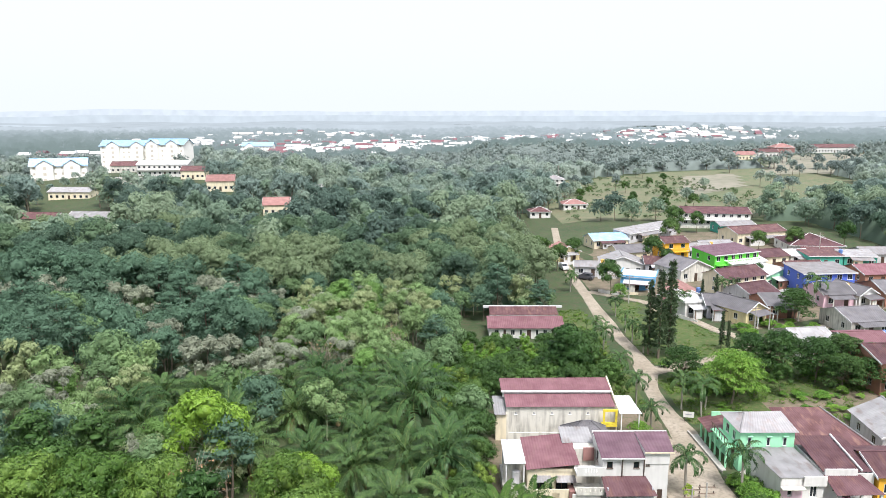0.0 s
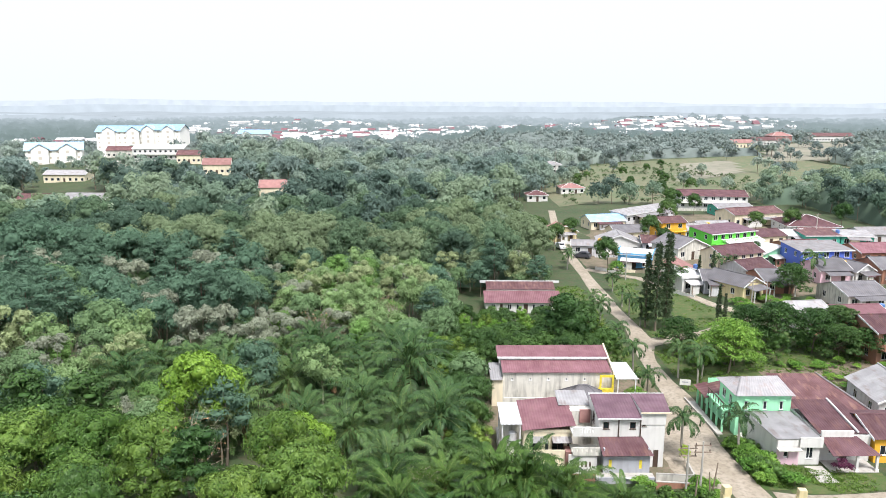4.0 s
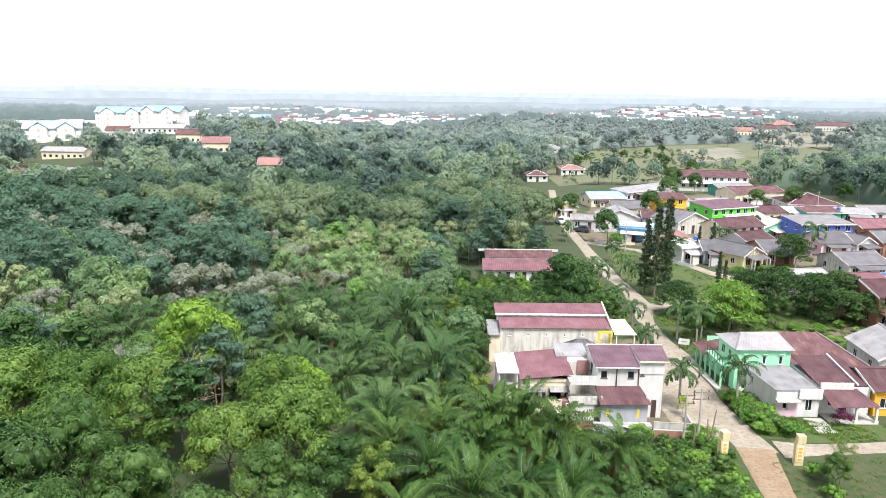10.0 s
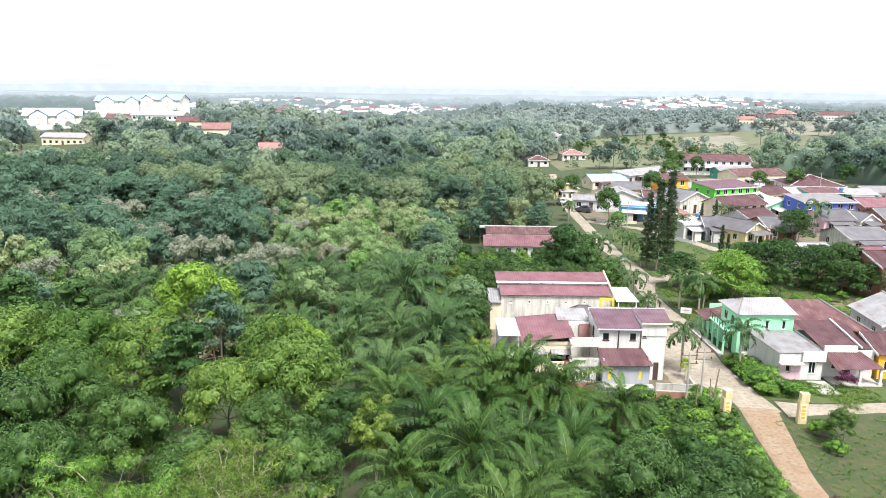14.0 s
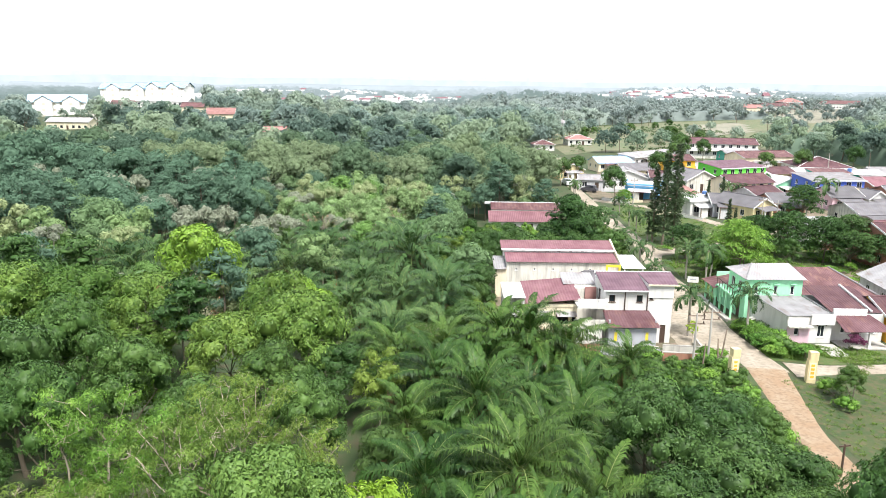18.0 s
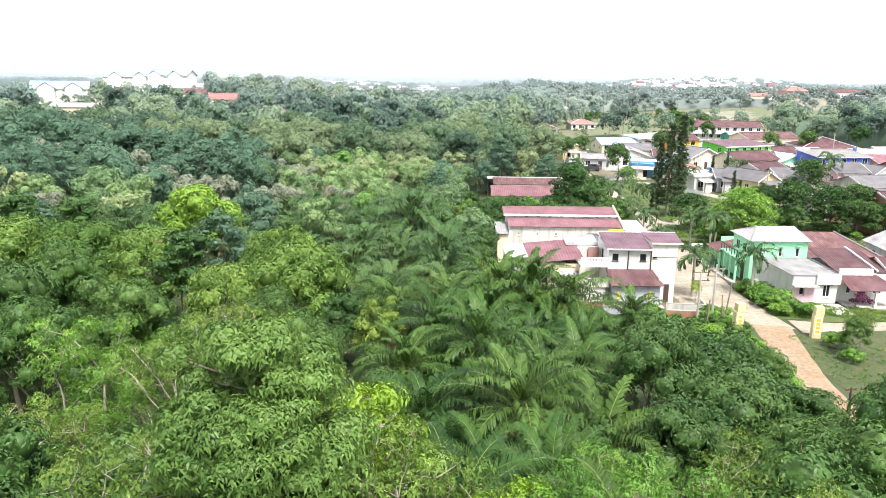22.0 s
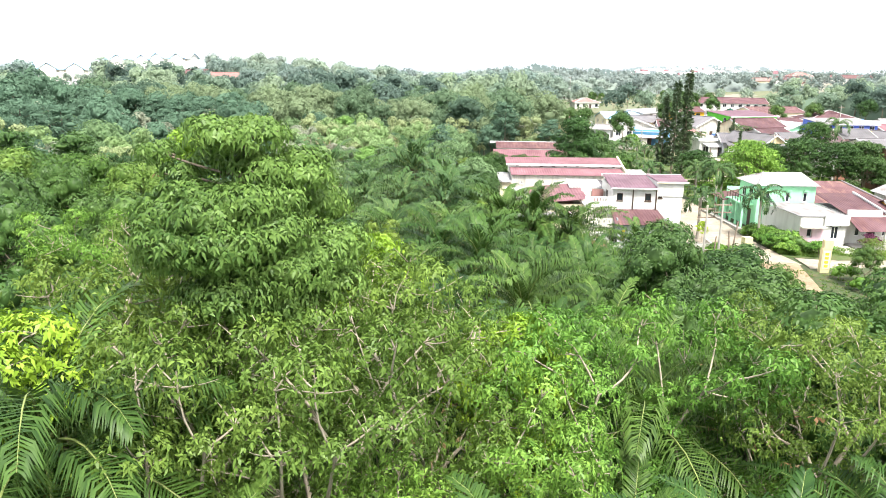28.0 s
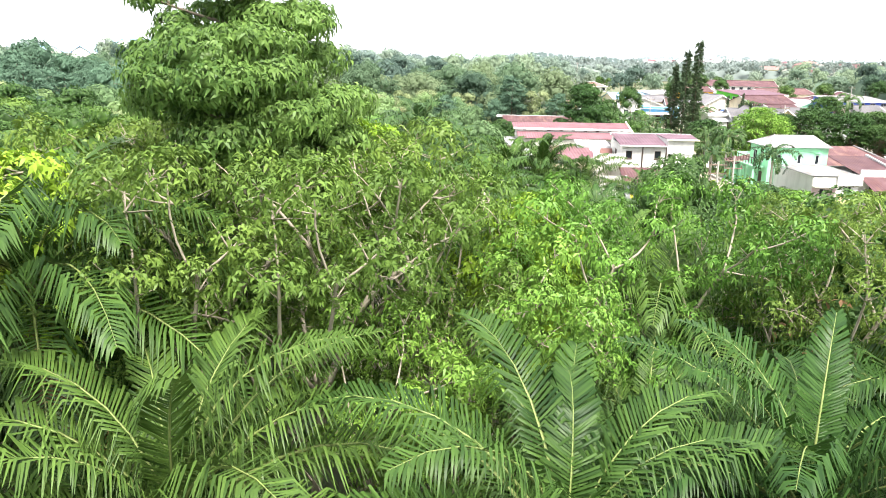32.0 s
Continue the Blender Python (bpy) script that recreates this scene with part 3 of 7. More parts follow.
def roof(root, kind, w, d, h, rise, mat, wall_mat, over=0.45, x0=0.0, y0=0.0, pitch=0.35, trim=None):
    """Roof of ribbed sheets on a w x d house: 'gable' (ridge along the front), 'end' (gable to the front), 'hip', 'shed' (falls to the front), 'flat'."""
    o = over
    X0, X1, Y0, Y1 = x0 - o, x0 + w + o, y0 - o, y0 + d + o
    trim = trim or M_frame
    tri = Build()
    if kind == "gable":
        ym, dz = y0 + d / 2, rise / (d / 2) * o
        part("roof_slope", Build().sheet((X0, Y0, h - dz), (X1, Y0, h - dz), (X1, ym, h + rise), (X0, ym, h + rise), pitch), mat, root)
        part("roof_slope", Build().sheet((X1, Y1, h - dz), (X0, Y1, h - dz), (X0, ym, h + rise), (X1, ym, h + rise), pitch), mat, root)
        part("ridge_cap", Build().tube([(X0, ym, h + rise + 0.02), (X1, ym, h + rise + 0.02)], [0.12, 0.12], 6), mat, root)
        for x in (x0 + 0.002, x0 + w - 0.182):
            part("gable", Build().add([(x, y0, h), (x, y0 + d, h), (x, ym, h + rise - 0.06), (x + 0.18, y0, h), (x + 0.18, y0 + d, h), (x + 0.18, ym, h + rise - 0.06)], [(0, 2, 1), (3, 4, 5), (0, 3, 5, 2), (1, 2, 5, 4), (0, 1, 4, 3)]), wall_mat, root)
        for x in (X0 - 0.03, X1 - 0.03):
            part("bargeboard", Build().add([(x, Y0, h - dz - 0.2), (x + 0.06, Y0, h - dz - 0.2), (x + 0.06, ym, h + rise - 0.2), (x, ym, h + rise - 0.2), (x, Y0, h - dz + 0.06), (x + 0.06, Y0, h - dz + 0.06), (x + 0.06, ym, h + rise + 0.06), (x, ym, h + rise + 0.06)],
                                           [(3, 2, 1, 0), (4, 5, 6, 7), (0, 1, 5, 4), (1, 2, 6, 5), (2, 3, 7, 6), (3, 0, 4, 7)]), trim, root)
    elif kind == "end":
        xm, dz = x0 + w / 2, rise / (w / 2) * o
        part("roof_slope", Build().sheet((X0, Y1, h - dz), (X0, Y0, h - dz), (xm, Y0, h + rise), (xm, Y1, h + rise), pitch), mat, root)
        part("roof_slope", Build().sheet((X1, Y0, h - dz), (X1, Y1, h - dz), (xm, Y1, h + rise), (xm, Y0, h + rise), pitch), mat, root)
        part("ridge_cap", Build().tube([(xm, Y0, h + rise + 0.02), (xm, Y1, h + rise + 0.02)], [0.12, 0.12], 6), mat, root)
        for y in (y0 + 0.002, y0 + d - 0.182):
            part("gable", Build().add([(x0, y, h), (x0 + w, y, h), (xm, y, h + rise - 0.06), (x0, y + 0.18, h), (x0 + w, y + 0.18, h), (xm, y + 0.18, h + rise - 0.06)], [(0, 1, 2), (3, 5, 4), (0, 2, 5, 3), (1, 4, 5, 2), (0, 3, 4, 1)]), wall_mat, root)
        for a in (X0, X1):
            y = Y0 - 0.03
            part("bargeboard", Build().add([(a, y, h - dz - 0.2), (xm, y, h + rise - 0.2), (xm, y + 0.06, h + rise - 0.2), (a, y + 0.06, h - dz - 0.2), (a, y, h - dz + 0.06), (xm, y, h + rise + 0.06), (xm, y + 0.06, h + rise + 0.06), (a, y + 0.06, h - dz + 0.06)],
                                           [(3, 2, 1, 0), (4, 5, 6, 7), (0, 1, 5, 4), (1, 2, 6, 5), (2, 3, 7, 6), (3, 0, 4, 7)]), trim, root)
    elif kind == "hip":
        r = min(w, d) / 2
        ym, xm = (Y0 + Y1) / 2, (X0 + X1) / 2
        a, b_ = ((X0 + r + o, ym), (X1 - r - o, ym)) if w >= d else ((xm, Y0 + r + o), (xm, Y1 - r - o))
        top = h + rise
        c = [(X0, Y0, h), (X1, Y0, h), (X1, Y1, h), (X0, Y1, h)]
        ends = ((c[0], c[1], (*b_, top), (*a, top)), (c[2], c[3], (*a, top), (*b_, top)), (c[3], c[0], (*a, top), (*a, top)), (c[1], c[2], (*b_, top), (*b_, top))) if w >= d else \
               ((c[1], c[2], (*b_, top), (*a, top)), (c[3], c[0], (*a, top), (*b_, top)), (c[0], c[1], (*a, top), (*a, top)), (c[2], c[3], (*b_, top), (*b_, top)))
        for q in ends:
            part("roof_slope", Build().sheet(*q, pitch), mat, root)
        for p, q in ((c[0], a), (c[3], a if w >= d else b_), (c[1], b_ if w >= d else a), (c[2], b_)):
            part("hip_ridge", Build().tube([p, (*q, top)], [0.09, 0.09], 5), trim, root)
        part("ridge_cap", Build().tube([(*a, top), (a[0], b_[1] + 0.02, top) if w < d else (*b_, top)], [0.1, 0.1], 5), trim, root)
        part("eave_board", Build().box(X0, X1, Y0, Y0 + 0.05, h - 0.2, h - 0.03).box(X0, X0 + 0.05, Y0, Y1, h - 0.2, h - 0.03).box(X1 - 0.05, X1, Y0, Y1, h - 0.2, h - 0.03), trim, root)
    elif kind == "shed":
        dz = rise / d * o
        part("roof_slope", Build().sheet((X0, Y0, h - dz + 0.05), (X1, Y0, h - dz + 0.05), (X1, Y1, h + rise + dz + 0.05), (X0, Y1, h + rise + dz + 0.05), pitch), mat, root)
        for x in (x0, x0 + w - 0.18):
            tri.add([(x, y0, h), (x, y0 + d, h), (x, y0 + d, h + rise), (x + 0.18, y0, h), (x + 0.18, y0 + d, h), (x + 0.18, y0 + d, h + rise)], [(0, 2, 1), (3, 4, 5), (0, 3, 5, 2), (1, 2, 5, 4), (0, 1, 4, 3)])
        tri.box(x0 + 0.18, x0 + w - 0.18, y0 + d - 0.18, y0 + d, h, h + rise)
        part("gable", tri, wall_mat, root)
        part("eave_board", Build().box(X0, X1, Y0 - 0.04, Y0, h - dz - 0.13, h - dz + 0.09), trim, root)
    else:
        part("roof_slab", Build().box(X0, X1, Y0, Y1, h, h + 0.14), mat, root)
        part("parapet", Build().box(X0, X1, Y0 - 0.002, Y0 + 0.14, h + 0.14, h + 0.5).box(X0, X0 + 0.14, Y0 + 0.14, Y1, h + 0.14, h + 0.5).box(X1 - 0.14, X1, Y0 + 0.14, Y1, h + 0.14, h + 0.5), wall_mat, root)


def porch(root, x0, x1, y0, y1, low, high, mat, post_mat, posts=2):
    """A lean-to roof before the front wall, on posts."""
    part("porch_roof", Build().sheet((x0, y0, low), (x1, y0, low), (x1, y1, high), (x0, y1, high), 0.35), mat, root)
    for i in range(posts):
        x = x0 + 0.2 + (x1 - x0 - 0.4) * i / max(1, posts - 1)
        part("post", Build().box(x - 0.08, x + 0.08, y0 + 0.1, y0 + 0.26, -0.1, low - 0.02).box(x - 0.13, x + 0.13, y0 + 0.05, y0 + 0.31, -0.1, 0.25), post_mat, root)


def house(label, x, y, yaw, w, d, h, kind, rise, wall_mat, roof_mat, storeys=1, over=0.4, has_porch=False, group="estate houses", trim=None, name="house"):
    root = thing(name, pose(x, y, zland(x, y), 0, 0, yaw), label, "house", group)
    fl = h / storeys
    front, right, left = [], [], []
    n = max(2, int(w / 2.4))
    for s in range(storeys):
        for i in range(n):
            c = w * (i + 0.5) / n
            if s == 0 and i == n // 2:
                front.append((c, 0.95, 0.0, 2.05))
            else:
                front.append((c, min(1.2, w / n * 0.55), s * fl + 0.95, s * fl + min(2.15, fl - 0.3)))
        k = max(1, int(d / 3.6))
        for i in range(k):
            left.append(((d - 0.36) * (i + 0.5) / k, 0.9, s * fl + 1.0, s * fl + min(2.1, fl - 0.3)))
            right.append(((d - 0.36) * (i + 0.5) / k, 0.9, s * fl + 1.0, s * fl + min(2.1, fl - 0.3)))
    shell(root, w, d, h, wall_mat, front, right, left, detail=y < 260)
    roof(root, kind, w, d, h, rise, roof_mat, wall_mat, over, trim=trim)
    if has_porch:
        porch(root, w * 0.1, w * 0.9, -2.2, 0, 2.3, 2.75, roof_mat, M_white)
    if storeys > 1:
        part("balcony", Build().box(0.3, w - 0.3, -1.1, -0.004, fl - 0.08, fl + 0.06), wall_mat, root)
        part("hand_rail", Build().box(0.3, w - 0.3, -1.1, -1.02, fl + 0.85, fl + 0.95), wall_mat, root)
        for i in range(int((w - 0.6) / 0.9) + 1):
            part("baluster", Build().box(0.3 + i * 0.9, 0.42 + i * 0.9, -1.09, -1.03, fl + 0.06, fl + 0.85), wall_mat, root)
    return root


ESTATE = [
    ("cream single-storey house with a red tile gable roof", 31.6, 199.9, 14, 7, 7, 3.0, "end", 1.5, M_paleyellow, M_redtile, 1),
    ("grey shed with an aged zinc roof", 33.5, 182, -10, 6, 6, 2.7, "gable", 0.9, M_lightgrey, M_zinc, 1),
    ("pale house with a light blue sheet roof", 45.5, 217, 12, 11, 8, 2.7, "gable", 1.5, M_cream, M_bluezinc, 1),
    ("white house with a grey roof and plain gable", 40.5, 183.2, -7, 10.5, 9, 3.2, "end", 1.9, M_white, M_oldzinc, 1),
    ("long grey terraced house", 57, 221, 40, 26, 6, 3.0, "shed", 0.7, M_lightgrey, M_oldzinc, 1),
    ("bright yellow two-storey house with a brown roof", 60, 194.5, 12, 7, 7, 5.0, "gable", 1.1, M_yellow, M_rust, 2),
    ("sky-blue house with a flat roof", 41.5, 167, -20, 7.5, 8, 3.4, "flat", 0, M_sky, M_lightgrey, 1),
    ("white house with a near-black gable roof", 56, 168.5, 25, 9.5, 9, 3.2, "end", 2.0, M_oldwhite, M_dark, 1),
    ("low house with a weathered brown roof", 50.9, 180, -8, 8, 8, 2.7, "gable", 1.2, M_greywall, M_rust, 1),
    ("long white two-storey building with a maroon roof", 84, 255, -7, 23, 11, 4.8, "gable", 1.6, M_white, M_maroon, 2),
    ("beige building with a grey-brown sheet roof", 88.5, 217, 18, 18, 9, 3.8, "gable", 1.4, M_cream, M_rust, 1),
    ("lime-green two-storey house with a purple roof", 67, 177, 24, 14.5, 8, 5.0, "shed", 0.8, M_lime, M_purple, 2),
    ("large hall with a maroon hipped roof and white ridges", 98, 203, -6, 14.5, 14, 2.8, "hip", 2.4, M_white, M_maroon, 1),
    ("low house with teal walls and a rusty roof", 94.8, 186, 2, 9, 6, 3.1, "shed", 0.5, M_teal, M_rust, 1),
    ("teal house with a grey roof", 104.5, 187, -8, 8, 6, 2.9, "shed", 0.6, M_teal, M_oldzinc, 1),
    ("two-storey house with deep blue side and pale front, zinc roof", 79, 156.5, 6, 12, 8, 5.0, "shed", 0.7, M_blue, M_zinc, 2),
    ("cream two-storey row house with a maroon roof", 61.5, 155, 25, 12, 7, 4.2, "gable", 1.5, M_cream, M_maroon, 2),
    ("white row house with a white sheet roof", 71.3, 177, 22, 11, 9, 2.9, "gable", 1.2, M_white, M_whiteroof, 1),
    ("pale green house with a white roof", 73.5, 162.5, 25, 10.5, 8, 3.2, "end", 1.4, M_mint, M_whiteroof, 1),
    ("small pale yellow house with a grey tile gable roof", 57.1, 133.3, 30, 5.9, 9, 2.9, "end", 1.5, M_paleyellow, M_dark, 1),
    ("white modern house with a flat canopy", 48.2, 141.2, 14, 5.6, 7, 3.2, "flat", 0, M_white, M_whiteroof, 1),
    ("white house with a faded red tile roof", 45.6, 150.6, -20, 7, 8, 3.0, "end", 1.6, M_white, M_redtile, 1),
    ("grey-painted house with a dark roof", 52.0, 139.6, -8, 5.2, 8, 2.8, "gable", 1.3, M_greywall, M_dark, 1),
    ("unplastered brick house with a dark roof", 63.6, 138.5, 4, 5.8, 8, 2.8, "gable", 1.4, M_brick, M_dark, 1),
    ("house with a maroon gable roof", 63.5, 146, 25, 7.5, 8, 2.9, "gable", 1.5, M_lightgrey, M_maroon, 1),
    ("pink-fronted house with a dark gable roof", 78.5, 146.5, 4, 6.5, 8, 3.0, "gable", 1.5, M_pink, M_dark, 1),
    ("white-gabled house with a dark roof", 85.5, 146, 20, 5, 8, 2.9, "end", 1.4, M_white, M_dark, 1),
    ("brown-walled house with a dark roof", 91.5, 147, 4, 8, 9, 3.2, "gable", 1.6, M_brick, M_dark, 1),
    ("grey house with a patched zinc roof", 60.2, 118, 8, 6.5, 8, 2.8, "gable", 1.3, M_oldwhite, M_oldzinc, 1),
    ("low white house with a rusty red roof", 68.2, 116, 6, 7.5, 9, 2.9, "gable", 1.2, M_white, M_rose, 1),
    ("two-storey rust-red house with a maroon roof", 64.5, 102.5, 6, 8, 9, 5.2, "gable", 1.4, M_brick, M_maroon, 2),
    ("house with a grey-brown tile roof", 73.5, 127, 8, 8, 9, 2.9, "gable", 1.4, M_oldwhite, M_dark, 1),
    ("low house with a rusty sheet roof", 91.5, 238, 6, 12, 8, 2.8, "gable", 1.0, M_teal, M_oldzinc, 1),
    ("low grey house with a pale roof", 66.5, 196, 8, 8, 8, 2.7, "gable", 1.2, M_lightgrey, M_oldzinc, 1),
    ("small white house with a pale roof", 91.5, 189, 8, 6, 7, 2.6, "gable", 1.0, M_white, M_whiteroof, 1),
    ("low house with a maroon sheet roof", 82, 186, 15, 9, 8, 2.8, "gable", 1.2, M_cream, M_maroon, 1),
    ("low house with a brown sheet roof", 84, 171, 10, 9, 8, 2.8, "gable", 1.2, M_brick, M_rust, 1),
    ("dark-roofed house with a whitewashed wall", 48, 196, 10, 9, 8, 2.8, "gable", 1.4, M_cream, M_dark, 1),
    ("white house with an aged zinc roof", 73, 200, 10, 9, 8, 2.8, "gable", 1.2, M_white, M_oldzinc, 1),
    ("low house with a faded red roof", 98, 166, 6, 9, 9, 2.8, "gable", 1.4, M_brick, M_rose, 1),
    ("pale house with a dark roof", 105, 158, 4, 9, 9, 3.0, "gable", 1.5, M_white, M_dark, 1),
    ("low house with a zinc roof", 112, 190, 4, 9, 8, 2.8, "gable", 1.2, M_lightgrey, M_zinc, 1),
    ("small white house with a brown tile roof by the meadow", 34, 283.8, 2, 8, 7, 2.6, "hip", 1.5, M_white, M_rust, 1),
    ("white cottage with a red hipped roof by the meadow", 49.6, 299, 6, 10, 8, 2.7, "hip", 1.6, M_white, M_redtile, 1),
    ("white two-storey villa on the meadow's edge", 53, 396, -2, 12.5, 9, 4.6, "hip", 1.8, M_white, M_zinc, 2),
    ("house with a faded red roof among trees", -70, 283, 8, 10, 9, 4.2, "gable", 2.4, M_cream, M_redtile, 1),
    ("house with an orange tile roof among trees", -106, 328, 10, 12, 9, 4.6, "gable", 2.4, M_cream, M_redtile, 1),
    ("small white house among trees", -59, 328, 8, 5, 6, 4.4, "gable", 1.0, M_white, M_zinc, 1),
    ("old house with a broad pale roof", -136, 262, -4, 16, 9, 3.8, "gable", 1.6, M_oldwhite, M_oldzinc, 1),
    ("old house with a low brown roof", -155, 262, -4, 15, 9, 3.6, "gable", 1.6, M_oldwhite, M_rust, 1),
    ("long white shop building", -160, 384, 3, 26, 12, 6.0, "gable", 1.6, M_white, M_whiteroof, 2),
    ("house with a brown roof by the shops", -133, 372, 4, 12, 9, 4.4, "gable", 2.0, M_cream, M_rust, 1),
    ("grey flat building by the hill road", -166, 345, 3, 22, 10, 4.2, "flat", 0, M_oldwhite, M_concrete, 1),
    ("pale shed on the hill", -172, 318, 0, 18, 9, 3.6, "gable", 1.6, M_cream, M_oldzinc, 1),
    ("low house on the hill", -190, 420, 6, 14, 9, 4.2, "gable", 2.0, M_oldwhite, M_rust, 1),
    ("low house by the apartment blocks", -176, 440, 0, 14, 9, 4.4, "gable", 2.0, M_cream, M_rust, 1),
    ("row house with an orange roof", 214, 540, 6, 16, 9, 4, "gable", 2.2, M_cream, M_redtile, 1),
    ("row house with a brown roof", 236, 556, 4, 18, 9, 4, "gable", 2.2, M_white, M_rust, 1),
    ("large house with an orange roof", 256, 570, 4, 16, 12, 6, "hip", 3.0, M_redtile, M_redtile, 1),
    ("long pale school building", 300, 600, 4, 38, 12, 4.4, "gable", 2.4, M_white, M_rust, 1),
]
for label, x, y, yaw, w, d, h, kind, rise, wm, rm, st in ESTATE:
    house(label, x, y, yaw, w, d, h, kind, rise, wm, rm, st, has_porch=(st == 1 and w < 9 and y < 170), group="estate houses" if 0 < x < 130 and y < 260 else "scattered houses")


def apartment(x, y, yaw, w, d, storeys, label, wings, sink=0.0):
    """A long apartment block: storeys of windows, gabled bays and a blue roof."""
    root = thing("apartment_building", pose(x, y, zland(x, y) - sink, 0, 0, yaw), label, "apartment building", "apartment blocks")
    h = storeys * 3.1
    n = int(w / 3.2)
    ops = [(w * (i + 0.5) / n, 1.15, s * 3.1 + 1.1, s * 3.1 + 2.2) for s in range(storeys) for i in range(n)]
    b = Build()
    b.wall(0, 0, w, 0, -1, h, 0.3, [(c - a / 2, c + a / 2, s, e) for c, a, s, e in ops]).wall(w, d, 0, d, -1, h, 0.3).wall(w, 0.3, w, d - 0.3, -1, h, 0.3).wall(0, d - 0.3, 0, 0.3, -1, h, 0.3)
    part("wall", b, M_aptwall, root)
    for c, a, s, e in ops:
        part("window", Build().box(c - a / 2 + 0.005, c + a / 2 - 0.005, 0.12, 0.2, s + 0.005, e - 0.005), M_hazepane, root)
    roof(root, "gable", w, d, h, 3.4, M_bluezinc, M_aptwall, 0.8, pitch=0.8)
    for c in wings:
        g = Build().box(c - 4, c + 4, -2.5, -0.003, -1, h + 0.5)
        g.add([(c - 4, -2.5, h + 0.5), (c + 4, -2.5, h + 0.5), (c, -2.5, h + 2.6), (c - 4, -0.003, h + 0.5), (c + 4, -0.003, h + 0.5), (c, 4, h + 2.6)], [(0, 1, 2), (3, 5, 4), (0, 2, 5, 3), (1, 4, 5, 2), (0, 3, 4, 1)])
        bay = part("bay", g, M_aptwall, root)
        for s in range(storeys):
            part("bay_window", Build().box(c - 0.8, c + 0.8, -2.56, -2.504, s * 3.1 + 0.9, s * 3.1 + 2.5), M_hazepane, bay, "beige balcony screen")
        part("bay_roof", Build().sheet((c - 4.6, 3, h + 0.1), (c - 4.6, -3, h + 0.1), (c, -3, h + 3.0), (c, 5, h + 3.0), 0.8), M_bluezinc, root)
        part("bay_roof", Build().sheet((c + 4.6, -3, h + 0.1), (c + 4.6, 3, h + 0.1), (c, 5, h + 3.0), (c, -3, h + 3.0), 0.8), M_bluezinc, root)
    return root


# haze put into the colours: walls whitened, window panes pale beige
M_aptwall = plaster("pale_apartment_plaster", (0.84, 0.82, 0.76), amount=0.1)
M_hazepane = plaster("beige_balcony_screen", (0.55, 0.5, 0.42), amount=0.1)
apartment(-231, 498, 3, 34, 14, 6, "cream six-storey apartment block with a light blue roof", (9, 25))
apartment(-199, 494, -8, 27, 14, 6, "cream six-storey apartment block with a blue gabled roof", (6, 20))
apartment(-218, 388, 22, 27, 13, 5, "cream apartment block with a light blue roof on the hill", (7, 20), 7.0)
apartment(-200, 735, 0, 30, 14, 3, "distant white building with a blue roof", (8,))


# ---- plants ----
rng = np.random.default_rng(7)


def unit(v):
    return v / np.maximum(np.linalg.norm(v, axis=-1, keepdims=True), 1e-9)


def leaf_quads(P, D, size, width, droop, r):
    """One bent four-cornered leaf at each point of P, growing along D."""
    n = len(P)
    D = unit(D)
    S = unit(np.cross(D, r.normal(size=(n, 3)) * 0.7 + np.array([0, 0, 1.0])))
    L = size * r.uniform(0.7, 1.25, (n, 1))
    W = L * width
    down = np.zeros((n, 3))
    down[:, 2] = -1
    a = P
    mid = P + D * L * 0.5 + down * L * droop * 0.12
    tip = P + D * L * 0.95 + down * L * droop * 0.5
    V = np.stack([a, mid + S * W / 2, tip, mid - S * W / 2], 1).reshape(-1, 3)
    return V, np.arange(4 * n).reshape(n, 4)


def joined(pieces):
    """Joins (V, F) pieces into one."""
    Vs, Fs, k = [], [], 0
    for V, F in pieces:
        Vs.append(V)
        Fs.append(np.asarray(F) + k)
        k += len(V)
    return np.concatenate(Vs), np.concatenate(Fs)


def limb(pts, radii, n=5):
    """A tapered limb as quads."""
    pts = np.asarray(pts, float)
    d = unit(np.gradient(pts, axis=0))
    a = unit(np.cross(d, np.array([0.31, 0.95, 0.05])))
    b = np.cross(d, a)
    ang = np.linspace(0, 2 * math.pi, n, endpoint=False)
    V = pts[:, None] + (a[:, None] * np.cos(ang)[None, :, None] + b[:, None] * np.sin(ang)[None, :, None]) * np.asarray(radii)[:, None, None]
    m = len(pts)
    F = [(i * n + j, i * n + (j + 1) % n, (i + 1) * n + (j + 1) % n, (i + 1) * n + j) for i in range(m - 1) for j in range(n)]
    return V.reshape(-1, 3), np.array(F)


def bent(a, b, r, sag=0.12, n=5):
    a, b = np.asarray(a, float), np.asarray(b, float)
    t = np.linspace(0, 1, n)[:, None]
    off = r.normal(size=3) * np.linalg.norm(b - a) * sag
    return a + (b - a) * t + off * (t * (1 - t) * 2)


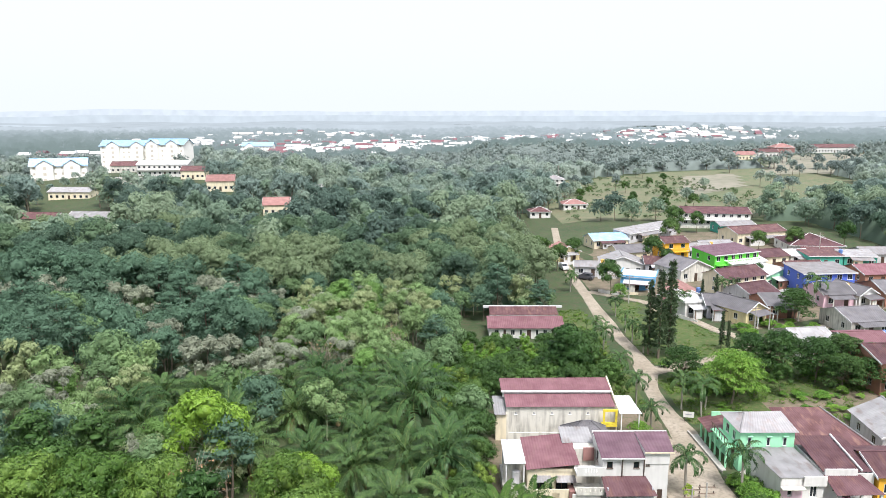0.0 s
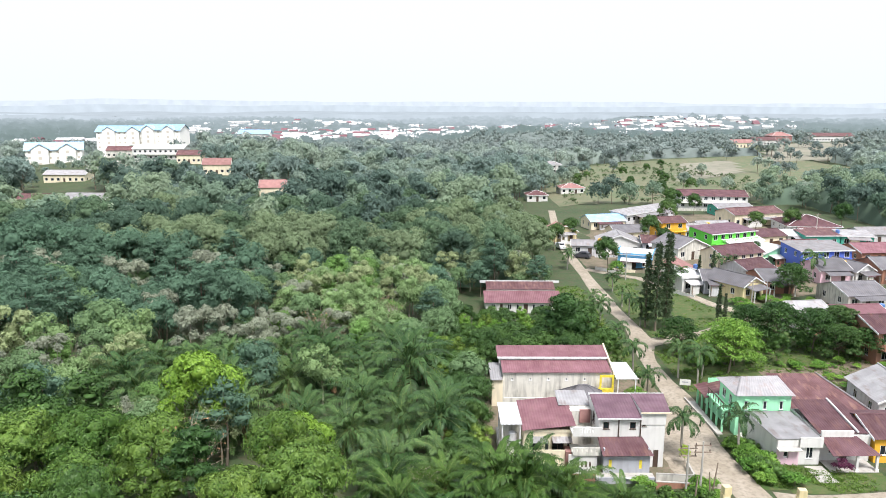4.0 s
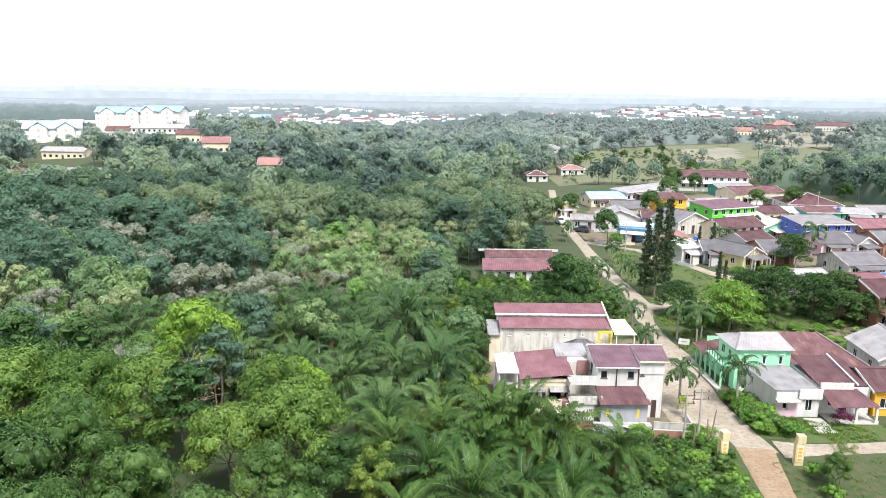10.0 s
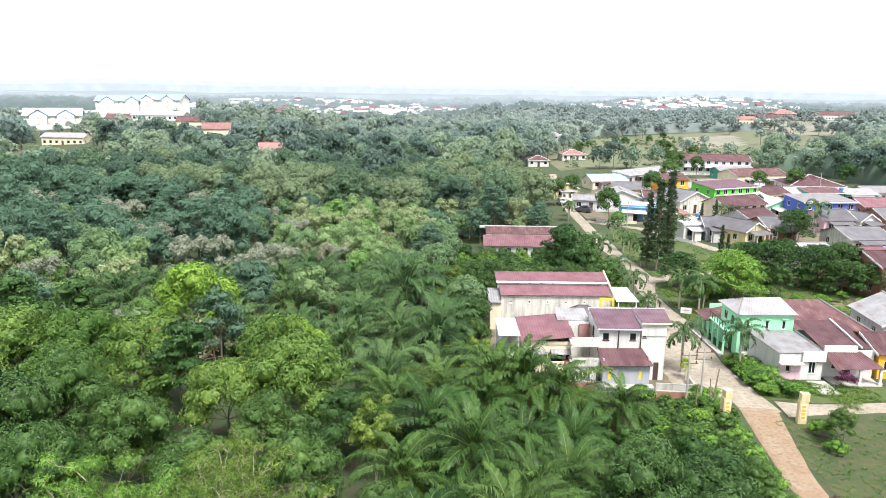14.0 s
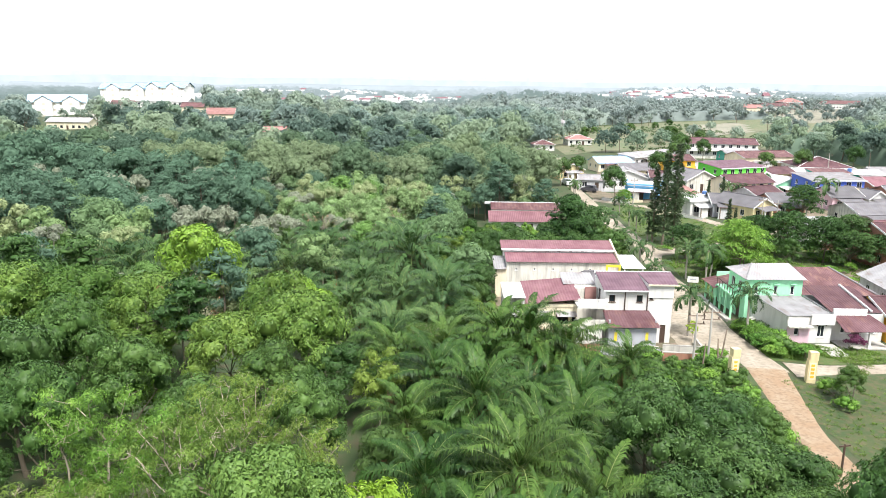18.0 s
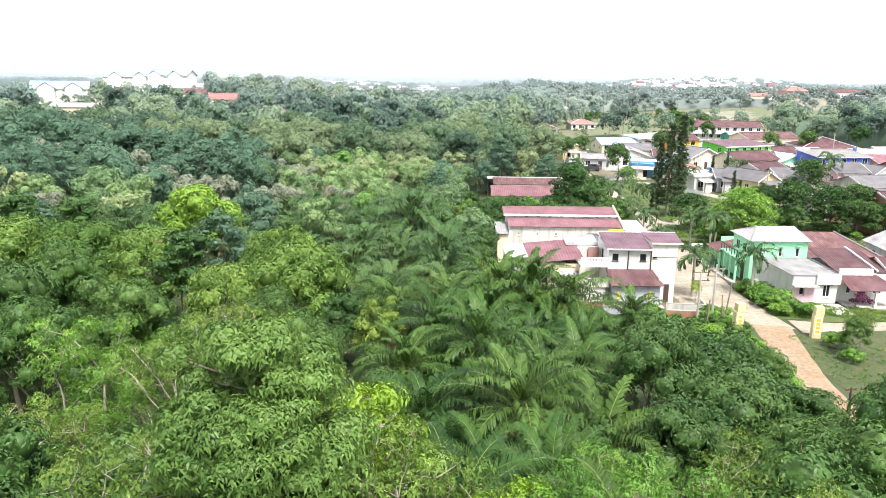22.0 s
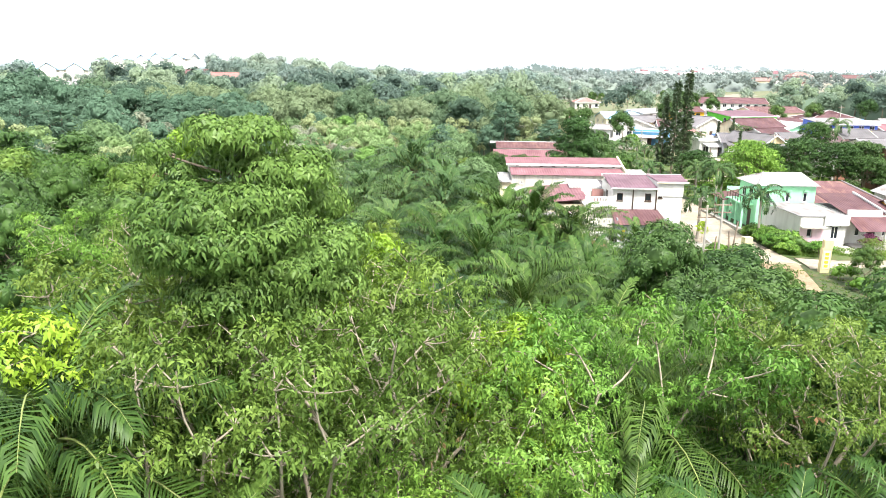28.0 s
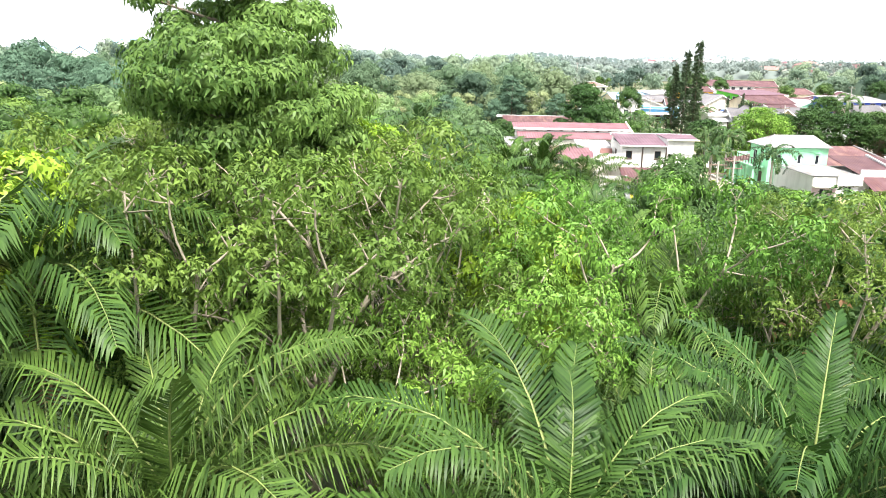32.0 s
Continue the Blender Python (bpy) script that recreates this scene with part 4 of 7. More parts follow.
def broadleaf(seed, height, spread, lobes, clusters, per, size, style="round", width=0.45, twigs=0.0, sides=6, low=0.4, droop=0.8, flat=0.35, heads=None, inner=5, hang=0.12):
    """Trunk and crown (each V, F) of a broadleaved tree, its foot at the origin; heads, where given, are (x, y, z, radius) of its clumps."""
    r = np.random.default_rng(seed)
    fork = height * (0.35 if style != "tier" else 0.5)
    reach = height * 0.95 if style == "tier" else fork
    wood = [limb(bent((0, 0, -0.3), (r.normal() * 0.3, r.normal() * 0.3, reach), r, 0.04), np.linspace(height * (0.02 if style != "open" else 0.012), height * (0.004 if style == "tier" else 0.012 if style != "open" else 0.008), 5), sides)]
    top = wood[0][0].reshape(5, sides, 3)[-1].mean(0)
    C, Rd = [], []
    lobes = len(heads) if heads else lobes
    for i in range(lobes):
        a = 2 * math.pi * (i * 0.381966 + r.uniform(0, 0.12))
        k = (i + 0.5) / lobes
        if heads:
            hx, hy, z, hr = heads[i]
            rad = math.hypot(hx, hy)
            a = math.atan2(hy, hx)
            ell = (hr, hr, hr * 0.52)
        elif style == "tier":
            z = height * (0.36 + 0.6 * k)
            rad = (spread * (1 - k) ** 0.55 * 0.9 + 0.3) * r.uniform(0.55, 1.1)
            ell = (spread * (0.42 - 0.1 * k), spread * (0.42 - 0.1 * k), height * 0.03)
        elif style == "open":
            z = height * (0.28 + 0.64 * r.uniform())
            rad = spread * math.sqrt(k) * 0.85
            ell = (spread * 0.42, spread * 0.42, height * 0.07)
        else:
            z = height * (low + (0.88 - low) * (1 - k) ** 0.6)
            rad = spread * math.sqrt(k) * 0.75
            ell = (spread * 0.31, spread * 0.31, height * 0.08)
        c = np.array([math.cos(a) * rad, math.sin(a) * rad, z])
        C.append(c)
        Rd.append(np.array(ell) * (1.0 if heads else r.uniform(0.75, 1.3)))
        root_ = np.array([0, 0, max(1.0, c[2] - rad * 0.5)]) if style == "tier" else top * np.array([1, 1, r.uniform(0.7, 1.0)])
        wood.append(limb(bent(root_, c, r), np.linspace(height * 0.008, 0.015, 5), max(3, sides - 2)))
        for _ in range(int(twigs)):
            e = c + np.clip(r.normal(size=3), -1.3, 1.3) * Rd[-1] * 0.8 + np.array([0, 0, Rd[-1][2] * 0.5])
            wood.append(limb(bent(c * 0.6 + root_ * 0.4, e, r, 0.1, 4), np.linspace(height * 0.004, 0.008, 4), 3))
    C, Rd = np.array(C), np.array(Rd)
    # whorls of leaves over each clump, hanging outwards from their twig ends
    share = Rd[:, 0] ** 2 / (Rd[:, 0] ** 2).sum()
    which = r.choice(lobes, clusters, p=share)
    d = unit(r.normal(size=(clusters, 3)) + np.array([0, 0, 0.7]))
    cen = C[which] + d * Rd[which] * r.uniform(0.72, 1.08, (clusters, 1))
    n = clusters * per
    turn = (np.arange(n) % per) * (2 * math.pi / per) + np.repeat(r.uniform(0, 6.28, clusters), per) + r.normal(size=n) * 0.25
    D = np.stack([np.cos(turn), np.sin(turn), r.normal(size=n) * flat - hang], -1) + np.repeat(d, per, 0) * np.array([0.35, 0.35, 0.1])
    P = np.repeat(cen, per, 0) + D * size * 0.12 + r.normal(size=(n, 3)) * size * 0.08
    crown = leaf_quads(P, D, size, width, droop, r)
    # larger leaves added inside each clump to block light and darken it
    m = lobes * inner
    if m:
        w = np.repeat(np.arange(lobes), inner)
        Q = C[w] + r.normal(size=(m, 3)) * Rd[w] * np.array([0.3, 0.3, 0.25]) - np.array([0, 0, 0.2]) * Rd[w]
        E = np.stack([r.normal(size=m), r.normal(size=m), r.normal(size=m) * 0.25], -1)
        long_ = np.clip(Rd[w, :1] * 0.8, 0.1, max(0.2, size * 2.2))
        crown = joined([crown, leaf_quads(Q, E, long_, 0.85, 0.4, r)])
    return joined(wood), crown


def puff_tree(seed, height, spread, lumps, leaves, size, style="round", width=0.5, low=0.35, lump=0.36, squash=0.8, per=5, twigs=0, sides=5, droop=0.5, rough=0.45, blocker=(7, 5), heads=None, inner=0.88, core=0.74):
    """Trunk and crown (each V, F) of a tree whose crown is a heap of rounded clumps, each shingled with sprays of
    leaves over an added ball that blocks light.
    """
    r = np.random.default_rng(seed)
    k = (np.arange(lumps) + 0.5) / lumps
    a = np.arange(lumps) * 2.39996 + r.uniform(0, 0.8, lumps)
    if style == "tier":
        z, rad, R = height * (low + (0.93 - low) * (1 - k) ** 0.85), spread * (0.12 + 0.88 * np.sqrt(k)) * r.uniform(0.35, 0.95, lumps), spread * lump * r.uniform(0.75, 1.25, lumps)
    elif style == "open":
        z, rad, R = height * (low + (0.92 - low) * r.uniform(size=lumps)), spread * np.sqrt(k) * 0.8, spread * lump * r.uniform(0.65, 1.2, lumps)
    else:
        z, rad, R = height * (low + (0.86 - low) * np.sqrt(1 - k ** 1.6)) * r.uniform(0.9, 1.08, lumps), spread * np.sqrt(k) * r.uniform(0.62, 0.82, lumps), spread * lump * r.uniform(0.7, 1.2, lumps)
    C = np.stack([np.cos(a) * rad, np.sin(a) * rad, z], -1)
    if heads:
        H = np.array(heads)
        C, R, rad = H[:, :3].copy(), H[:, 3], np.hypot(H[:, 0], H[:, 1])
    A = np.stack([R, R, R * squash], -1)
    C[:, 2] += height - (C[:, 2] + A[:, 2]).max()
    m = leaves // per
    w = r.choice(lumps, 5 * m, p=R ** 2 / (R ** 2).sum())
    N = unit(r.normal(size=(5 * m, 3)) + np.array([0, 0, 0.45]))
    P = C[w] + N * A[w] * r.uniform(inner, 1.12, (5 * m, 1))
    buried = np.zeros(5 * m, bool)
    for j in range(lumps):
        buried |= ((((P - C[j]) / A[j]) ** 2).sum(1) < 0.8 * inner) & (w != j)
    keep = np.flatnonzero(~buried)[:m]
    P, N = np.repeat(P[keep], per, 0), np.repeat(N[keep], per, 0)
    n = len(P)
    S = unit(np.cross(N, np.array([0.31, 0.17, 1.0])))
    T = np.cross(N, S)
    g = np.tile(np.arange(per) * (2 * math.pi / per), len(keep)) + np.repeat(r.uniform(0, 6.28, len(keep)), per) + r.normal(size=n) * 0.3
    D = unit(S * np.cos(g)[:, None] + T * np.sin(g)[:, None] + N * r.uniform(-0.15, rough, (n, 1)))
    L = size * r.uniform(0.65, 1.3, (n, 1))
    W = unit(np.cross(D, N + r.normal(size=(n, 3)) * 0.45)) * L * width * 0.5
    P = P + r.normal(size=(n, 3)) * size * 0.2
    down = np.array([0, 0, -1.0])
    mid, tip = P + D * L * 0.5, P + D * L + down * L * droop * 0.5
    crown = [(np.stack([P, mid + W, tip, mid - W], 1).reshape(-1, 3), np.arange(4 * n).reshape(n, 4))]
    # balls added inside the clumps to stop light passing through
    if blocker:
        hs, hr = blocker
        th, ph = np.linspace(0, 2 * math.pi, hs + 1)[:-1], np.linspace(0.25, math.pi - 0.25, hr)
        ball = np.stack([np.outer(np.sin(ph), np.cos(th)), np.outer(np.sin(ph), np.sin(th)), np.outer(np.cos(ph), np.ones(hs))], -1).reshape(-1, 3)
        bf = np.array([(i * hs + j, i * hs + (j + 1) % hs, (i + 1) * hs + (j + 1) % hs, (i + 1) * hs + j) for i in range(hr - 1) for j in range(hs)])
        for c, ax in zip(C, A):
            crown.append((c + ball * ax * core * r.uniform(0.9, 1.1, (hs * hr, 1)), bf))
    top = C[:, 2].max() if style == "tier" else C[:, 2].min() - 0.05 * height
    wood = [limb(bent((0, 0, -0.4), (0.15, 0.1, top), r, 0.04), np.linspace(height * 0.018, height * (0.004 if style == "tier" else 0.011), 5), sides)]
    if style == "tier":
        nodes = [np.array([0.1, 0.05, max(0.5, c[2] - q * 0.3)]) for c, q in zip(C, rad)] + [c for c in C]
        parent = list(range(lumps))
    else:
        # each clump grows from the nearest bough nearer to the fork
        nodes, parent, left, reach = [np.array([0.15, 0.1, top])], [], list(range(lumps)), [0.0]
        at = {}
        while left:
            costs = [(np.linalg.norm(C[i] - p) + 0.55 * reach[j], i, j) for i in left for j, p in enumerate(nodes)]
            _, i, j = min(costs)
            at[i] = len(nodes)
            parent.append((i, j))
            reach.append(reach[j] + np.linalg.norm(C[i] - nodes[j]))
            nodes.append(C[i])
            left.remove(i)
        order, parent = parent, [0] * lumps
        for i, j in order:
            parent[i] = j
    load = np.ones(lumps)
    if style != "tier":
        for i, j in reversed(order):
            for k_, v in at.items():
                if v == j:
                    load[k_] += load[i]
    for i in range(lumps):
        foot, thick = nodes[parent[i]], 0.0021 * height * math.sqrt(load[i])
        wood.append(limb(bent(foot, C[i], r, 0.1), np.linspace(thick * 1.2, thick * 0.75, 5), 4 if sides > 5 else 3))
        for _ in range(twigs):
            e = C[i] + unit(r.normal(size=3) + np.array([0, 0, 0.5])) * A[i] * r.uniform(0.85, 1.15)
            wood.append(limb(bent(C[i] * 0.8 + foot * 0.2, e, r, 0.1, 4), np.linspace(height * 0.0022, 0.006, 4), 3))
    return joined(wood), joined(crown)


def puff_proto(label, leafmat, barkmat, *args, **kw):
    wood, crown = puff_tree(*args, **kw)
    return plant_proto("tree", (("trunk", wood, barkmat), ("crown", crown, leafmat)), label, "tree")


def frond(base, az, elev, length, droop, pairs, leaflet, r, blade=0.06):
    """One feather leaf of a palm: rib (V, F) and leaflets (V, F)."""
    m = 9
    s = np.linspace(0, 1, m)
    ang = elev - droop * s ** 1.4
    step_ = length / (m - 1)
    hx = np.concatenate([[0], np.cumsum(np.cos(ang[:-1]) * step_)])
    hz = np.concatenate([[0], np.cumsum(np.sin(ang[:-1]) * step_)])
    ca, sa = math.cos(az), math.sin(az)
    bend = r.normal() * 0.08
    pts = np.stack([ca * hx - sa * bend * hx ** 2 / length, sa * hx + ca * bend * hx ** 2 / length, hz], -1) + np.asarray(base)
    rib = limb(pts, np.linspace(0.045, 0.008, m) * length / 5, 3)
    t = np.repeat(np.linspace(0.12, 0.99, pairs), 2)
    side = np.tile([1.0, -1.0], pairs)
    idx = np.clip((t * (m - 1)).astype(int), 0, m - 2)
    fr = (t * (m - 1) - idx)[:, None]
    P = pts[idx] * (1 - fr) + pts[idx + 1] * fr
    tan = unit(pts[idx + 1] - pts[idx])
    lat = unit(np.cross(tan, np.array([0, 0, 1.0])))
    up = np.cross(lat, tan)
    n = len(P)
    D = unit(lat * side[:, None] * 0.9 + tan * (0.45 + 0.5 * t[:, None] ** 2) + up * (0.35 + r.normal(size=(n, 1)) * 0.18))
    L = (leaflet * (np.sin(np.clip(t, 0, 1) * math.pi * 0.86 + 0.3) ** 0.7) * r.uniform(0.85, 1.1, n))[:, None]
    W = unit(np.cross(D, up)) * blade * 0.5
    down = np.array([0, 0, -1.0])
    a, b = P, P + D * L * 0.5
    tip = P + D * L * 0.82 + down * L * (0.35 + 0.35 * r.uniform(size=(n, 1)))
    V = np.stack([a - W * 0.6, a + W * 0.6, b + W, b - W, tip + W * 0.15, tip - W * 0.15], 1).reshape(-1, 3)
    k = np.arange(n)[:, None] * 6
    F = np.concatenate([k + np.array([0, 1, 2, 3]), k + np.array([3, 2, 4, 5])])
    return rib, (V, F)


def palm(seed, trunk_h, trunk_r, fronds, length, pairs, leaflet, blade, low=-0.5, high=1.35, droop=1.3, dry=0):
    """Parts of a palm: trunk, crown of green leaves, ribs, and dry hanging leaves."""
    r = np.random.default_rng(seed)
    zs = np.linspace(-0.3, trunk_h, 8)
    stem = limb(np.stack([0.05 * np.sin(zs), 0.04 * np.cos(zs * 0.7), zs], -1), trunk_r * (1 + 0.12 * np.sin(np.arange(8) * 2.4)), 8)
    ribs, green, dead = [], [], []
    for i in range(fronds):
        k = (i + 0.5) / fronds
        rib, lf = frond((0, 0, trunk_h - 0.15), i * 2.39996 + r.normal() * 0.15, high + (low - high) * k + r.normal() * 0.08, length * r.uniform(0.85, 1.1) * (0.8 + 0.2 * math.sin(math.pi * k)), droop * r.uniform(0.75, 1.25), pairs, leaflet, r, blade)
        ribs.append(rib)
        green.append(lf)
    for i in range(dry):
        rib, lf = frond((0, 0, trunk_h - 0.3), r.uniform(0, 6.28), -0.7 - 0.4 * r.uniform(), length * 0.8, 0.7, pairs, leaflet * 0.8, r, blade)
        ribs.append(rib)
        dead.append(lf)
    return stem, joined(ribs), joined(green), joined(dead) if dead else None


def plant_proto(name, pieces, label, category):
    """A plant as a thing with its parts; pieces: (part name, (V, F), material)."""
    root = thing(name, Matrix(), label, category)
    for nm, (V, F), mat in pieces:
        part(nm, quads(nm, V, F, [mat]), mat, root)
    return root


M_rib = plain("palm_rib", (0.2, 0.25, 0.07))
M_palmtrunk = plaster("palm_trunk", (0.12, 0.095, 0.065), (0.05, 0.04, 0.03), 0.7, 0.95)
M_ringtrunk = plaster("ringed_palm_trunk", (0.36, 0.33, 0.28), (0.16, 0.15, 0.12), 0.5, 0.9)


def tree_proto(label, leafmat, barkmat, *args, **kw):
    wood, crown = broadleaf(*args, **kw)
    return plant_proto("tree", (("trunk", wood, barkmat), ("crown", crown, leafmat)), label, "tree")


def palm_proto(label, *args, leafmat=None, trunkmat=None, **kw):
    stem, ribs, green, dead = palm(*args, **kw)
    pieces = [("trunk", stem, trunkmat or M_palmtrunk), ("leaf_ribs", ribs, M_rib), ("crown", green, leafmat or L_palm)]
    if dead:
        pieces.append(("dry_leaves", dead, L_dry))
    return plant_proto("palm", pieces, label, "palm")


protos = {
    # near trees: height, spread, lobes, clusters, leaves a cluster, leaf length
    "rubberN1": puff_proto("slender rubber tree with light green leaf whorls and pale branches", L_bright, M_palebark, 11, 10.8, 3.3, 44, 20000, 0.15, style="open", low=0.36, lump=0.26, width=0.36, per=7, twigs=2, sides=6, squash=0.6, droop=0.7, blocker=None, inner=0.5),
    "rubberN2": puff_proto("open rubber tree with olive leaves and bare pale twigs", L_olive, M_palebark, 12, 11.2, 3.5, 52, 19000, 0.135, style="open", low=0.36, lump=0.24, width=0.38, per=7, twigs=3, sides=6, squash=0.6, droop=0.7, blocker=None, inner=0.5),
    "limeN": puff_proto("young tree with yellow-green leaves", L_lime, M_palebark, 13, 9.6, 2.7, 26, 15000, 0.17, style="tier", low=0.45, lump=0.32, width=0.42, per=7, twigs=2, sides=6, squash=0.4, droop=0.7, blocker=None, inner=0.6),
    "darkN": puff_proto("dense broadleaved tree with dark green leaves", L_dark, M_bark, 14, 10.6, 4.0, 17, 10500, 0.24, low=0.3, lump=0.36, per=6, width=0.48, twigs=1, sides=6, core=0.66),
    "midN": puff_proto("broadleaved tree with a rounded green crown", L_mid, M_bark, 15, 10.0, 3.8, 20, 11500, 0.19, low=0.3, lump=0.31, per=6, width=0.46, twigs=2, sides=6, core=0.66),
    # middle distance
    "rubberM": puff_proto("rubber tree with light green leaves", L_bright, M_palebark, 21, 10.0, 3.4, 16, 3600, 0.32, style="open", low=0.45, lump=0.3, twigs=2, core=0.66),
    "oliveM": puff_proto("tree with thin olive foliage", L_olive, M_palebark, 22, 10.0, 3.3, 17, 3200, 0.3, style="open", low=0.4, lump=0.27, twigs=4, core=0.66),
    "midM": puff_proto("broadleaved tree with a rounded green crown", L_mid, M_bark, 23, 10.0, 4.0, 16, 4400, 0.34, low=0.4, lump=0.35, core=0.66),
    "darkM": puff_proto("tall dark green broadleaved tree", L_dark, M_bark, 24, 11.5, 4.4, 18, 4800, 0.36, low=0.35, lump=0.34, core=0.66),
    "tierM": puff_proto("tree with layered dark branches", L_dark, M_bark, 25, 13.0, 4.0, 20, 4000, 0.38, style="tier", low=0.4, lump=0.34, squash=0.38, core=0.66),
    "tierH": puff_proto("tall dark tree with layered drooping branches", L_dark, M_bark, 30, 12.0, 4.0, 30, 8000, 0.34, style="tier", low=0.22, lump=0.3, squash=0.4, droop=0.8, core=0.66),
    "greyM": puff_proto("tree with grey-green leaves", L_grey, M_palebark, 26, 10.0, 3.4, 15, 3200, 0.32, style="open", low=0.42, lump=0.3, twigs=3, core=0.66),
    "limeM": puff_proto("bright green young tree", L_young, M_palebark, 27, 9.5, 3.6, 16, 5600, 0.3, low=0.4, lump=0.36, core=0.5),
    "bareM": tree_proto("nearly leafless tree with pale bare branches", L_dry, M_palebark, 28, 8.5, 3.4, 12, 40, 3, 0.3, style="open", width=0.4, twigs=9, sides=5, inner=0),
    "dome": puff_proto("broad domed tree with dense green leaves", L_fresh, M_bark, 29, 10.4, 4.8, 26, 10500, 0.27, low=0.34, lump=0.3, twigs=1, core=0.66),
    # palms
    "palmF1": palm_proto("oil palm with long arching feather leaves", 36, 7.2, 0.34, 38, 5.8, 62, 1.15, 0.056, low=-0.4, high=1.45, droop=1.7, dry=2, leafmat=L_nearpalm),
    "palmF2": palm_proto("oil palm with upright young leaves and drooping outer ones", 37, 6.9, 0.36, 40, 6.1, 62, 1.2, 0.056, low=-0.5, high=1.45, droop=1.8, dry=3, leafmat=L_nearpalm),
    "palmH": palm_proto("tall oil palm with long arching feather leaves", 38, 10.6, 0.34, 36, 6.0, 62, 1.15, 0.058, low=-0.5, high=1.3, droop=1.7, dry=3, leafmat=L_nearpalm),
    "palmN1": palm_proto("oil palm with long arching feather leaves", 31, 4.9, 0.34, 30, 5.2, 44, 1.0, 0.085, low=-0.35, high=1.5, droop=1.5, dry=5, leafmat=L_nearpalm),
    "palmN2": palm_proto("oil palm with upright young leaves and drooping outer ones", 32, 4.0, 0.36, 34, 5.4, 44, 1.05, 0.085, low=-0.6, high=1.5, droop=1.7, dry=6, leafmat=L_nearpalm),
    "palmM1": palm_proto("oil palm with dark feather leaves", 33, 4.2, 0.36, 30, 5.0, 24, 1.05, 0.13, dry=3, high=1.5, droop=1.6),
    "palmM2": palm_proto("oil palm with drooping feather leaves", 34, 3.4, 0.36, 32, 5.4, 24, 1.1, 0.13, low=-0.7, high=1.5, droop=1.7, dry=5),
    "royal": palm_proto("roadside palm with a ringed trunk and arched leaves", 35, 4.0, 0.12, 13, 2.8, 40, 0.55, 0.06, low=-0.1, high=1.3, droop=2.5, trunkmat=M_ringtrunk),
}
placed_trees, used, shapes = [], set(), {}


def put(kind, x, y, s=1.0, turn=None, sink=0.0, tall=1.0):
    lean = 7 if "palm" in kind and kind[-2] in "NM" else 3
    m = pose(x, y, zland(x, y) - sink, rng.uniform(-lean, lean), rng.uniform(-lean, lean), rng.uniform(0, 360) if turn is None else turn)
    if kind in used:
        ob = copy_thing(protos[kind], m)
    else:
        ob = protos[kind]
        ob.matrix_world = m
        used.add(kind)
    if 28 < y < 100 and kind[:4] in ("midN", "dark", "midM", "rubb", "oliv") and s > 0.6:
        tall *= rng.uniform(0.82, 1.22)
    ob.scale = (s, s, s * tall)
    placed_trees.append((x, y, 2.5 * s))
    return ob


TOWNS = [(-90, 780, 120, 60, 60), (-60, 860, 170, 70, 70), (60, 1050, 110, 60, 40), (300, 960, 150, 90, 130), (-260, 900, 160, 80, 36), (-170, 1100, 180, 80, 40), (170, 1150, 120, 50, 30), (190, 820, 60, 20, 10), (-320, 640, 60, 40, 10)]


HAMLET = [(-196, 300), (-104, 296), (-112, 372), (-140, 420), (-160, 520), (-275, 520), (-235, 372)]


def clear(x, y):
    """Where no wild tree stands: plots, roads, lawns, fields, and strips opened to show far houses to the camera."""
    if 4.5 < x < 31 and 64 < y < 98:
        return False
    if x > 21.5 and y < 66 and x < 31.5 + (60 - y) * 0.02:
        return x < 23.0
    if x >= 31 and 30 < y < 66:
        return False
    if 23 < x < 36 and 64 <= y < 260:
        return False
    if 30 < x < 62 and 64 < y < 170:
        return False
    if 30 < x < 128 and 110 < y < 262:
        return False
    if 60 <= x < 95 and 64 < y < 112:
        return False
    if 2 < x < 26 and 98 < y < 147:
        return False
    # strip before each far house, aligned with the camera's line of sight
    for _, hx, hy, yaw, w, d, *_r in ESTATE:
        if y > 225 and hy > 250 and -48 < y - hy < d + 4 and -4 < x * hy / y - hx < w + 4:
            return False
    if in_poly(MEADOW, x, y):
        return noise.noise((x * 0.045, y * 0.045, 5)) > 0.42
    if y > 600:
        for cx, cy, sx, sy, _ in TOWNS:
            if ((x - cx) / (sx * 0.8)) ** 2 + ((y - cy + 30) / (sy * 0.8 + 40)) ** 2 < 1:
                return noise.noise((x * 0.02, y * 0.02, 6)) > 0.1
    if 105 < x < 182 and 335 < y < 455 and x > 112 + (y - 342) * 0.28 and x < 130 + (y - 342) * 0.5:
        return False
    if 190 < x < 325 and 435 < y < 560 and x > 190 + (y - 440) * 0.4:
        return noise.noise((x * 0.05, y * 0.05, 9)) > 0.2
    if in_poly(HAMLET, x, y):
        return noise.noise((x * 0.05, y * 0.05, 2)) > 0.12
    return True


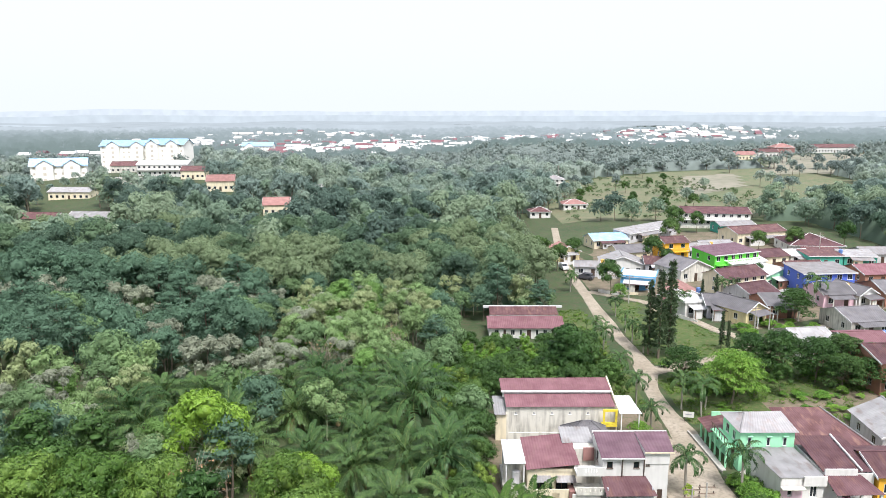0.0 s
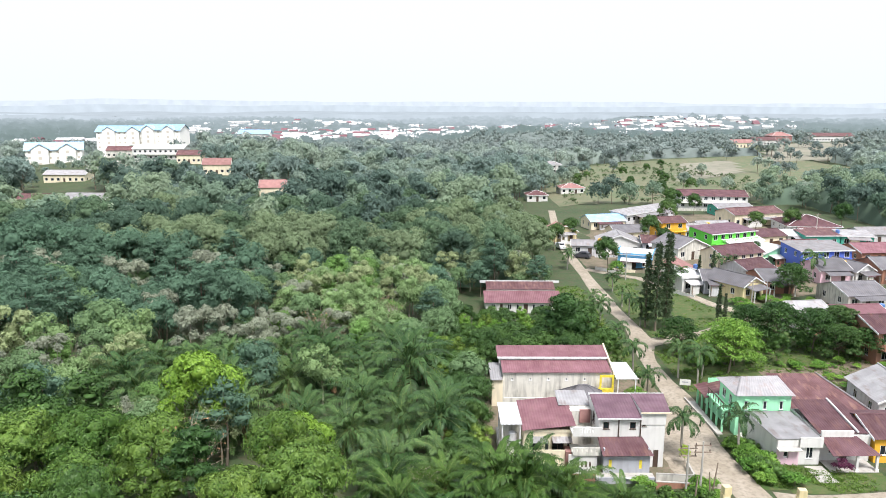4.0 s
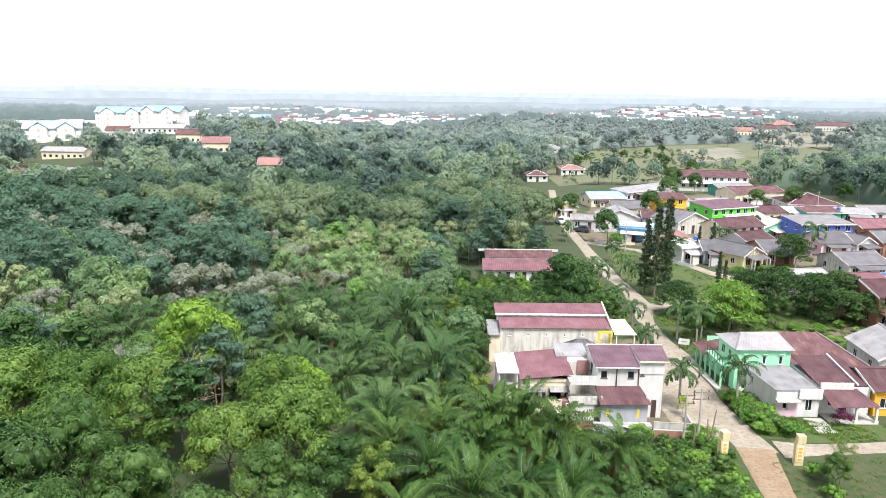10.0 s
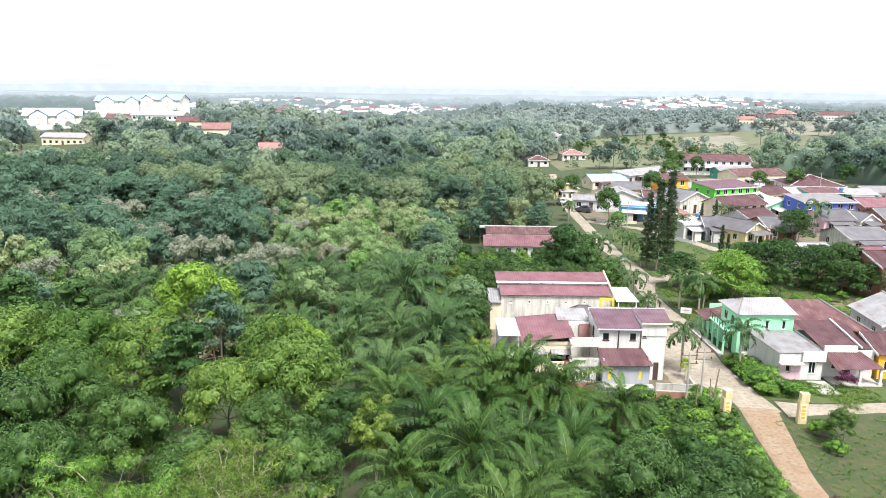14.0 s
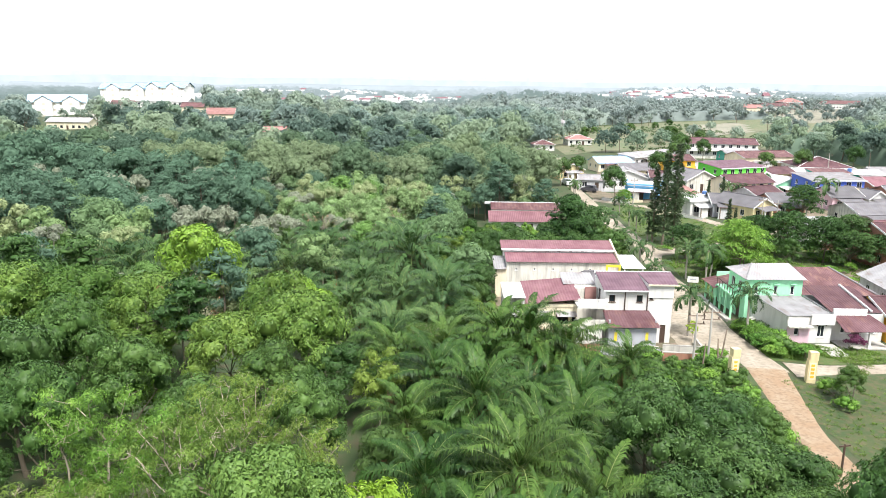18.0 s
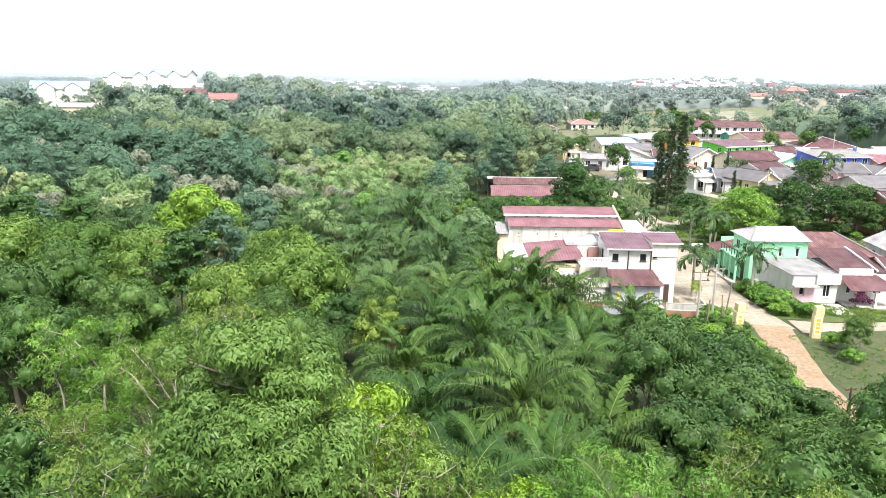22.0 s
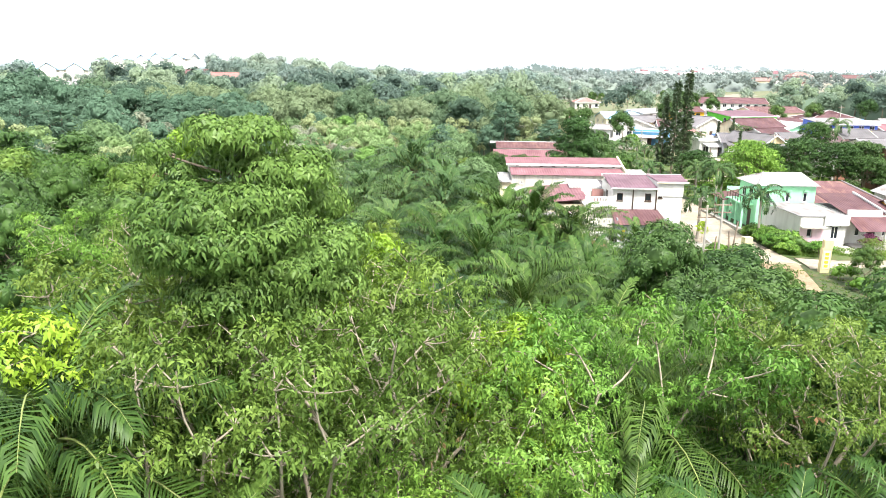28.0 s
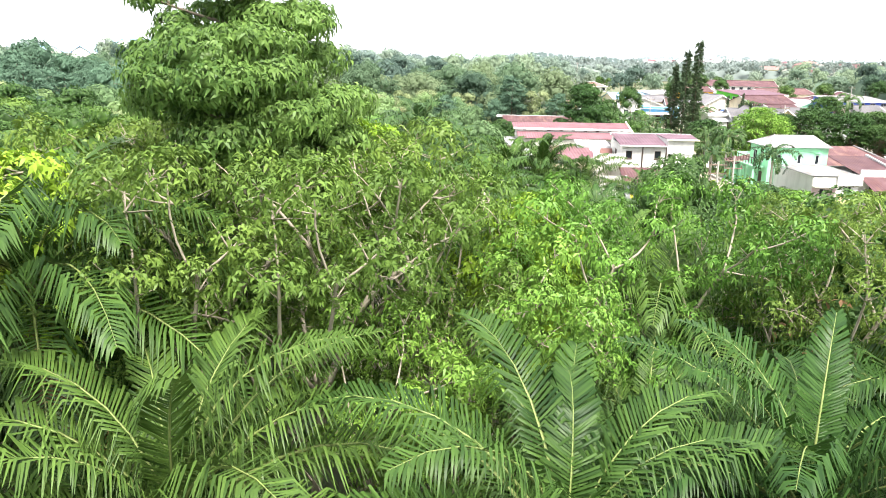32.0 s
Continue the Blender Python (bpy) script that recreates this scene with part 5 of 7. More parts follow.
# landmark trees first
HEADS = [(dx * (0.86 if dz > -1.5 else 1.0) + a, dy * 0.9, 15.65 + dz * 0.92 + 0.45 * math.sin(7 * dx + 5 * dy), hr * (0.9 if dz > -1.5 else 1.15)) for dx, dz, hr, depths in (
    (-0.9, 0.85, 0.75, (0,)), (0.1, 1.0, 0.85, (-0.5, 0.6)), (0.85, 0.8, 0.75, (0,)), (-0.3, 0.3, 0.9, (-0.7, 0.6)), (0.9, 0.1, 0.85, (-0.4,)), (-2.5, -0.35, 0.65, (0.1,)), (-1.8, -0.45, 0.6, (0,)),
    (-1.3, -0.7, 0.9, (-0.8, 0.9)), (0.0, -0.7, 1.0, (-1.4, 0.2, 1.5)), (1.3, -0.6, 0.9, (-0.8, 0.9)), (2.0, -1.0, 0.8, (0,)), (-1.5, -1.8, 0.9, (-1.2, 0.6)), (-0.2, -1.9, 1.1, (-1.9, 0, 1.7)), (1.1, -1.9, 1.0, (-1.5, 1.3)),
    (2.0, -2.2, 0.9, (-0.6, 0.8)), (-1.4, -3.0, 0.9, (-1.5, 0.8)), (0.2, -3.1, 1.1, (-2.0, 1.0)), (1.5, -3.2, 1.0, (-1.6, 1.2)), (2.4, -3.2, 0.8, (0,)), (-0.6, -4.3, 0.9, (-1.4, 1.0)), (1.2, -4.4, 0.9, (-1.3, 1.2)), (-0.5, -1.2, 1.0, (-2.0,)), (0.8, -1.3, 1.0, (-1.9,)), (0.2, -2.5, 1.1, (-2.5,)), (-1.0, -2.4, 1.0, (-2.2,))) for a, dy in zip((0, 0.35, -0.3), depths)]
tall = puff_proto("tall layered tree with drooping branches, rising over the wood", L_layer, M_bark, 41, 17.4, 3.0, len(HEADS), 42000, 0.165, style="tier", width=0.4, per=6, twigs=2, sides=8, squash=0.42, droop=0.9, rough=0.3, heads=HEADS, blocker=(7, 5), core=0.55, inner=0.75)
tall.matrix_world = pose(-4.75, 18.4, zland(-4.9, 18.4))
placed_trees.append((-4.9, 18.4, 2))
put("limeM", -26.7, 78.5, 1.3, sink=0)

# palms whose leaves fill the foreground, and the young trees just behind them
for kind, x, y, s, turn in (("palmF1", -3.7, 10.2, 1.0, 20), ("palmF2", 2.6, 10.4, 1.0, 75), ("palmF1", 7.6, 11.4, 0.95, 140), ("palmH", -8.4, 13.9, 1.0, 200), ("palmF1", 11.8, 14.0, 0.95, 260), ("palmF2", 5.6, 15.8, 0.8, 30),
                            ("palmN2", 14.5, 18.0, 1.0, 310), ("palmF1", -12.5, 18.5, 1.0, 350), ("palmN1", 9.6, 24.0, 1.05, 40)):
    put(kind, x, y, s, turn)
# oil palms down the middle of the valley, low broadleaved trees between them
for i, (x, y, s) in enumerate(((2.6, 34.0, 0.95), (6.6, 31.5, 1.0), (9.4, 37.0, 1.05), (5.4, 39.0, 1.1), (-0.6, 40.0, 1.0), (7.4, 44.0, 0.95), (2.4, 44.5, 0.85), (3.4, 50.0, 1.1), (10.2, 48.0, 1.0), (-2.6, 47.5, 0.9), (7.4, 53.5, 0.9), (-0.4, 54.5, 1.0), (11.2, 54.5, 0.85), (4.0, 58.5, 0.9), (-3.6, 59.0, 1.0), (8.4, 61.0, 1.12), (11.4, 61.0, 1.08), (5.6, 61.4, 1.1), (1.0, 64.0, 0.85), (5.4, 64.5, 0.8), (-4.6, 64.5, 0.9), (16.4, 59.5, 0.8))):
    put("palmN1" if i % 2 else "palmN2", x, y, s, i * 67)
for kind, x, y, s in (("midN", 4.4, 36.0, 0.42), ("darkN", 1.2, 37.4, 0.5), ("rubberN1", 7.6, 40.6, 0.5), ("darkN", -3.4, 43.4, 0.55), ("midN", 5.0, 47.4, 0.5), ("darkN", 0.2, 49.6, 0.55), ("oliveM", -4.6, 53.6, 0.7), ("midN", 5.6, 56.0, 0.42), ("darkN", 1.6, 59.6, 0.5), ("rubberN2", -1.6, 61.8, 0.6), ("midN", 9.8, 64.4, 0.3), ("midN", 12.8, 65.6, 0.28), ("midN", 15.6, 64.6, 0.26), ("midN", 8.6, 56.6, 0.4), ("bareM", 4.6, 53.6, 0.7), ("bareM", 1.0, 56.8, 0.7)):
    put(kind, x, y, s)
for kind, x, y, s in (("rubberN2", -7.4, 17.4, 1.0), ("rubberN2", -5.6, 15.0, 1.1), ("rubberN2", -2.8, 15.6, 1.08), ("rubberN1", -0.3, 13.6, 0.82), ("rubberN2", 0.4, 18.0, 1.02), ("rubberN2", -7.2, 19.6, 1.12), ("rubberN2", -1.8, 19.8, 1.1), ("midN", -12.0, 19.0, 1.05), ("midN", -10.6, 22.5, 1.1), ("limeN", -9.0, 15.4, 1.25), ("midN", -6.8, 12.8, 0.62), ("midN", -4.4, 13.2, 0.6), ("midN", -1.6, 13.0, 0.55), ("midN", 4.4, 13.4, 0.5), ("darkN", -15.0, 19.5, 1.0), ("midN", -16.5, 23.5, 1.1), ("limeN", -2.6, 23.6, 1.25),
                      ("limeN", 3.0, 20.5, 1.05), ("rubberN1", 5.2, 19.0, 1.0), ("rubberN1", 8.6, 19.8, 0.98), ("rubberN2", 11.6, 19.0, 0.95), ("rubberN1", 2.4, 16.4, 0.9), ("palmF1", 1.0, 24.6, 1.0), ("palmF2", 7.0, 21.8, 1.0), ("rubberN2", -5.4, 25.4, 1.0), ("rubberN1", 5.6, 24.0, 0.86), ("rubberN1", 7.8, 26.5, 0.74), ("rubberN2", 12.2, 24.6, 0.84), ("rubberN1", 2.6, 27.8, 0.7), ("rubberN2", -7.4, 29.0, 0.92), ("bareM", 10.6, 22.4, 1.1), ("bareM", 13.6, 28.4, 0.85), ("bareM", -1.6, 29.0, 0.8), ("bareM", 1.2, 20.6, 1.1),
                      ("midN", 14.2, 22.6, 1.12), ("midN", 18.0, 26.8, 1.04), ("midN", 17.6, 21.0, 1.1), ("midN", 21.4, 23.4, 1.05), ("midN", 22.2, 29.6, 0.98), ("midN", 14.6, 31.0, 0.62), ("darkN", 13.4, 35.0, 0.76), ("darkN", 17.2, 37.0, 0.92), ("darkN", 13.6, 41.5, 0.82), ("darkN", 18.4, 43.0, 0.85), ("midN", 18.8, 32.0, 1.0), ("darkN", 21.0, 39.0, 0.74), ("darkN", 15.2, 48.0, 0.76), ("midN", 19.4, 49.5, 0.68),
                      ("midN", 15.6, 55.0, 0.46), ("midN", 20.6, 55.5, 0.45), ("midN", 23.0, 46.5, 0.55), ("midN", 22.0, 60.0, 0.3), ("midN", 18.6, 61.0, 0.3), ("midN", 23.0, 52.5, 0.42),
                      ("midN", -15.5, 44.0, 1.0), ("rubberN2", -11.0, 38.0, 0.95), ("rubberN2", -7.0, 34.0, 0.86), ("midN", -8.6, 43.5, 0.85), ("midN", -21.5, 47.0, 1.05), ("rubberN1", -19.0, 36.5, 1.0), ("midN", -12.5, 51.0, 0.9), ("darkN", -8.4, 55.5, 0.75), ("midN", -24.5, 40.5, 1.0), ("rubberN2", -18.5, 29.5, 0.95),
                      ("rubberN1", -24.0, 31.0, 1.0), ("rubberN2", -11.6, 30.5, 0.95), ("rubberN1", -15.0, 33.5, 1.0), ("darkN", -29.0, 46.5, 1.0), ("midN", -27.5, 52.5, 1.0)):
    put(kind, x, y, s, tall=1.09 if "N" in kind and "palm" not in kind and 14.5 < y < 27 and x < 1.5 else 1.12 if kind in ("rubberN1", "rubberN2", "limeN") and y < 27 else 1.0)
for x, y, s in ((-15.6, 66.6, 0.95), (-11.2, 58.6, 1.0), (-17.5, 57.5, 0.85), (-28.0, 66.5, 0.95), (-34.0, 66.0, 1.0), (-40.5, 64.0, 1.05), (-31.5, 57.5, 0.95), (-38.5, 55.5, 1.0), (-47.0, 62.0, 1.0)):
    put("dome", x, y, s)
# crowns that stand out of the wood
for kind, x, y, s in (("tierM", -22.4, 61.8, 0.82), ("oliveM", -25.4, 60.6, 0.95), ("limeM", -22.6, 51.4, 0.62), ("bareM", -25.5, 68.5, 1.15), ("limeM", -13.8, 69.6, 0.95), ("oliveM", -13.6, 62.6, 0.98), ("bareM", -18.6, 109.6, 1.0), ("bareM", -7.0, 118.0, 0.9), ("bareM", -11.5, 121.0, 0.9), ("palmM1", -3.3, 91.0, 1.5), ("bareM", -15.0, 58.5, 0.7)):
    put(kind, x, y, s)
put("tierH", 17.8, 103.5, 1.01, 40)
put("darkM", 21.6, 107.5, 0.85)
beyond, thicket = {}, {}
# big crowns on the rise beyond the valley
for i, (x, y, s) in enumerate(((-84, 147, 1.5), (-78, 150, 1.25), (-73, 152, 1.2), (-90, 152, 1.3), (-66, 150, 1.15), (-96, 148, 1.2), (-60, 154, 1.1), (-70, 143, 1.05))):
    beyond.setdefault("darkM", []).append((x, y, s, i * 1.3, 0))
# thicket between the hall and the houses up the road
r_t = np.random.default_rng(33)
for j in range(20):
    for i in range(11):
        x, y = 0.2 + i * 2.4 + r_t.uniform(-0.9, 0.9), 66.5 + j * 3.3 + r_t.uniform(-1.3, 1.3) + (i % 2) * 1.6
        if (x > 4.6 and y < 99.5) or y > 129.5 or x > 25 or (y < 99 and x < 0.6):
            continue
        kind = ("midM", "darkM", "midM", "oliveM", "midM", "rubberM", "darkM")[int(r_t.integers(7))]
        high = 5.6 if y < 98 else 7.2 - (y - 98) * 0.13
        thicket.setdefault(kind, []).append((x, y, high / 10.5 * r_t.uniform(0.75, 1.1), r_t.uniform(0, 6.28), 0))

PALM_GROVE = [(-44, 84), (-42, 102), (-14, 106), (2, 102), (4.5, 84), (5, 66), (-4, 66), (-9, 66), (-15, 76), (-30, 84)]
spots = [(x, y) for x, y, _ in placed_trees]
cell = 5.5
for j in range(-8, 30):
    for i in range(-26, 16):
        x, y = i * cell + rng.uniform(-1.7, 1.7), j * cell + rng.uniform(-1.7, 1.7) + (i % 2) * 2
        if abs(x) > 0.72 * max(y, 0) + 26 or y > 158 or not clear(x, y) or (2 < y < 17 and abs(x) < 16):
            continue
        if y < 8 and rng.uniform() < 0.45:
            continue
        if min((px - x) ** 2 + (py - y) ** 2 for px, py in spots) < 4.1 ** 2:
            continue
        if -13 < x < 24 and 2 < y < 67:
            continue
        spots.append((x, y))
        low = 0.7 if y < 9 else 1.0
        if in_poly(PALM_GROVE, x, y) and rng.uniform() < 0.9:
            put("palmM1" if rng.uniform() < 0.5 else "palmM2", x, y, rng.uniform(0.85, 1.2) * low)
            continue
        dark = x < -30 and y > 95
        k = noise.noise((x * 0.035, y * 0.035, 11.0))
        pool = ("darkM", "darkM", "tierM", "midM", "greyM") if dark and k < 0.25 else ("rubberM", "oliveM", "limeM", "midM", "greyM", "rubberM") if k > 0.05 else ("midM", "darkM", "oliveM", "greyM", "midM", "tierM")
        kind = pool[int(rng.integers(len(pool)))]
        if y > 74:
            beyond.setdefault(kind, []).append((x, y, rng.uniform(0.6, 0.95) * (1.2 if dark else 1.0), rng.uniform(0, 6.28), 0))
            for _ in range(1 if dark else 2):
                qx, qy = x + rng.uniform(-3.2, 3.2), y + rng.uniform(-3.2, 3.2)
                if clear(qx, qy) and not in_poly(PALM_GROVE, qx, qy):
                    beyond.setdefault(pool[int(rng.integers(len(pool)))], []).append((qx, qy, rng.uniform(0.45, 0.75), rng.uniform(0, 6.28), 0))
            continue
        if 8 < y < 36:
            kind = {"rubberM": "midN", "oliveM": "rubberN2", "greyM": "darkN", "limeM": "midN", "darkM": "darkN", "tierM": "midN", "midM": "midN"}[kind]
        put("midM" if kind == "greyM" else kind, x, y, rng.uniform(0.75, 1.15) * low)


def scattered(name, protos_, spots_, mats, label, category="woods"):
    """Many plants joined into one mesh: protos_ of (V, F, material index), spots_ of (x, y, scale, turn, proto)."""
    Vs, Fs, Is, k = [], [], [], 0
    for x, y, s, a, p in spots_:
        V, F, I = protos_[p]
        c, sn = math.cos(a), math.sin(a)
        W = V @ np.array([[c, sn, 0], [-sn, c, 0], [0, 0, 1.0]]) * s + np.array([x, y, zland(x, y)])
        Vs.append(W.astype(np.float32))
        Fs.append(F + k)
        Is.append(I)
        k += len(V)
    ob = new(name, quads(name, np.concatenate(Vs), np.concatenate(Fs), mats, np.concatenate(Is)))
    return tagged(ob, label, category, kind="stuff")


def simple(wood, crown):
    V, F = joined([crown, wood])
    return V, F, np.concatenate([np.zeros(len(crown[1]), int), np.ones(len(wood[1]), int)])


def far_tree(seed, h, spread, lumps, leaves, size):
    """A tree seen from afar, joined into one."""
    return simple(*puff_tree(seed, h, spread, lumps, leaves, size, low=0.4, lump=0.38, per=3, width=0.7, sides=4, blocker=(5, 3), core=0.6))


def shape_of(kind):
    """The crown and wood of a tree of that kind, to be joined into a far stand."""
    out = []
    for ch in sorted(protos[kind].children, key=lambda c: c.name.split(".")[0]):
        V = np.empty(len(ch.data.vertices) * 3, np.float32)
        ch.data.vertices.foreach_get("co", V)
        F = np.empty(len(ch.data.loops), np.int32)
        ch.data.loops.foreach_get("vertex_index", F)
        out.append((V.reshape(-1, 3), F.reshape(-1, 4), ch.data.materials[0]))
    crown, wood = out[0], out[1]
    V, F = joined([crown[:2], wood[:2]])
    return (V, F, np.concatenate([np.zeros(len(crown[1]), int), np.ones(len(wood[1]), int)])), [crown[2], wood[2]]


VALLEY = {kind: [simple(*puff_tree(sd + i, h, sp, n, 2000, 0.42, style=st, low=lo, lump=lu, squash=sq, per=4, width=0.6, sides=4, twigs=tw, blocker=(6, 4), core=0.6)) for i in range(2)] for kind, sd, h, sp, n, st, lo, lu, sq, tw in (
    ("rubberM", 201, 10, 3.4, 13, "open", 0.45, 0.34, 0.75, 1), ("oliveM", 211, 10, 3.3, 14, "open", 0.4, 0.3, 0.75, 3), ("midM", 221, 10, 4.0, 13, "round", 0.4, 0.37, 0.8, 0), ("darkM", 231, 11.5, 4.4, 14, "round", 0.35, 0.36, 0.8, 0),
    ("tierM", 241, 13, 4.0, 16, "tier", 0.4, 0.36, 0.4, 0), ("greyM", 251, 9.5, 3.4, 13, "open", 0.42, 0.28, 0.75, 5), ("limeM", 261, 9.5, 3.2, 13, "tier", 0.42, 0.42, 0.5, 0))}
for kind, at in thicket.items():
    shape, mats = shape_of(kind)
    scattered("thicket", [shape], at, mats, "low thicket of trees beside the houses, " + protos[kind]["label"].split(" with ")[-1], "thicket")
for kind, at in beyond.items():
    # valley leaf colours with haze put in, in place of each kind's own
    mats = [W_HAZED[kind], M_palebark if kind in ("rubberM", "oliveM", "greyM") else M_bark]
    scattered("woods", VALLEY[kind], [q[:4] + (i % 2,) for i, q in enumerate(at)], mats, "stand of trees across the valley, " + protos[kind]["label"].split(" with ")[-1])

FAR = [far_tree(51, 10, 4.4, 11, 480, 0.8), far_tree(52, 11.5, 4.2, 12, 510, 0.8), far_tree(53, 9, 4.8, 12, 510, 0.82), far_tree(54, 13, 3.9, 12, 480, 0.8)]
VFAR = [far_tree(61, 10, 6.5, 7, 45, 1.6), far_tree(62, 11, 7.0, 7, 45, 1.6), far_tree(63, 8, 6.0, 6, 42, 1.6)]
woods = {(i, k): [] for i in range(4) for k in range(3)}
y = 158.0
while y < 470:
    stepw = 6.0 + (y - 158) * 0.008
    x = -0.7 * y - 25
    while x < 0.72 * y + 30:
        px, py = x + rng.uniform(-2.2, 2.2), y + rng.uniform(-2.2, 2.2)
        if clear(px, py) and rng.uniform() < 0.97:
            k = noise.noise((px * 0.02, py * 0.02, 4.0)) + rng.normal() * 0.22
            low = 0.5 if in_poly(HAMLET, px, py) else 0.62 if in_poly(MEADOW, px, py) else 0.8 if px > 60 else 1.0
            woods[sum(py + rng.normal() * 14 > e for e in (212, 285, 370)), 0 if k < -0.12 else 1 if k < 0.2 else 2].append((px, py, rng.uniform(0.85, 1.28) * low, rng.uniform(0, 6.28), int(rng.integers(4))))
        x += stepw
    y += stepw
NEAR_STAND = [VALLEY["midM"][0], VALLEY["darkM"][0], VALLEY["rubberM"][0], VALLEY["midM"][1]]
# leaf colours grow paler bin by bin, standing in for haze
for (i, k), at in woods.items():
    scattered("far_woods", FAR if i else NEAR_STAND, at, [F_HAZED[i][k], M_bark], ("dark green", "mixed green", "olive green")[k] + (" woods at the valley's end", " woods beyond the valley", " woods on the far slopes", " woods in the hazy distance")[i])


def understorey(y0, y1, cell, high, mat, label):
    """One rough sheet of foliage added under far crowns to brighten the shaded gaps."""
    V, F, idx = [], [], {}
    nx = int(0.76 * y1 / cell) + 8

    def vert(i, j):
        if (i, j) not in idx:
            x, y = i * cell + 0.4 * cell * noise.noise((i * 0.7, j * 0.7, 2)), y0 + j * cell
            idx[i, j] = len(V)
            V.append((x, y, zland(x, y) + high * (1 + 0.3 * noise.noise((x * 0.21, y * 0.21, 7)) + 0.3 * noise.noise((x * 0.5, y * 0.5, 1)))))
        return idx[i, j]

    for j in range(int((y1 - y0) / cell)):
        for i in range(-nx, nx):
            x, y = (i + 0.5) * cell, y0 + (j + 0.5) * cell
            if abs(x) < 0.74 * y + 25 and not in_poly(HAMLET, x, y) and not in_poly(MEADOW, x, y) and all(clear(x + dx, y + dy) for dx in (-4, 4) for dy in (-4, 4)):
                F.append((vert(i, j), vert(i + 1, j), vert(i + 1, j + 1), vert(i, j + 1)))
    # the rim of the sheet comes down to the ground
    uses = np.bincount(np.array(F).ravel(), minlength=len(V))
    V = [(x, y, z if uses[i] > 3 else zland(x, y) - 0.2) for i, (x, y, z) in enumerate(V)]
    tagged(new("understorey", quads("understorey", V, F, [mat])), label, "woods", kind="stuff")


# added sheets in the hazed leaf colours of the woods they fill
understorey(156, 214, 2.4, 5.6, F_HAZED[0][0], "foliage sheet filling dark gaps in the woods at the valley's end")
understorey(214, 286, 2.6, 6.6, F_HAZED[1][1], "foliage sheet filling dark gaps in the woods beyond the valley")
understorey(286, 370, 3.0, 6.8, F_HAZED[2][1], "foliage sheet filling dark gaps in the woods on the far slopes")
understorey(370, 472, 3.6, 6.8, F_HAZED[3][1], "foliage sheet filling dark gaps in the woods in the distance")
understorey(472, 622, 5.0, 5.0, F_HAZEDLAST, "foliage sheet filling dark gaps in the farthest woods")
horizon = {0: [], 1: [], 2: [], 3: []}
y = 470.0
while y < 1500:
    stepw = 9.5 + (y - 470) * 0.012
    x = -0.68 * y - 20
    while x < 0.68 * y + 20:
        px, py = x + rng.uniform(-0.5, 0.5) * stepw, y + rng.uniform(-0.5, 0.5) * stepw
        if clear(px, py):
            horizon[3 if py > 1000 else 2 if py > 780 else 1 if py > 620 else 0].append((px, py, rng.uniform(0.6, 1.1), rng.uniform(0, 6.28), int(rng.integers(3))))
        x += stepw
    y += stepw


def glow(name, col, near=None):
    """A backdrop's glowing tone, haze put into the emission; with near, it grows from that tone to col towards the
    horizon.
    """
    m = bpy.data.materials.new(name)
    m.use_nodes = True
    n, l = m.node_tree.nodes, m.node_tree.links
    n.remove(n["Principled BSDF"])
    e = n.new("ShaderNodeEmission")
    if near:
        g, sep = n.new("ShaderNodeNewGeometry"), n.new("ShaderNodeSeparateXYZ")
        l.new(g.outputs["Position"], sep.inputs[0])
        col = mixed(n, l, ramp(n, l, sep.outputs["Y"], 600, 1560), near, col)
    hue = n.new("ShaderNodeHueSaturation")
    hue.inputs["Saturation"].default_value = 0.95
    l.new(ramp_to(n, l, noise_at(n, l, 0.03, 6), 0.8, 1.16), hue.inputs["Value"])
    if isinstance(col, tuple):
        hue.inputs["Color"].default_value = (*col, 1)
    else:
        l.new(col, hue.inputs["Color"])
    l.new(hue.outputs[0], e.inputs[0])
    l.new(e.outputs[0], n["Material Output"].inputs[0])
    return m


# far plain and its trees glow, their haze is in the emission colour
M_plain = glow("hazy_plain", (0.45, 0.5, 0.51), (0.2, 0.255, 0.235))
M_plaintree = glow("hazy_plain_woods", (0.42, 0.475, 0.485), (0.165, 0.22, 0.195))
# the last lit woods, haze put into the leaf colour
scattered("distant_woods", VFAR, horizon[0], [F_HAZEDLAST, M_bark], "distant woods, leaves toned pale grey-green for haze")
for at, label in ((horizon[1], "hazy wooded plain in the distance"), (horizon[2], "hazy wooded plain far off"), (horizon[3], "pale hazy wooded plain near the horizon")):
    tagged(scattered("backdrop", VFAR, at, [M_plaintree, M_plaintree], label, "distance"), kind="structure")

# a glowing sheet over the dark ground under the far trees, haze put into its colour
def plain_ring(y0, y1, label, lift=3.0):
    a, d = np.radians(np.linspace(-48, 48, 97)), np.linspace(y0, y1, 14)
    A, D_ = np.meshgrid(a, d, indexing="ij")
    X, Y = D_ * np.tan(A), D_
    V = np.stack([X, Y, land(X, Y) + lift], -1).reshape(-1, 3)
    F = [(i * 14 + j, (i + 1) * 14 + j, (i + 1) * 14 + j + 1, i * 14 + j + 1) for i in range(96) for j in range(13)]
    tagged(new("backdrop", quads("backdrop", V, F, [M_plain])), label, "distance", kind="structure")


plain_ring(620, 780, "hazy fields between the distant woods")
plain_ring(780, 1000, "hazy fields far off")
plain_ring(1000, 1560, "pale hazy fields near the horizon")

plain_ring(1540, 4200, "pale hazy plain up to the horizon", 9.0)

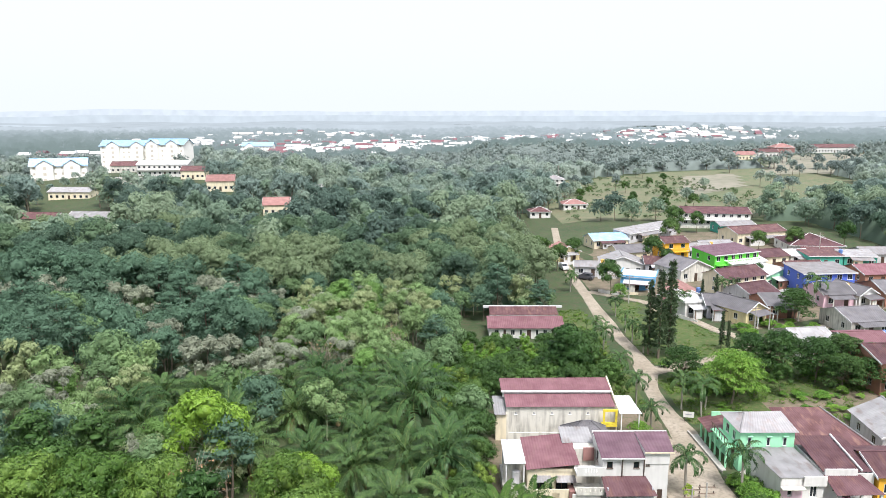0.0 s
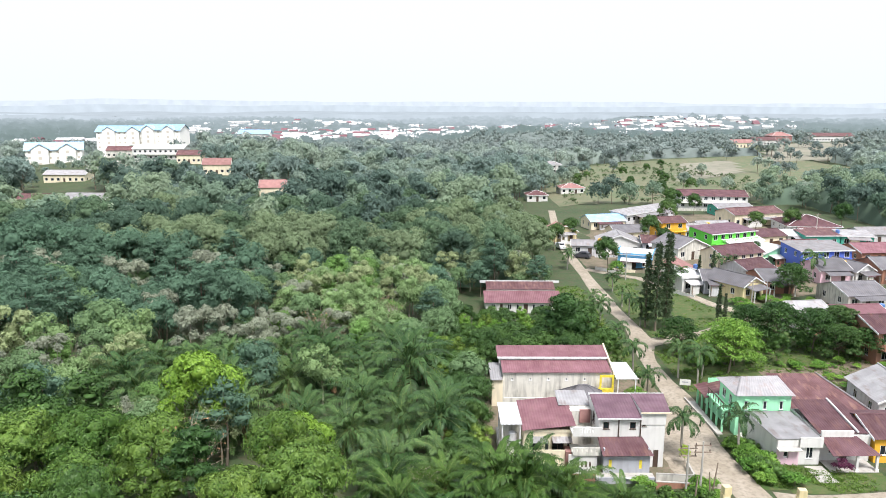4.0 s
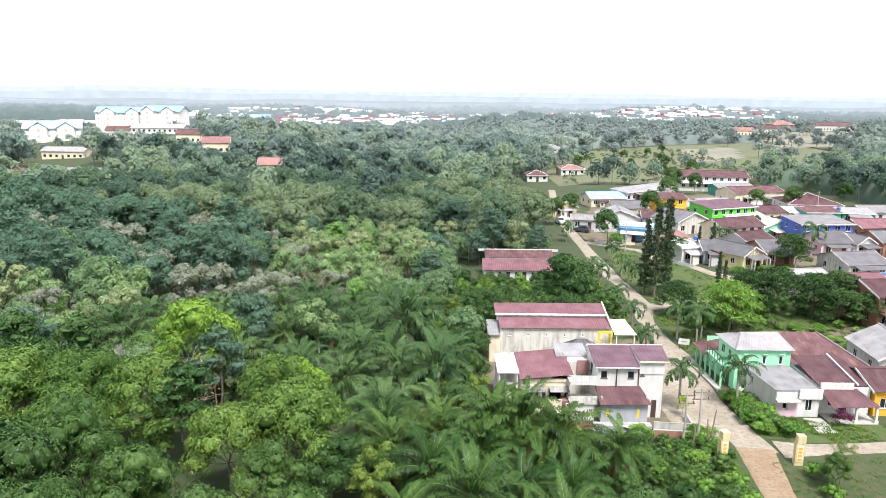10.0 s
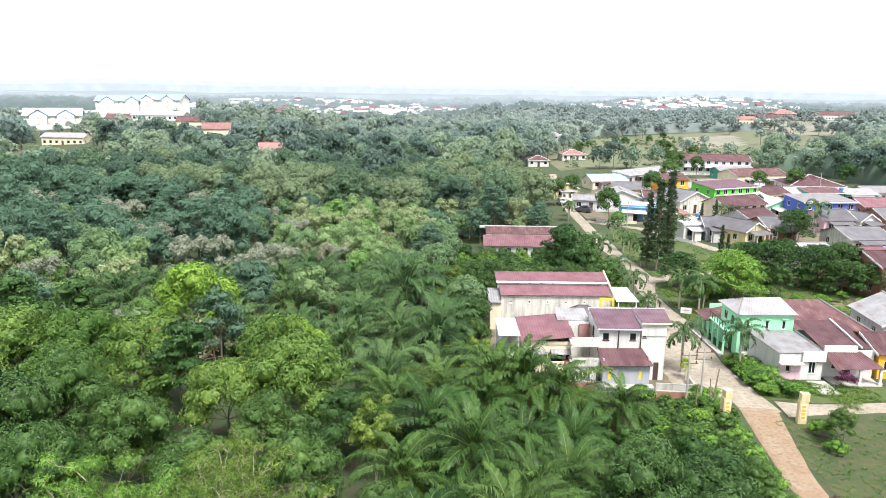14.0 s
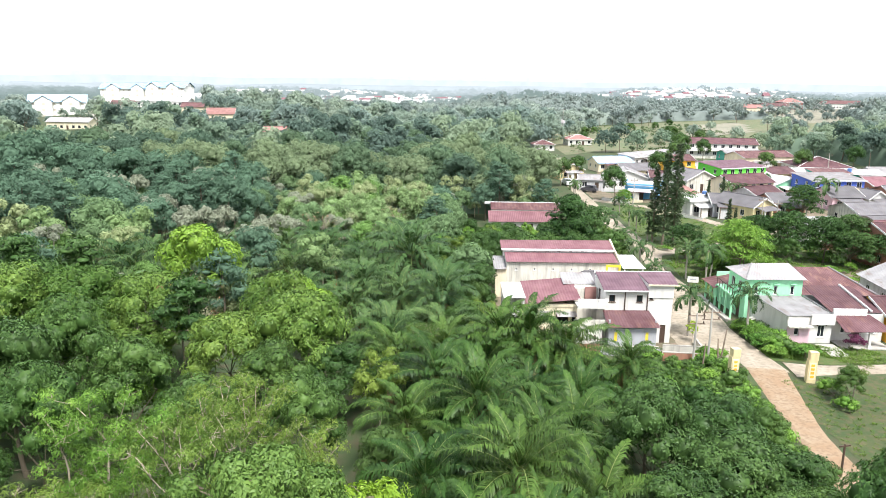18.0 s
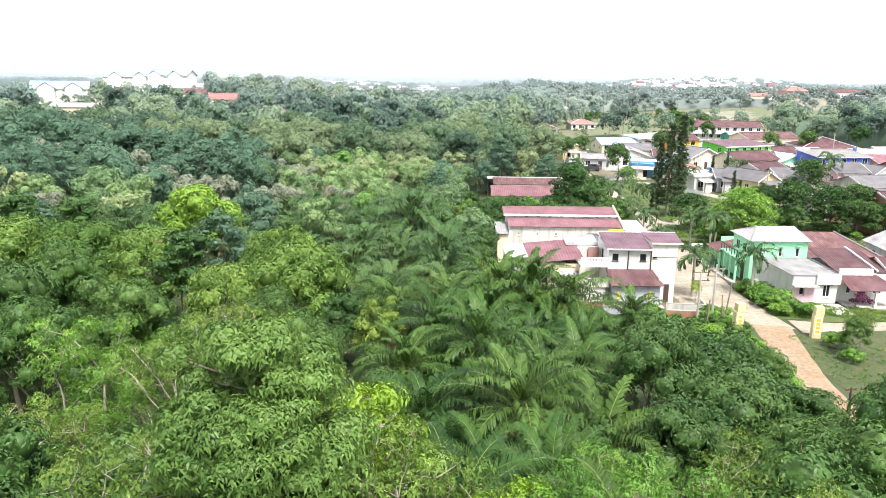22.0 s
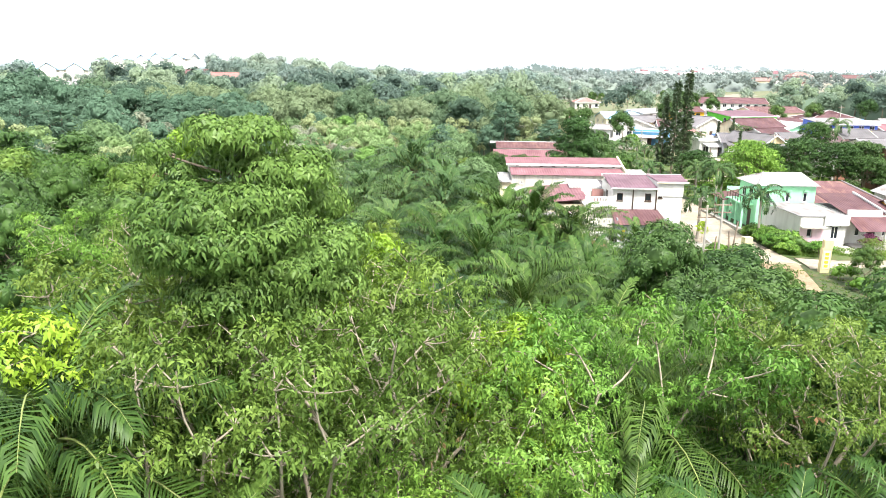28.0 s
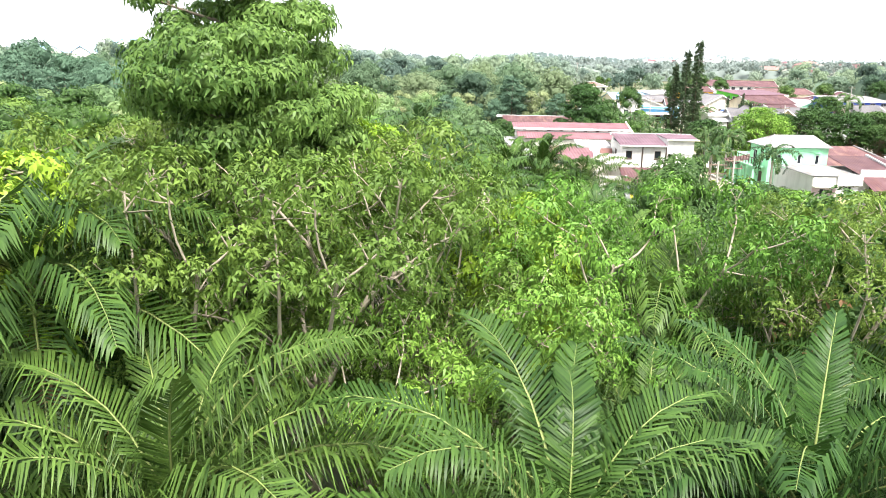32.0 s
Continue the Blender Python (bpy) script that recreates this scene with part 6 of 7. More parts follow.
# far towns: many small roofs between the trees
def town(spots_, wall_mat, roof_mat, label):
    b = Build()
    r = np.random.default_rng(len(spots_))
    for x, y, w, d, h in spots_:
        z = zland(x, y)
        b.box(x, x + w, y, y + d, z - 1, z + h)
        b.add([(x - 0.6, y - 0.6, z + h), (x + w + 0.6, y - 0.6, z + h), (x + w + 0.6, y + d + 0.6, z + h), (x - 0.6, y + d + 0.6, z + h), (x - 0.6, y + d / 2, z + h + 2), (x + w + 0.6, y + d / 2, z + h + 2)], [(0, 1, 5, 4), (2, 3, 4, 5), (0, 4, 3), (1, 2, 5), (3, 2, 1, 0)])
    me = b.mesh("town")
    me.materials.append(wall_mat)
    me.materials.append(roof_mat)
    idx = np.zeros(len(me.polygons), int).reshape(-1, 11)
    idx[:, 6:] = 1
    me.polygons.foreach_set("material_index", idx.ravel().astype(np.int32))
    tagged(new("distant_town", me), label, "town", kind="stuff")


spots_w, spots_r = [], []
for cx, cy, sx, sy, n in TOWNS:
    for _ in range(n):
        s = (cx + rng.normal() * sx * 0.5, cy + rng.normal() * sy * 0.5, rng.uniform(6, 13), rng.uniform(7, 10), rng.uniform(3.5, 6))
        (spots_w if rng.uniform() < 0.75 else spots_r).append(s)
town(spots_w, M_white, M_whiteroof, "distant town of white walls and pale roofs")
town(spots_r, M_white, M_rose, "distant town of white walls and red roofs")

# ridges on the horizon that glow, haze put into their colours
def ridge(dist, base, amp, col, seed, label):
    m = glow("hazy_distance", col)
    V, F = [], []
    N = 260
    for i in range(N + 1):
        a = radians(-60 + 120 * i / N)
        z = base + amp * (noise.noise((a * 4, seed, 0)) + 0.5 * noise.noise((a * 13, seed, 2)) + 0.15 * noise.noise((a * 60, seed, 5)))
        x, y = math.sin(a) * dist, math.cos(a) * dist
        V += [(x, y, -30), (x, y, z), (x * 1.05, y * 1.05, -30)]
    for i in range(N):
        F += [(3 * i, 3 * i + 1, 3 * i + 4, 3 * i + 3), (3 * i + 1, 3 * i + 2, 3 * i + 5, 3 * i + 4)]
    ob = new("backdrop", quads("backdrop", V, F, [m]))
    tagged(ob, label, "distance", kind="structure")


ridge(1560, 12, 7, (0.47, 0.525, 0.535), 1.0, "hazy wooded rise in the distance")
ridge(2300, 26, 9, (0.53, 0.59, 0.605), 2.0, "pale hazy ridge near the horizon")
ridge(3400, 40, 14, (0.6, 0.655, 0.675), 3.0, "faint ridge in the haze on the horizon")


# ---- the near houses ----
def rows_of(n, w, width, sill, head):
    return [(w * (i + 0.5) / n, width, sill, head) for i in range(n)]


# white two-storey house on the road, with its annex, terrace, balconies and left wing
wh = thing("house", pose(0, 0, 0), "white two-storey house with purple and maroon sheet roofs", "house", "village houses")
shell(wh, 6.9, 5.6, 5.7, M_white, [(0.7, 0.62, 4.4, 5.15), (3.5, 0.62, 4.4, 5.15), (6.1, 0.55, 0.0, 2.0), (4.7, 0.4, 4.7, 5.5)], [(1.0, 0.7, 1.2, 2.3), (1.0, 0.6, 3.9, 5.1), (3.2, 0.9, 3.9, 5.0), (3.2, 0.9, 1.2, 2.3)], [(2.5, 0.9, 3.9, 5.0)], x0=16.9, y0=71.7, frame_mat=M_darkwood)
part("stair_tower", Build().box(21.25, 23.84, 71.62, 76.9, 4.9, 6.3), M_white, wh)
part("roof_slope", Build().sheet((16.6, 71.3, 5.74), (21.22, 71.3, 5.74), (21.22, 76.4, 6.36), (16.7, 76.4, 6.36), 0.3), M_purple, wh, "purple ribbed sheet roof")
part("roof_slope", Build().sheet((21.24, 71.4, 6.36), (24.2, 71.4, 6.36), (24.9, 76.4, 6.4), (21.24, 76.4, 6.4), 0.3), M_purple, wh)
part("eave_board", Build().box(16.6, 21.2, 71.24, 71.28, 5.62, 5.76), M_frame, wh)
part("eave_board", Build().box(21.1, 24.25, 71.34, 71.38, 6.24, 6.4), M_cream, wh)
part("ridge_board", Build().box(16.6, 24.9, 76.45, 76.55, 6.2, 6.45), M_frame, wh)
part("rear_block", Build().box(17.0, 23.7, 76.6, 77.25, 5.0, 6.1), M_white, wh)
part("downpipe", Build().tube([(18.9, 71.62, 2.5), (18.9, 71.62, 5.6)], [0.06, 0.06]), M_darkwood, wh)
part("downpipe", Build().tube([(21.2, 71.62, 3.2), (21.2, 71.62, 5.6)], [0.06, 0.06]), M_darkwood, wh)
part("annex_wall", Build().wall(17.1, 70.0, 21.9, 70.0, 0.3, 2.45, 0.15, [(0.55, 0.85, 0.75, 1.75), (3.7, 4.0, 0.75, 1.75)]).wall(21.9, 70.15, 21.9, 71.69, 0.3, 2.9, 0.15).wall(17.1, 71.69, 17.1, 70.15, 0.3, 2.9, 0.15), M_greywall, wh, "grey-plastered annex wall")
for x in (17.8, 20.95):
    part("shutter", Build().box(x - 0.15, x + 0.15, 70.02, 70.1, 0.76, 1.74), M_yframe, wh, "yellow window shutter")
part("annex_roof", Build().sheet((16.9, 69.55, 2.35), (22.2, 69.55, 2.4), (21.4, 71.68, 3.55), (16.7, 71.68, 3.5), 0.3), M_maroon, wh, "maroon ribbed lean-to roof")
part("terrace", Build().box(16.0, 22.2, 68.9, 70.0, 0.12, 0.3), M_concrete, wh)
part("terrace_wall", Build().box(16.0, 22.1, 68.75, 68.9, -1.6, 0.42), M_greywall, wh, "grey retaining wall")
part("pipe", Build().tube([(19.0, 68.66, 0.45), (24.3, 68.4, -0.55)], [0.09, 0.09]), M_frame, wh, "white pipe along the wall")
part("balcony", Build().box(14.0, 16.9, 70.9, 73.0, 3.9, 4.05), M_white, wh)
part("balcony_rail", Build().wall(14.0, 70.9, 16.9, 70.9, 4.06, 4.9, 0.1, [(0.9 + i * 0.28, 1.0 + i * 0.28, 4.35, 4.75) for i in range(5)]), M_white, wh)
part("balcony", Build().box(14.0, 16.9, 70.6, 73.0, 1.9, 2.05), M_oldwhite, wh)
part("balcony_rail", Build().wall(14.0, 70.6, 16.9, 70.6, 2.06, 2.8, 0.1, [(0.4 + i * 0.5, 0.52 + i * 0.5, 2.3, 2.6) for i in range(5)]), M_oldwhite, wh)
part("porch_wall", Build().box(13.6, 16.6, 70.8, 70.95, -1.6, 1.88), M_white, wh)
for i in range(5):
    part("vent", Build().box(14.1 + i * 0.42, 14.28 + i * 0.42, 70.79, 70.797, 0.5, 1.1), M_darkwood, wh, "dark vent slot")
shell(wh, 5.2, 6.0, 3.7, M_cream, [(1.3, 1.2, 1.1, 2.6), (3.7, 1.3, 1.1, 2.6), (2.5, 0.4, 1.2, 2.4), (4.9, 0.4, 1.2, 2.4)], x0=9.1, y0=73.0, frame_mat=M_darkwood)
part("wing_roof", Build().sheet((8.9, 72.6, 3.75), (14.6, 72.6, 4.35), (14.6, 79.2, 4.95), (8.9, 79.2, 4.4), 0.3), M_rose, wh, "faded rose-red sheet roof with patches")
part("wing_parapet", Build().box(9.1, 14.3, 72.9, 72.997, 3.4, 3.72), M_cream, wh)
part("awning", Build().sheet((9.6, 71.9, 2.65), (11.6, 71.9, 2.65), (11.6, 72.98, 2.9), (9.6, 72.98, 2.9), 0.3), M_oldzinc, wh)
part("awning", Build().sheet((12.1, 71.9, 2.65), (14.2, 71.9, 2.65), (14.2, 72.98, 2.9), (12.1, 72.98, 2.9), 0.3), M_oldzinc, wh)
part("front_block", Build().wall(8.8, 71.8, 13.4, 71.8, -1.6, 1.9, 0.15, [(1.0, 1.8, 0.2, 1.5), (2.8, 3.6, 0.2, 1.5)]), M_cream, wh)
part("front_block", Build().box(13.42, 14.4, 71.5, 72.9, -1.6, 1.85), M_redtile, wh, "orange-painted block")
part("carport_roof", Build().sheet((6.6, 72.8, 4.35), (8.9, 72.8, 4.35), (8.85, 78.4, 4.5), (6.6, 78.4, 4.5), 0.4), M_whiteroof, wh, "white sheet carport roof")
for x, y in ((6.8, 73.0), (8.7, 73.0), (6.8, 78.0)):
    part("post", Build().box(x - 0.06, x + 0.06, y - 0.06, y + 0.06, -1.2, 4.38), M_frame, wh)
part("carport_floor", Build().box(6.5, 9.08, 72.4, 78.5, 1.3, 1.45), M_concrete, wh)
part("carport_rail", Build().box(6.5, 9.05, 72.3, 72.4, 1.0, 1.9), M_oldwhite, wh)
part("carport_wall", Build().box(6.6, 9.0, 74.6, 74.75, 1.46, 4.2), M_oldwhite, wh)
part("carport_base", Build().box(6.55, 9.05, 72.45, 78.4, -1.7, 1.29), M_oldwhite, wh)
part("rear_wall", Build().box(14.5, 16.85, 75.6, 79.6, -0.2, 4.7), M_oldwhite, wh)
part("rear_shed_roof", Build().sheet((13.4, 77.0, 4.75), (17.0, 77.0, 4.75), (16.9, 80.2, 5.25), (13.4, 80.2, 5.25), 0.35), M_oldzinc, wh)
part("brick_door_wall", Build().box(15.5, 16.7, 75.4, 75.58, 3.4, 4.9), M_redtile, wh, "orange-red brick wall")
part("water_tank", Build().tube([(8.0, 74.0, 1.46), (8.0, 74.0, 1.6), (8.0, 74.0, 2.9), (8.0, 74.0, 3.0)], [0.4, 0.45, 0.45, 0.3], 14), M_lightgrey, wh)

# long double-roofed hall behind it
hall = thing("house", pose(0, 0, 0), "long stained concrete hall with a two-tier rose-red roof", "hall", "village houses")
shell(hall, 13.9, 6.0, 4.5, M_oldwhite, [(1.2 + 2.3 * i, 0.3, 3.4, 3.7) for i in range(5)], x0=8.1, y0=88.0)
part("roof_slope", Build().sheet((8.0, 87.7, 4.52), (21.9, 87.7, 4.55), (21.9, 91.0, 5.0), (8.0, 91.0, 4.98), 0.3), M_rose, hall)
part("roof_slope", Build().sheet((7.6, 90.9, 5.4), (22.0, 90.9, 5.5), (22.0, 94.4, 5.95), (7.6, 94.4, 5.85), 0.3), M_rose, hall)
part("clerestory", Build().box(7.8, 21.9, 91.1, 91.25, 4.5, 5.42), M_white, hall)
for i in range(9):
    part("vent", Build().box(8.8 + i * 1.5, 9.2 + i * 1.5, 91.085, 91.097, 5.12, 5.27), M_darkwood, hall)
part("roof_edge", Build().box(7.6, 22.0, 90.8, 90.88, 5.25, 5.5), M_frame, hall)
part("gable_wall", Build().add([(22.02, 87.6, -0.2), (22.2, 87.6, -0.2), (22.2, 94.4, -0.2), (22.02, 94.4, -0.2), (22.02, 87.6, 4.7), (22.2, 87.6, 4.7), (22.2, 94.4, 6.2), (22.02, 94.4, 6.2)], [(3, 2, 1, 0), (4, 5, 6, 7), (0, 1, 5, 4), (1, 2, 6, 5), (2, 3, 7, 6), (3, 0, 4, 7)]), M_cream, hall)
part("porch_room", Build().wall(20.2, 86.9, 22.0, 86.9, 2.4, 4.5, 0.12, [(0.25, 1.55, 2.7, 4.2)]).box(20.2, 22.0, 86.9, 87.98, 2.2, 2.39), M_yframe, hall, "yellow-framed veranda room")
part("canopy", Build().sheet((22.1, 86.2, 4.25), (24.9, 86.2, 4.25), (24.3, 90.3, 5.0), (22.2, 90.3, 5.0), 0.5), M_whiteroof, hall, "white sheet canopy")
for x, y in ((22.4, 86.4), (24.6, 86.4)):
    part("post", Build().box(x - 0.06, x + 0.06, y - 0.06, y + 0.06, -0.1, 4.24), M_frame, hall)
part("low_wall", Build().box(8.1, 19.5, 85.4, 85.6, -0.2, 2.1), M_oldwhite, hall)
part("side_room", Build().box(6.7, 8.08, 87.6, 92.0, -1.6, 3.6), M_cream, hall)
part("side_roof", Build().sheet((6.5, 87.3, 3.65), (8.05, 87.3, 3.65), (8.05, 92.2, 4.2), (6.5, 92.2, 4.2), 0.3), M_oldzinc, hall)

hut = thing("house", pose(14.9, 81.3, 0), "low hut with a dark hipped roof", "house", "village houses")
shell(hut, 5.0, 4.0, 2.9, M_oldwhite, [(2.5, 0.9, 0.0, 2.0)])
roof(hut, "hip", 5.0, 4.0, 2.95, 1.7, M_dark, M_oldwhite, 0.3, trim=M_dark)

# red-roofed long house by the trees
rh = thing("house", pose(8.9, 135.2, -1.7), "long whitewashed house with a faded rose-red double roof", "house", "village houses")
shell(rh, 14.0, 7.5, 2.3, M_white, [(1.4 + i * 1.55, 0.5 if i % 2 else 0.8, 0.0 if i % 3 == 1 else 0.8, 1.9) for i in range(8)])
part("roof_slope", Build().sheet((-0.4, -0.5, 2.3), (14.4, -0.5, 2.3), (14.4, 3.2, 3.75), (-0.4, 3.2, 3.75), 0.35), M_rose, rh)
part("roof_slope", Build().sheet((0.2, 3.1, 4.0), (13.6, 3.1, 4.0), (13.6, 6.0, 4.9), (0.2, 6.0, 4.9), 0.6), M_rust, rh)
part("roof_edge", Build().box(-0.9, 14.8, 6.02, 6.4, 4.6, 5.0), M_whiteroof, rh)
part("skylight_wall", Build().box(0.2, 13.6, 3.22, 3.35, 2.3, 3.95), M_white, rh)

# mint-green house
gh = thing("house", pose(0, 0, 0), "mint-green two-storey house with a pale zinc hipped roof", "house", "village houses")
shell(gh, 6.3, 5.2, 5.0, M_mint, [(1.1, 0.42, 3.2, 4.2), (3.3, 0.42, 3.2, 4.2), (5.2, 0.42, 3.2, 4.2)], [], [(1.2, 1.0, 3.2, 4.3), (3.2, 1.0, 0.0, 2.1), (3.2, 0.9, 3.2, 4.3)], x0=34.5, y0=79.5)
part("roof_slope", Build().sheet((34.2, 79.1, 4.98), (41.1, 79.1, 5.0), (40.6, 83.0, 6.0), (36.1, 82.6, 6.0), 0.35), M_zinc, gh)
part("roof_slope", Build().sheet((34.1, 85.2, 4.95), (34.2, 79.1, 4.98), (36.1, 82.6, 6.0), (36.1, 82.7, 6.0), 0.35), M_zinc, gh)
part("roof_slope", Build().sheet((41.1, 85.2, 4.95), (34.1, 85.2, 4.95), (36.1, 82.7, 6.0), (40.6, 83.0, 6.0), 0.35), M_zinc, gh)
part("roof_slope", Build().sheet((41.1, 79.1, 5.0), (41.1, 85.2, 4.95), (40.6, 83.02, 6.0), (40.6, 83.0, 6.0), 0.35), M_zinc, gh)
part("hip_ridge", Build().tube([(34.2, 79.1, 5.03), (36.1, 82.6, 6.06)], [0.07, 0.07]), M_oldzinc, gh)
for x in (35.6, 37.8, 39.7):
    part("window_hood", Build().box(x - 0.3, x + 0.3, 79.2, 79.49, 4.4, 4.46), M_mint, gh)
for x in (37.8, 39.7):
    part("window_hood", Build().box(x - 0.3, x + 0.3, 79.25, 79.49, 1.9, 1.96), M_teal, gh)
part("balcony", Build().box(33.3, 34.48, 80.2, 85.4, 2.6, 2.75), M_mint, gh)
for i in range(7):
    part("baluster", Build().box(33.3, 33.36, 80.3 + i * 0.8, 80.36 + i * 0.8, 2.76, 3.55), M_darkwood, gh)
part("hand_rail", Build().box(33.28, 33.38, 80.2, 85.4, 3.56, 3.64), M_darkwood, gh)
for i, y in enumerate((80.3, 82.0, 83.7, 85.3, 87.0, 88.6)):
    part("post", Build().box(33.25, 33.45, y, y + 0.2, -0.1, 2.59 if i < 4 else 2.3), M_mint, gh)
part("shop_wall", Build().wall(34.4, 89.0, 34.4, 85.0, -0.2, 2.6, 0.15, [(0.5, 1.5, 0.0, 2.0), (2.3, 3.3, 0.8, 2.0)]).wall(34.55, 89.0, 38.4, 89.0, -0.2, 2.6, 0.15), M_mint, gh)
part("shop_roof", Build().sheet((32.9, 89.3, 2.35), (32.9, 84.9, 2.35), (36.2, 84.9, 3.1), (36.2, 89.3, 3.1), 0.7), M_rust, gh, "striped rusty awning roof")
part("back_parapet", Build().box(34.6, 38.5, 88.8, 88.95, 2.65, 3.4), M_mint, gh)
part("step", Build().box(32.4, 33.2, 79.6, 89.2, -0.2, 0.12), M_concrete, gh)
part("ramp", Build().add([(32.6, 76.4, 0.05), (35.6, 78.3, 0.75), (35.3, 78.9, 0.75), (32.3, 77.0, 0.05), (32.6, 76.4, 0.13), (35.6, 78.3, 0.83), (35.3, 78.9, 0.83), (32.3, 77.0, 0.13)], [(3, 2, 1, 0), (4, 5, 6, 7), (0, 1, 5, 4), (1, 2, 6, 5), (2, 3, 7, 6), (3, 0, 4, 7)]), M_oldwhite, gh)

# the low white row before it
wr = thing("house", pose(0, 0, 0), "low white house with a pink porch and grey flat roof", "house", "village houses")
shell(wr, 4.6, 6.6, 2.9, M_white, [(0.95, 0.5, 0.9, 1.9), (3.5, 0.75, 0.7, 2.0)], [], [(2, 0.6, 1.5, 2.0)], x0=36.2, y0=72.4)
part("pink_front", Build().wall(36.1, 72.2, 38.45, 72.2, -0.3, 1.9, 0.12, [(0.75, 1.25, 0.8, 1.7)]), M_pink, wr)
part("canopy", Build().box(36.0, 38.5, 71.5, 72.19, 1.92, 2.05), M_oldwhite, wr)
part("side_wall", Build().wall(35.2, 79.4, 36.15, 72.5, -0.4, 3.0, 0.15), M_white, wr, "long stained side wall")
part("roof_slab", Build().sheet((36.0, 72.3, 3.0), (40.9, 72.3, 3.0), (40.6, 79.2, 3.15), (35.3, 79.2, 3.15), 0.9, 0.015), M_oldzinc, wr, "grey-blue flat sheet roof")
part("parapet", Build().box(38.5, 40.95, 72.1, 72.28, 2.1, 3.2), M_white, wr)
part("arch_hood", Build().tube([(39.2, 72.32, 1.95), (39.4, 72.3, 2.2), (39.7, 72.3, 2.28), (40.0, 72.3, 2.2), (40.2, 72.32, 1.95)], [0.06] * 5, 6), M_darkwood, wr)
part("drive", Build().box(39.0, 40.9, 68.4, 71.9, -0.2, 0.1), M_concrete, wr)

ph = thing("house", pose(0, 0, 0), "low white house with a maroon porch roof on white posts", "house", "village houses")
shell(ph, 5.4, 7.0, 3.0, M_white, [(1.2, 0.5, 0.9, 1.9), (2.6, 0.9, 0.0, 2.0), (4.2, 0.9, 0.9, 1.9)], x0=41.2, y0=73.2)
part("porch_roof", Build().sheet((41.3, 70.6, 1.85), (46.4, 70.6, 1.95), (45.0, 73.1, 2.95), (41.0, 73.1, 2.95), 0.3), M_maroon, ph, "maroon ribbed porch roof")
part("parapet", Build().box(41.1, 44.6, 72.95, 73.15, 2.6, 3.6), M_white, ph)
part("roof_slope", Build().sheet((41.1, 73.4, 3.1), (46.8, 73.4, 3.1), (46.8, 80.3, 4.1), (41.1, 80.3, 4.1), 0.3), M_maroon, ph)
part("roof_edge", Build().tube([(45.3, 73.4, 3.25), (45.3, 80.3, 4.25)], [0.13, 0.13], 4), M_whiteroof, ph)
for x in (44.0, 46.1):
    part("post", Build().box(x - 0.13, x + 0.13, 70.75, 71.0, -0.1, 1.88).box(x - 0.2, x + 0.2, 70.68, 71.07, -0.1, 0.35), M_white, ph)
part("porch_floor", Build().box(41.3, 46.3, 70.6, 73.18, -0.2, 0.1), M_concrete, ph)

yh = thing("house", pose(0, 0, 0), "low yellow house with a maroon roof", "house", "village houses")
shell(yh, 7.0, 7.0, 3.0, M_yellow, [(1.2, 1.2, 0.9, 2.0), (3.4, 0.9, 0.0, 2.0), (5.6, 1.2, 0.9, 2.0)], x0=46.9, y0=72.8)
roof(yh, "gable", 7.0, 7.0, 3.0, 1.1, M_maroon, M_yellow, 0.4, x0=46.9, y0=72.8)
part("yard_wall", Build().box(46.8, 54, 69.6, 69.75, -0.3, 0.9), M_yellow, yh)

bh = thing("house", pose(0, 0, 0), "brick house with a wide rust-patched maroon roof", "house", "village houses")
shell(bh, 9.0, 7.0, 2.2, M_brick, [(1.5, 0.9, 0.9, 1.8), (4.5, 0.9, 0.0, 1.9), (7.0, 0.9, 0.9, 1.8)], x0=42.0, y0=81.6)
part("roof_slope", Build().sheet((41.6, 80.9, 2.25), (51.4, 80.9, 2.2), (48.0, 88.2, 4.3), (41.6, 88.2, 4.3), 0.4), M_rust, bh, "maroon roof sheets with rusty patches")
part("roof_edge", Build().tube([(51.4, 80.9, 2.3), (48.0, 88.2, 4.4)], [0.1, 0.1]), M_zinc, bh)

kh = house("grey gabled house with a streaky zinc roof", 53.0, 82.5, -4, 7.5, 8, 3.0, "end", 1.8, M_lightgrey, M_oldzinc, 1, group="village houses")
house("low house with a maroon sheet roof", 59.8, 82.5, 0, 8, 8, 3.0, "gable", 1.6, M_brick, M_maroon, 1, group="village houses")
house("house with a rusty roof by the plot", 55.5, 74.0, 2, 8, 7, 3.0, "gable", 1.4, M_cream, M_rust, 1, group="village houses")
house("house with rusty zinc roof", 68.0, 84.0, 0, 8, 8, 3.0, "gable", 1.6, M_oldwhite, M_oldzinc, 1, group="village houses")


# ---- street things ----
def gate_pillar(x, y, yaw):
    g = thing("gate_pillar", pose(x, y, zland(x, y), 0, 0, yaw), "pale yellow gate pillar with raised lettering bars", "gate pillar", "gate pillars")
    part("shaft", Build().box(-0.38, 0.38, -0.3, 0.3, -0.3, 2.2), M_paleyellow, g)
    part("cap_block", Build().box(-0.3, 0.42, -0.32, 0.32, 2.2, 2.95), M_paleyellow, g)
    part("panel", Build().box(-0.27, 0.27, -0.34, -0.302, 0.4, 2.0), M_cream, g)
    for i in range(4):
        part("letter_bar", Build().box(-0.16, 0.16, -0.36, -0.342, 0.55 + i * 0.36, 0.78 + i * 0.36), M_yellow, g)
    return g


gate_pillar(26.9, 62.6, 8)
gate_pillar(33.7, 62.0, -6)


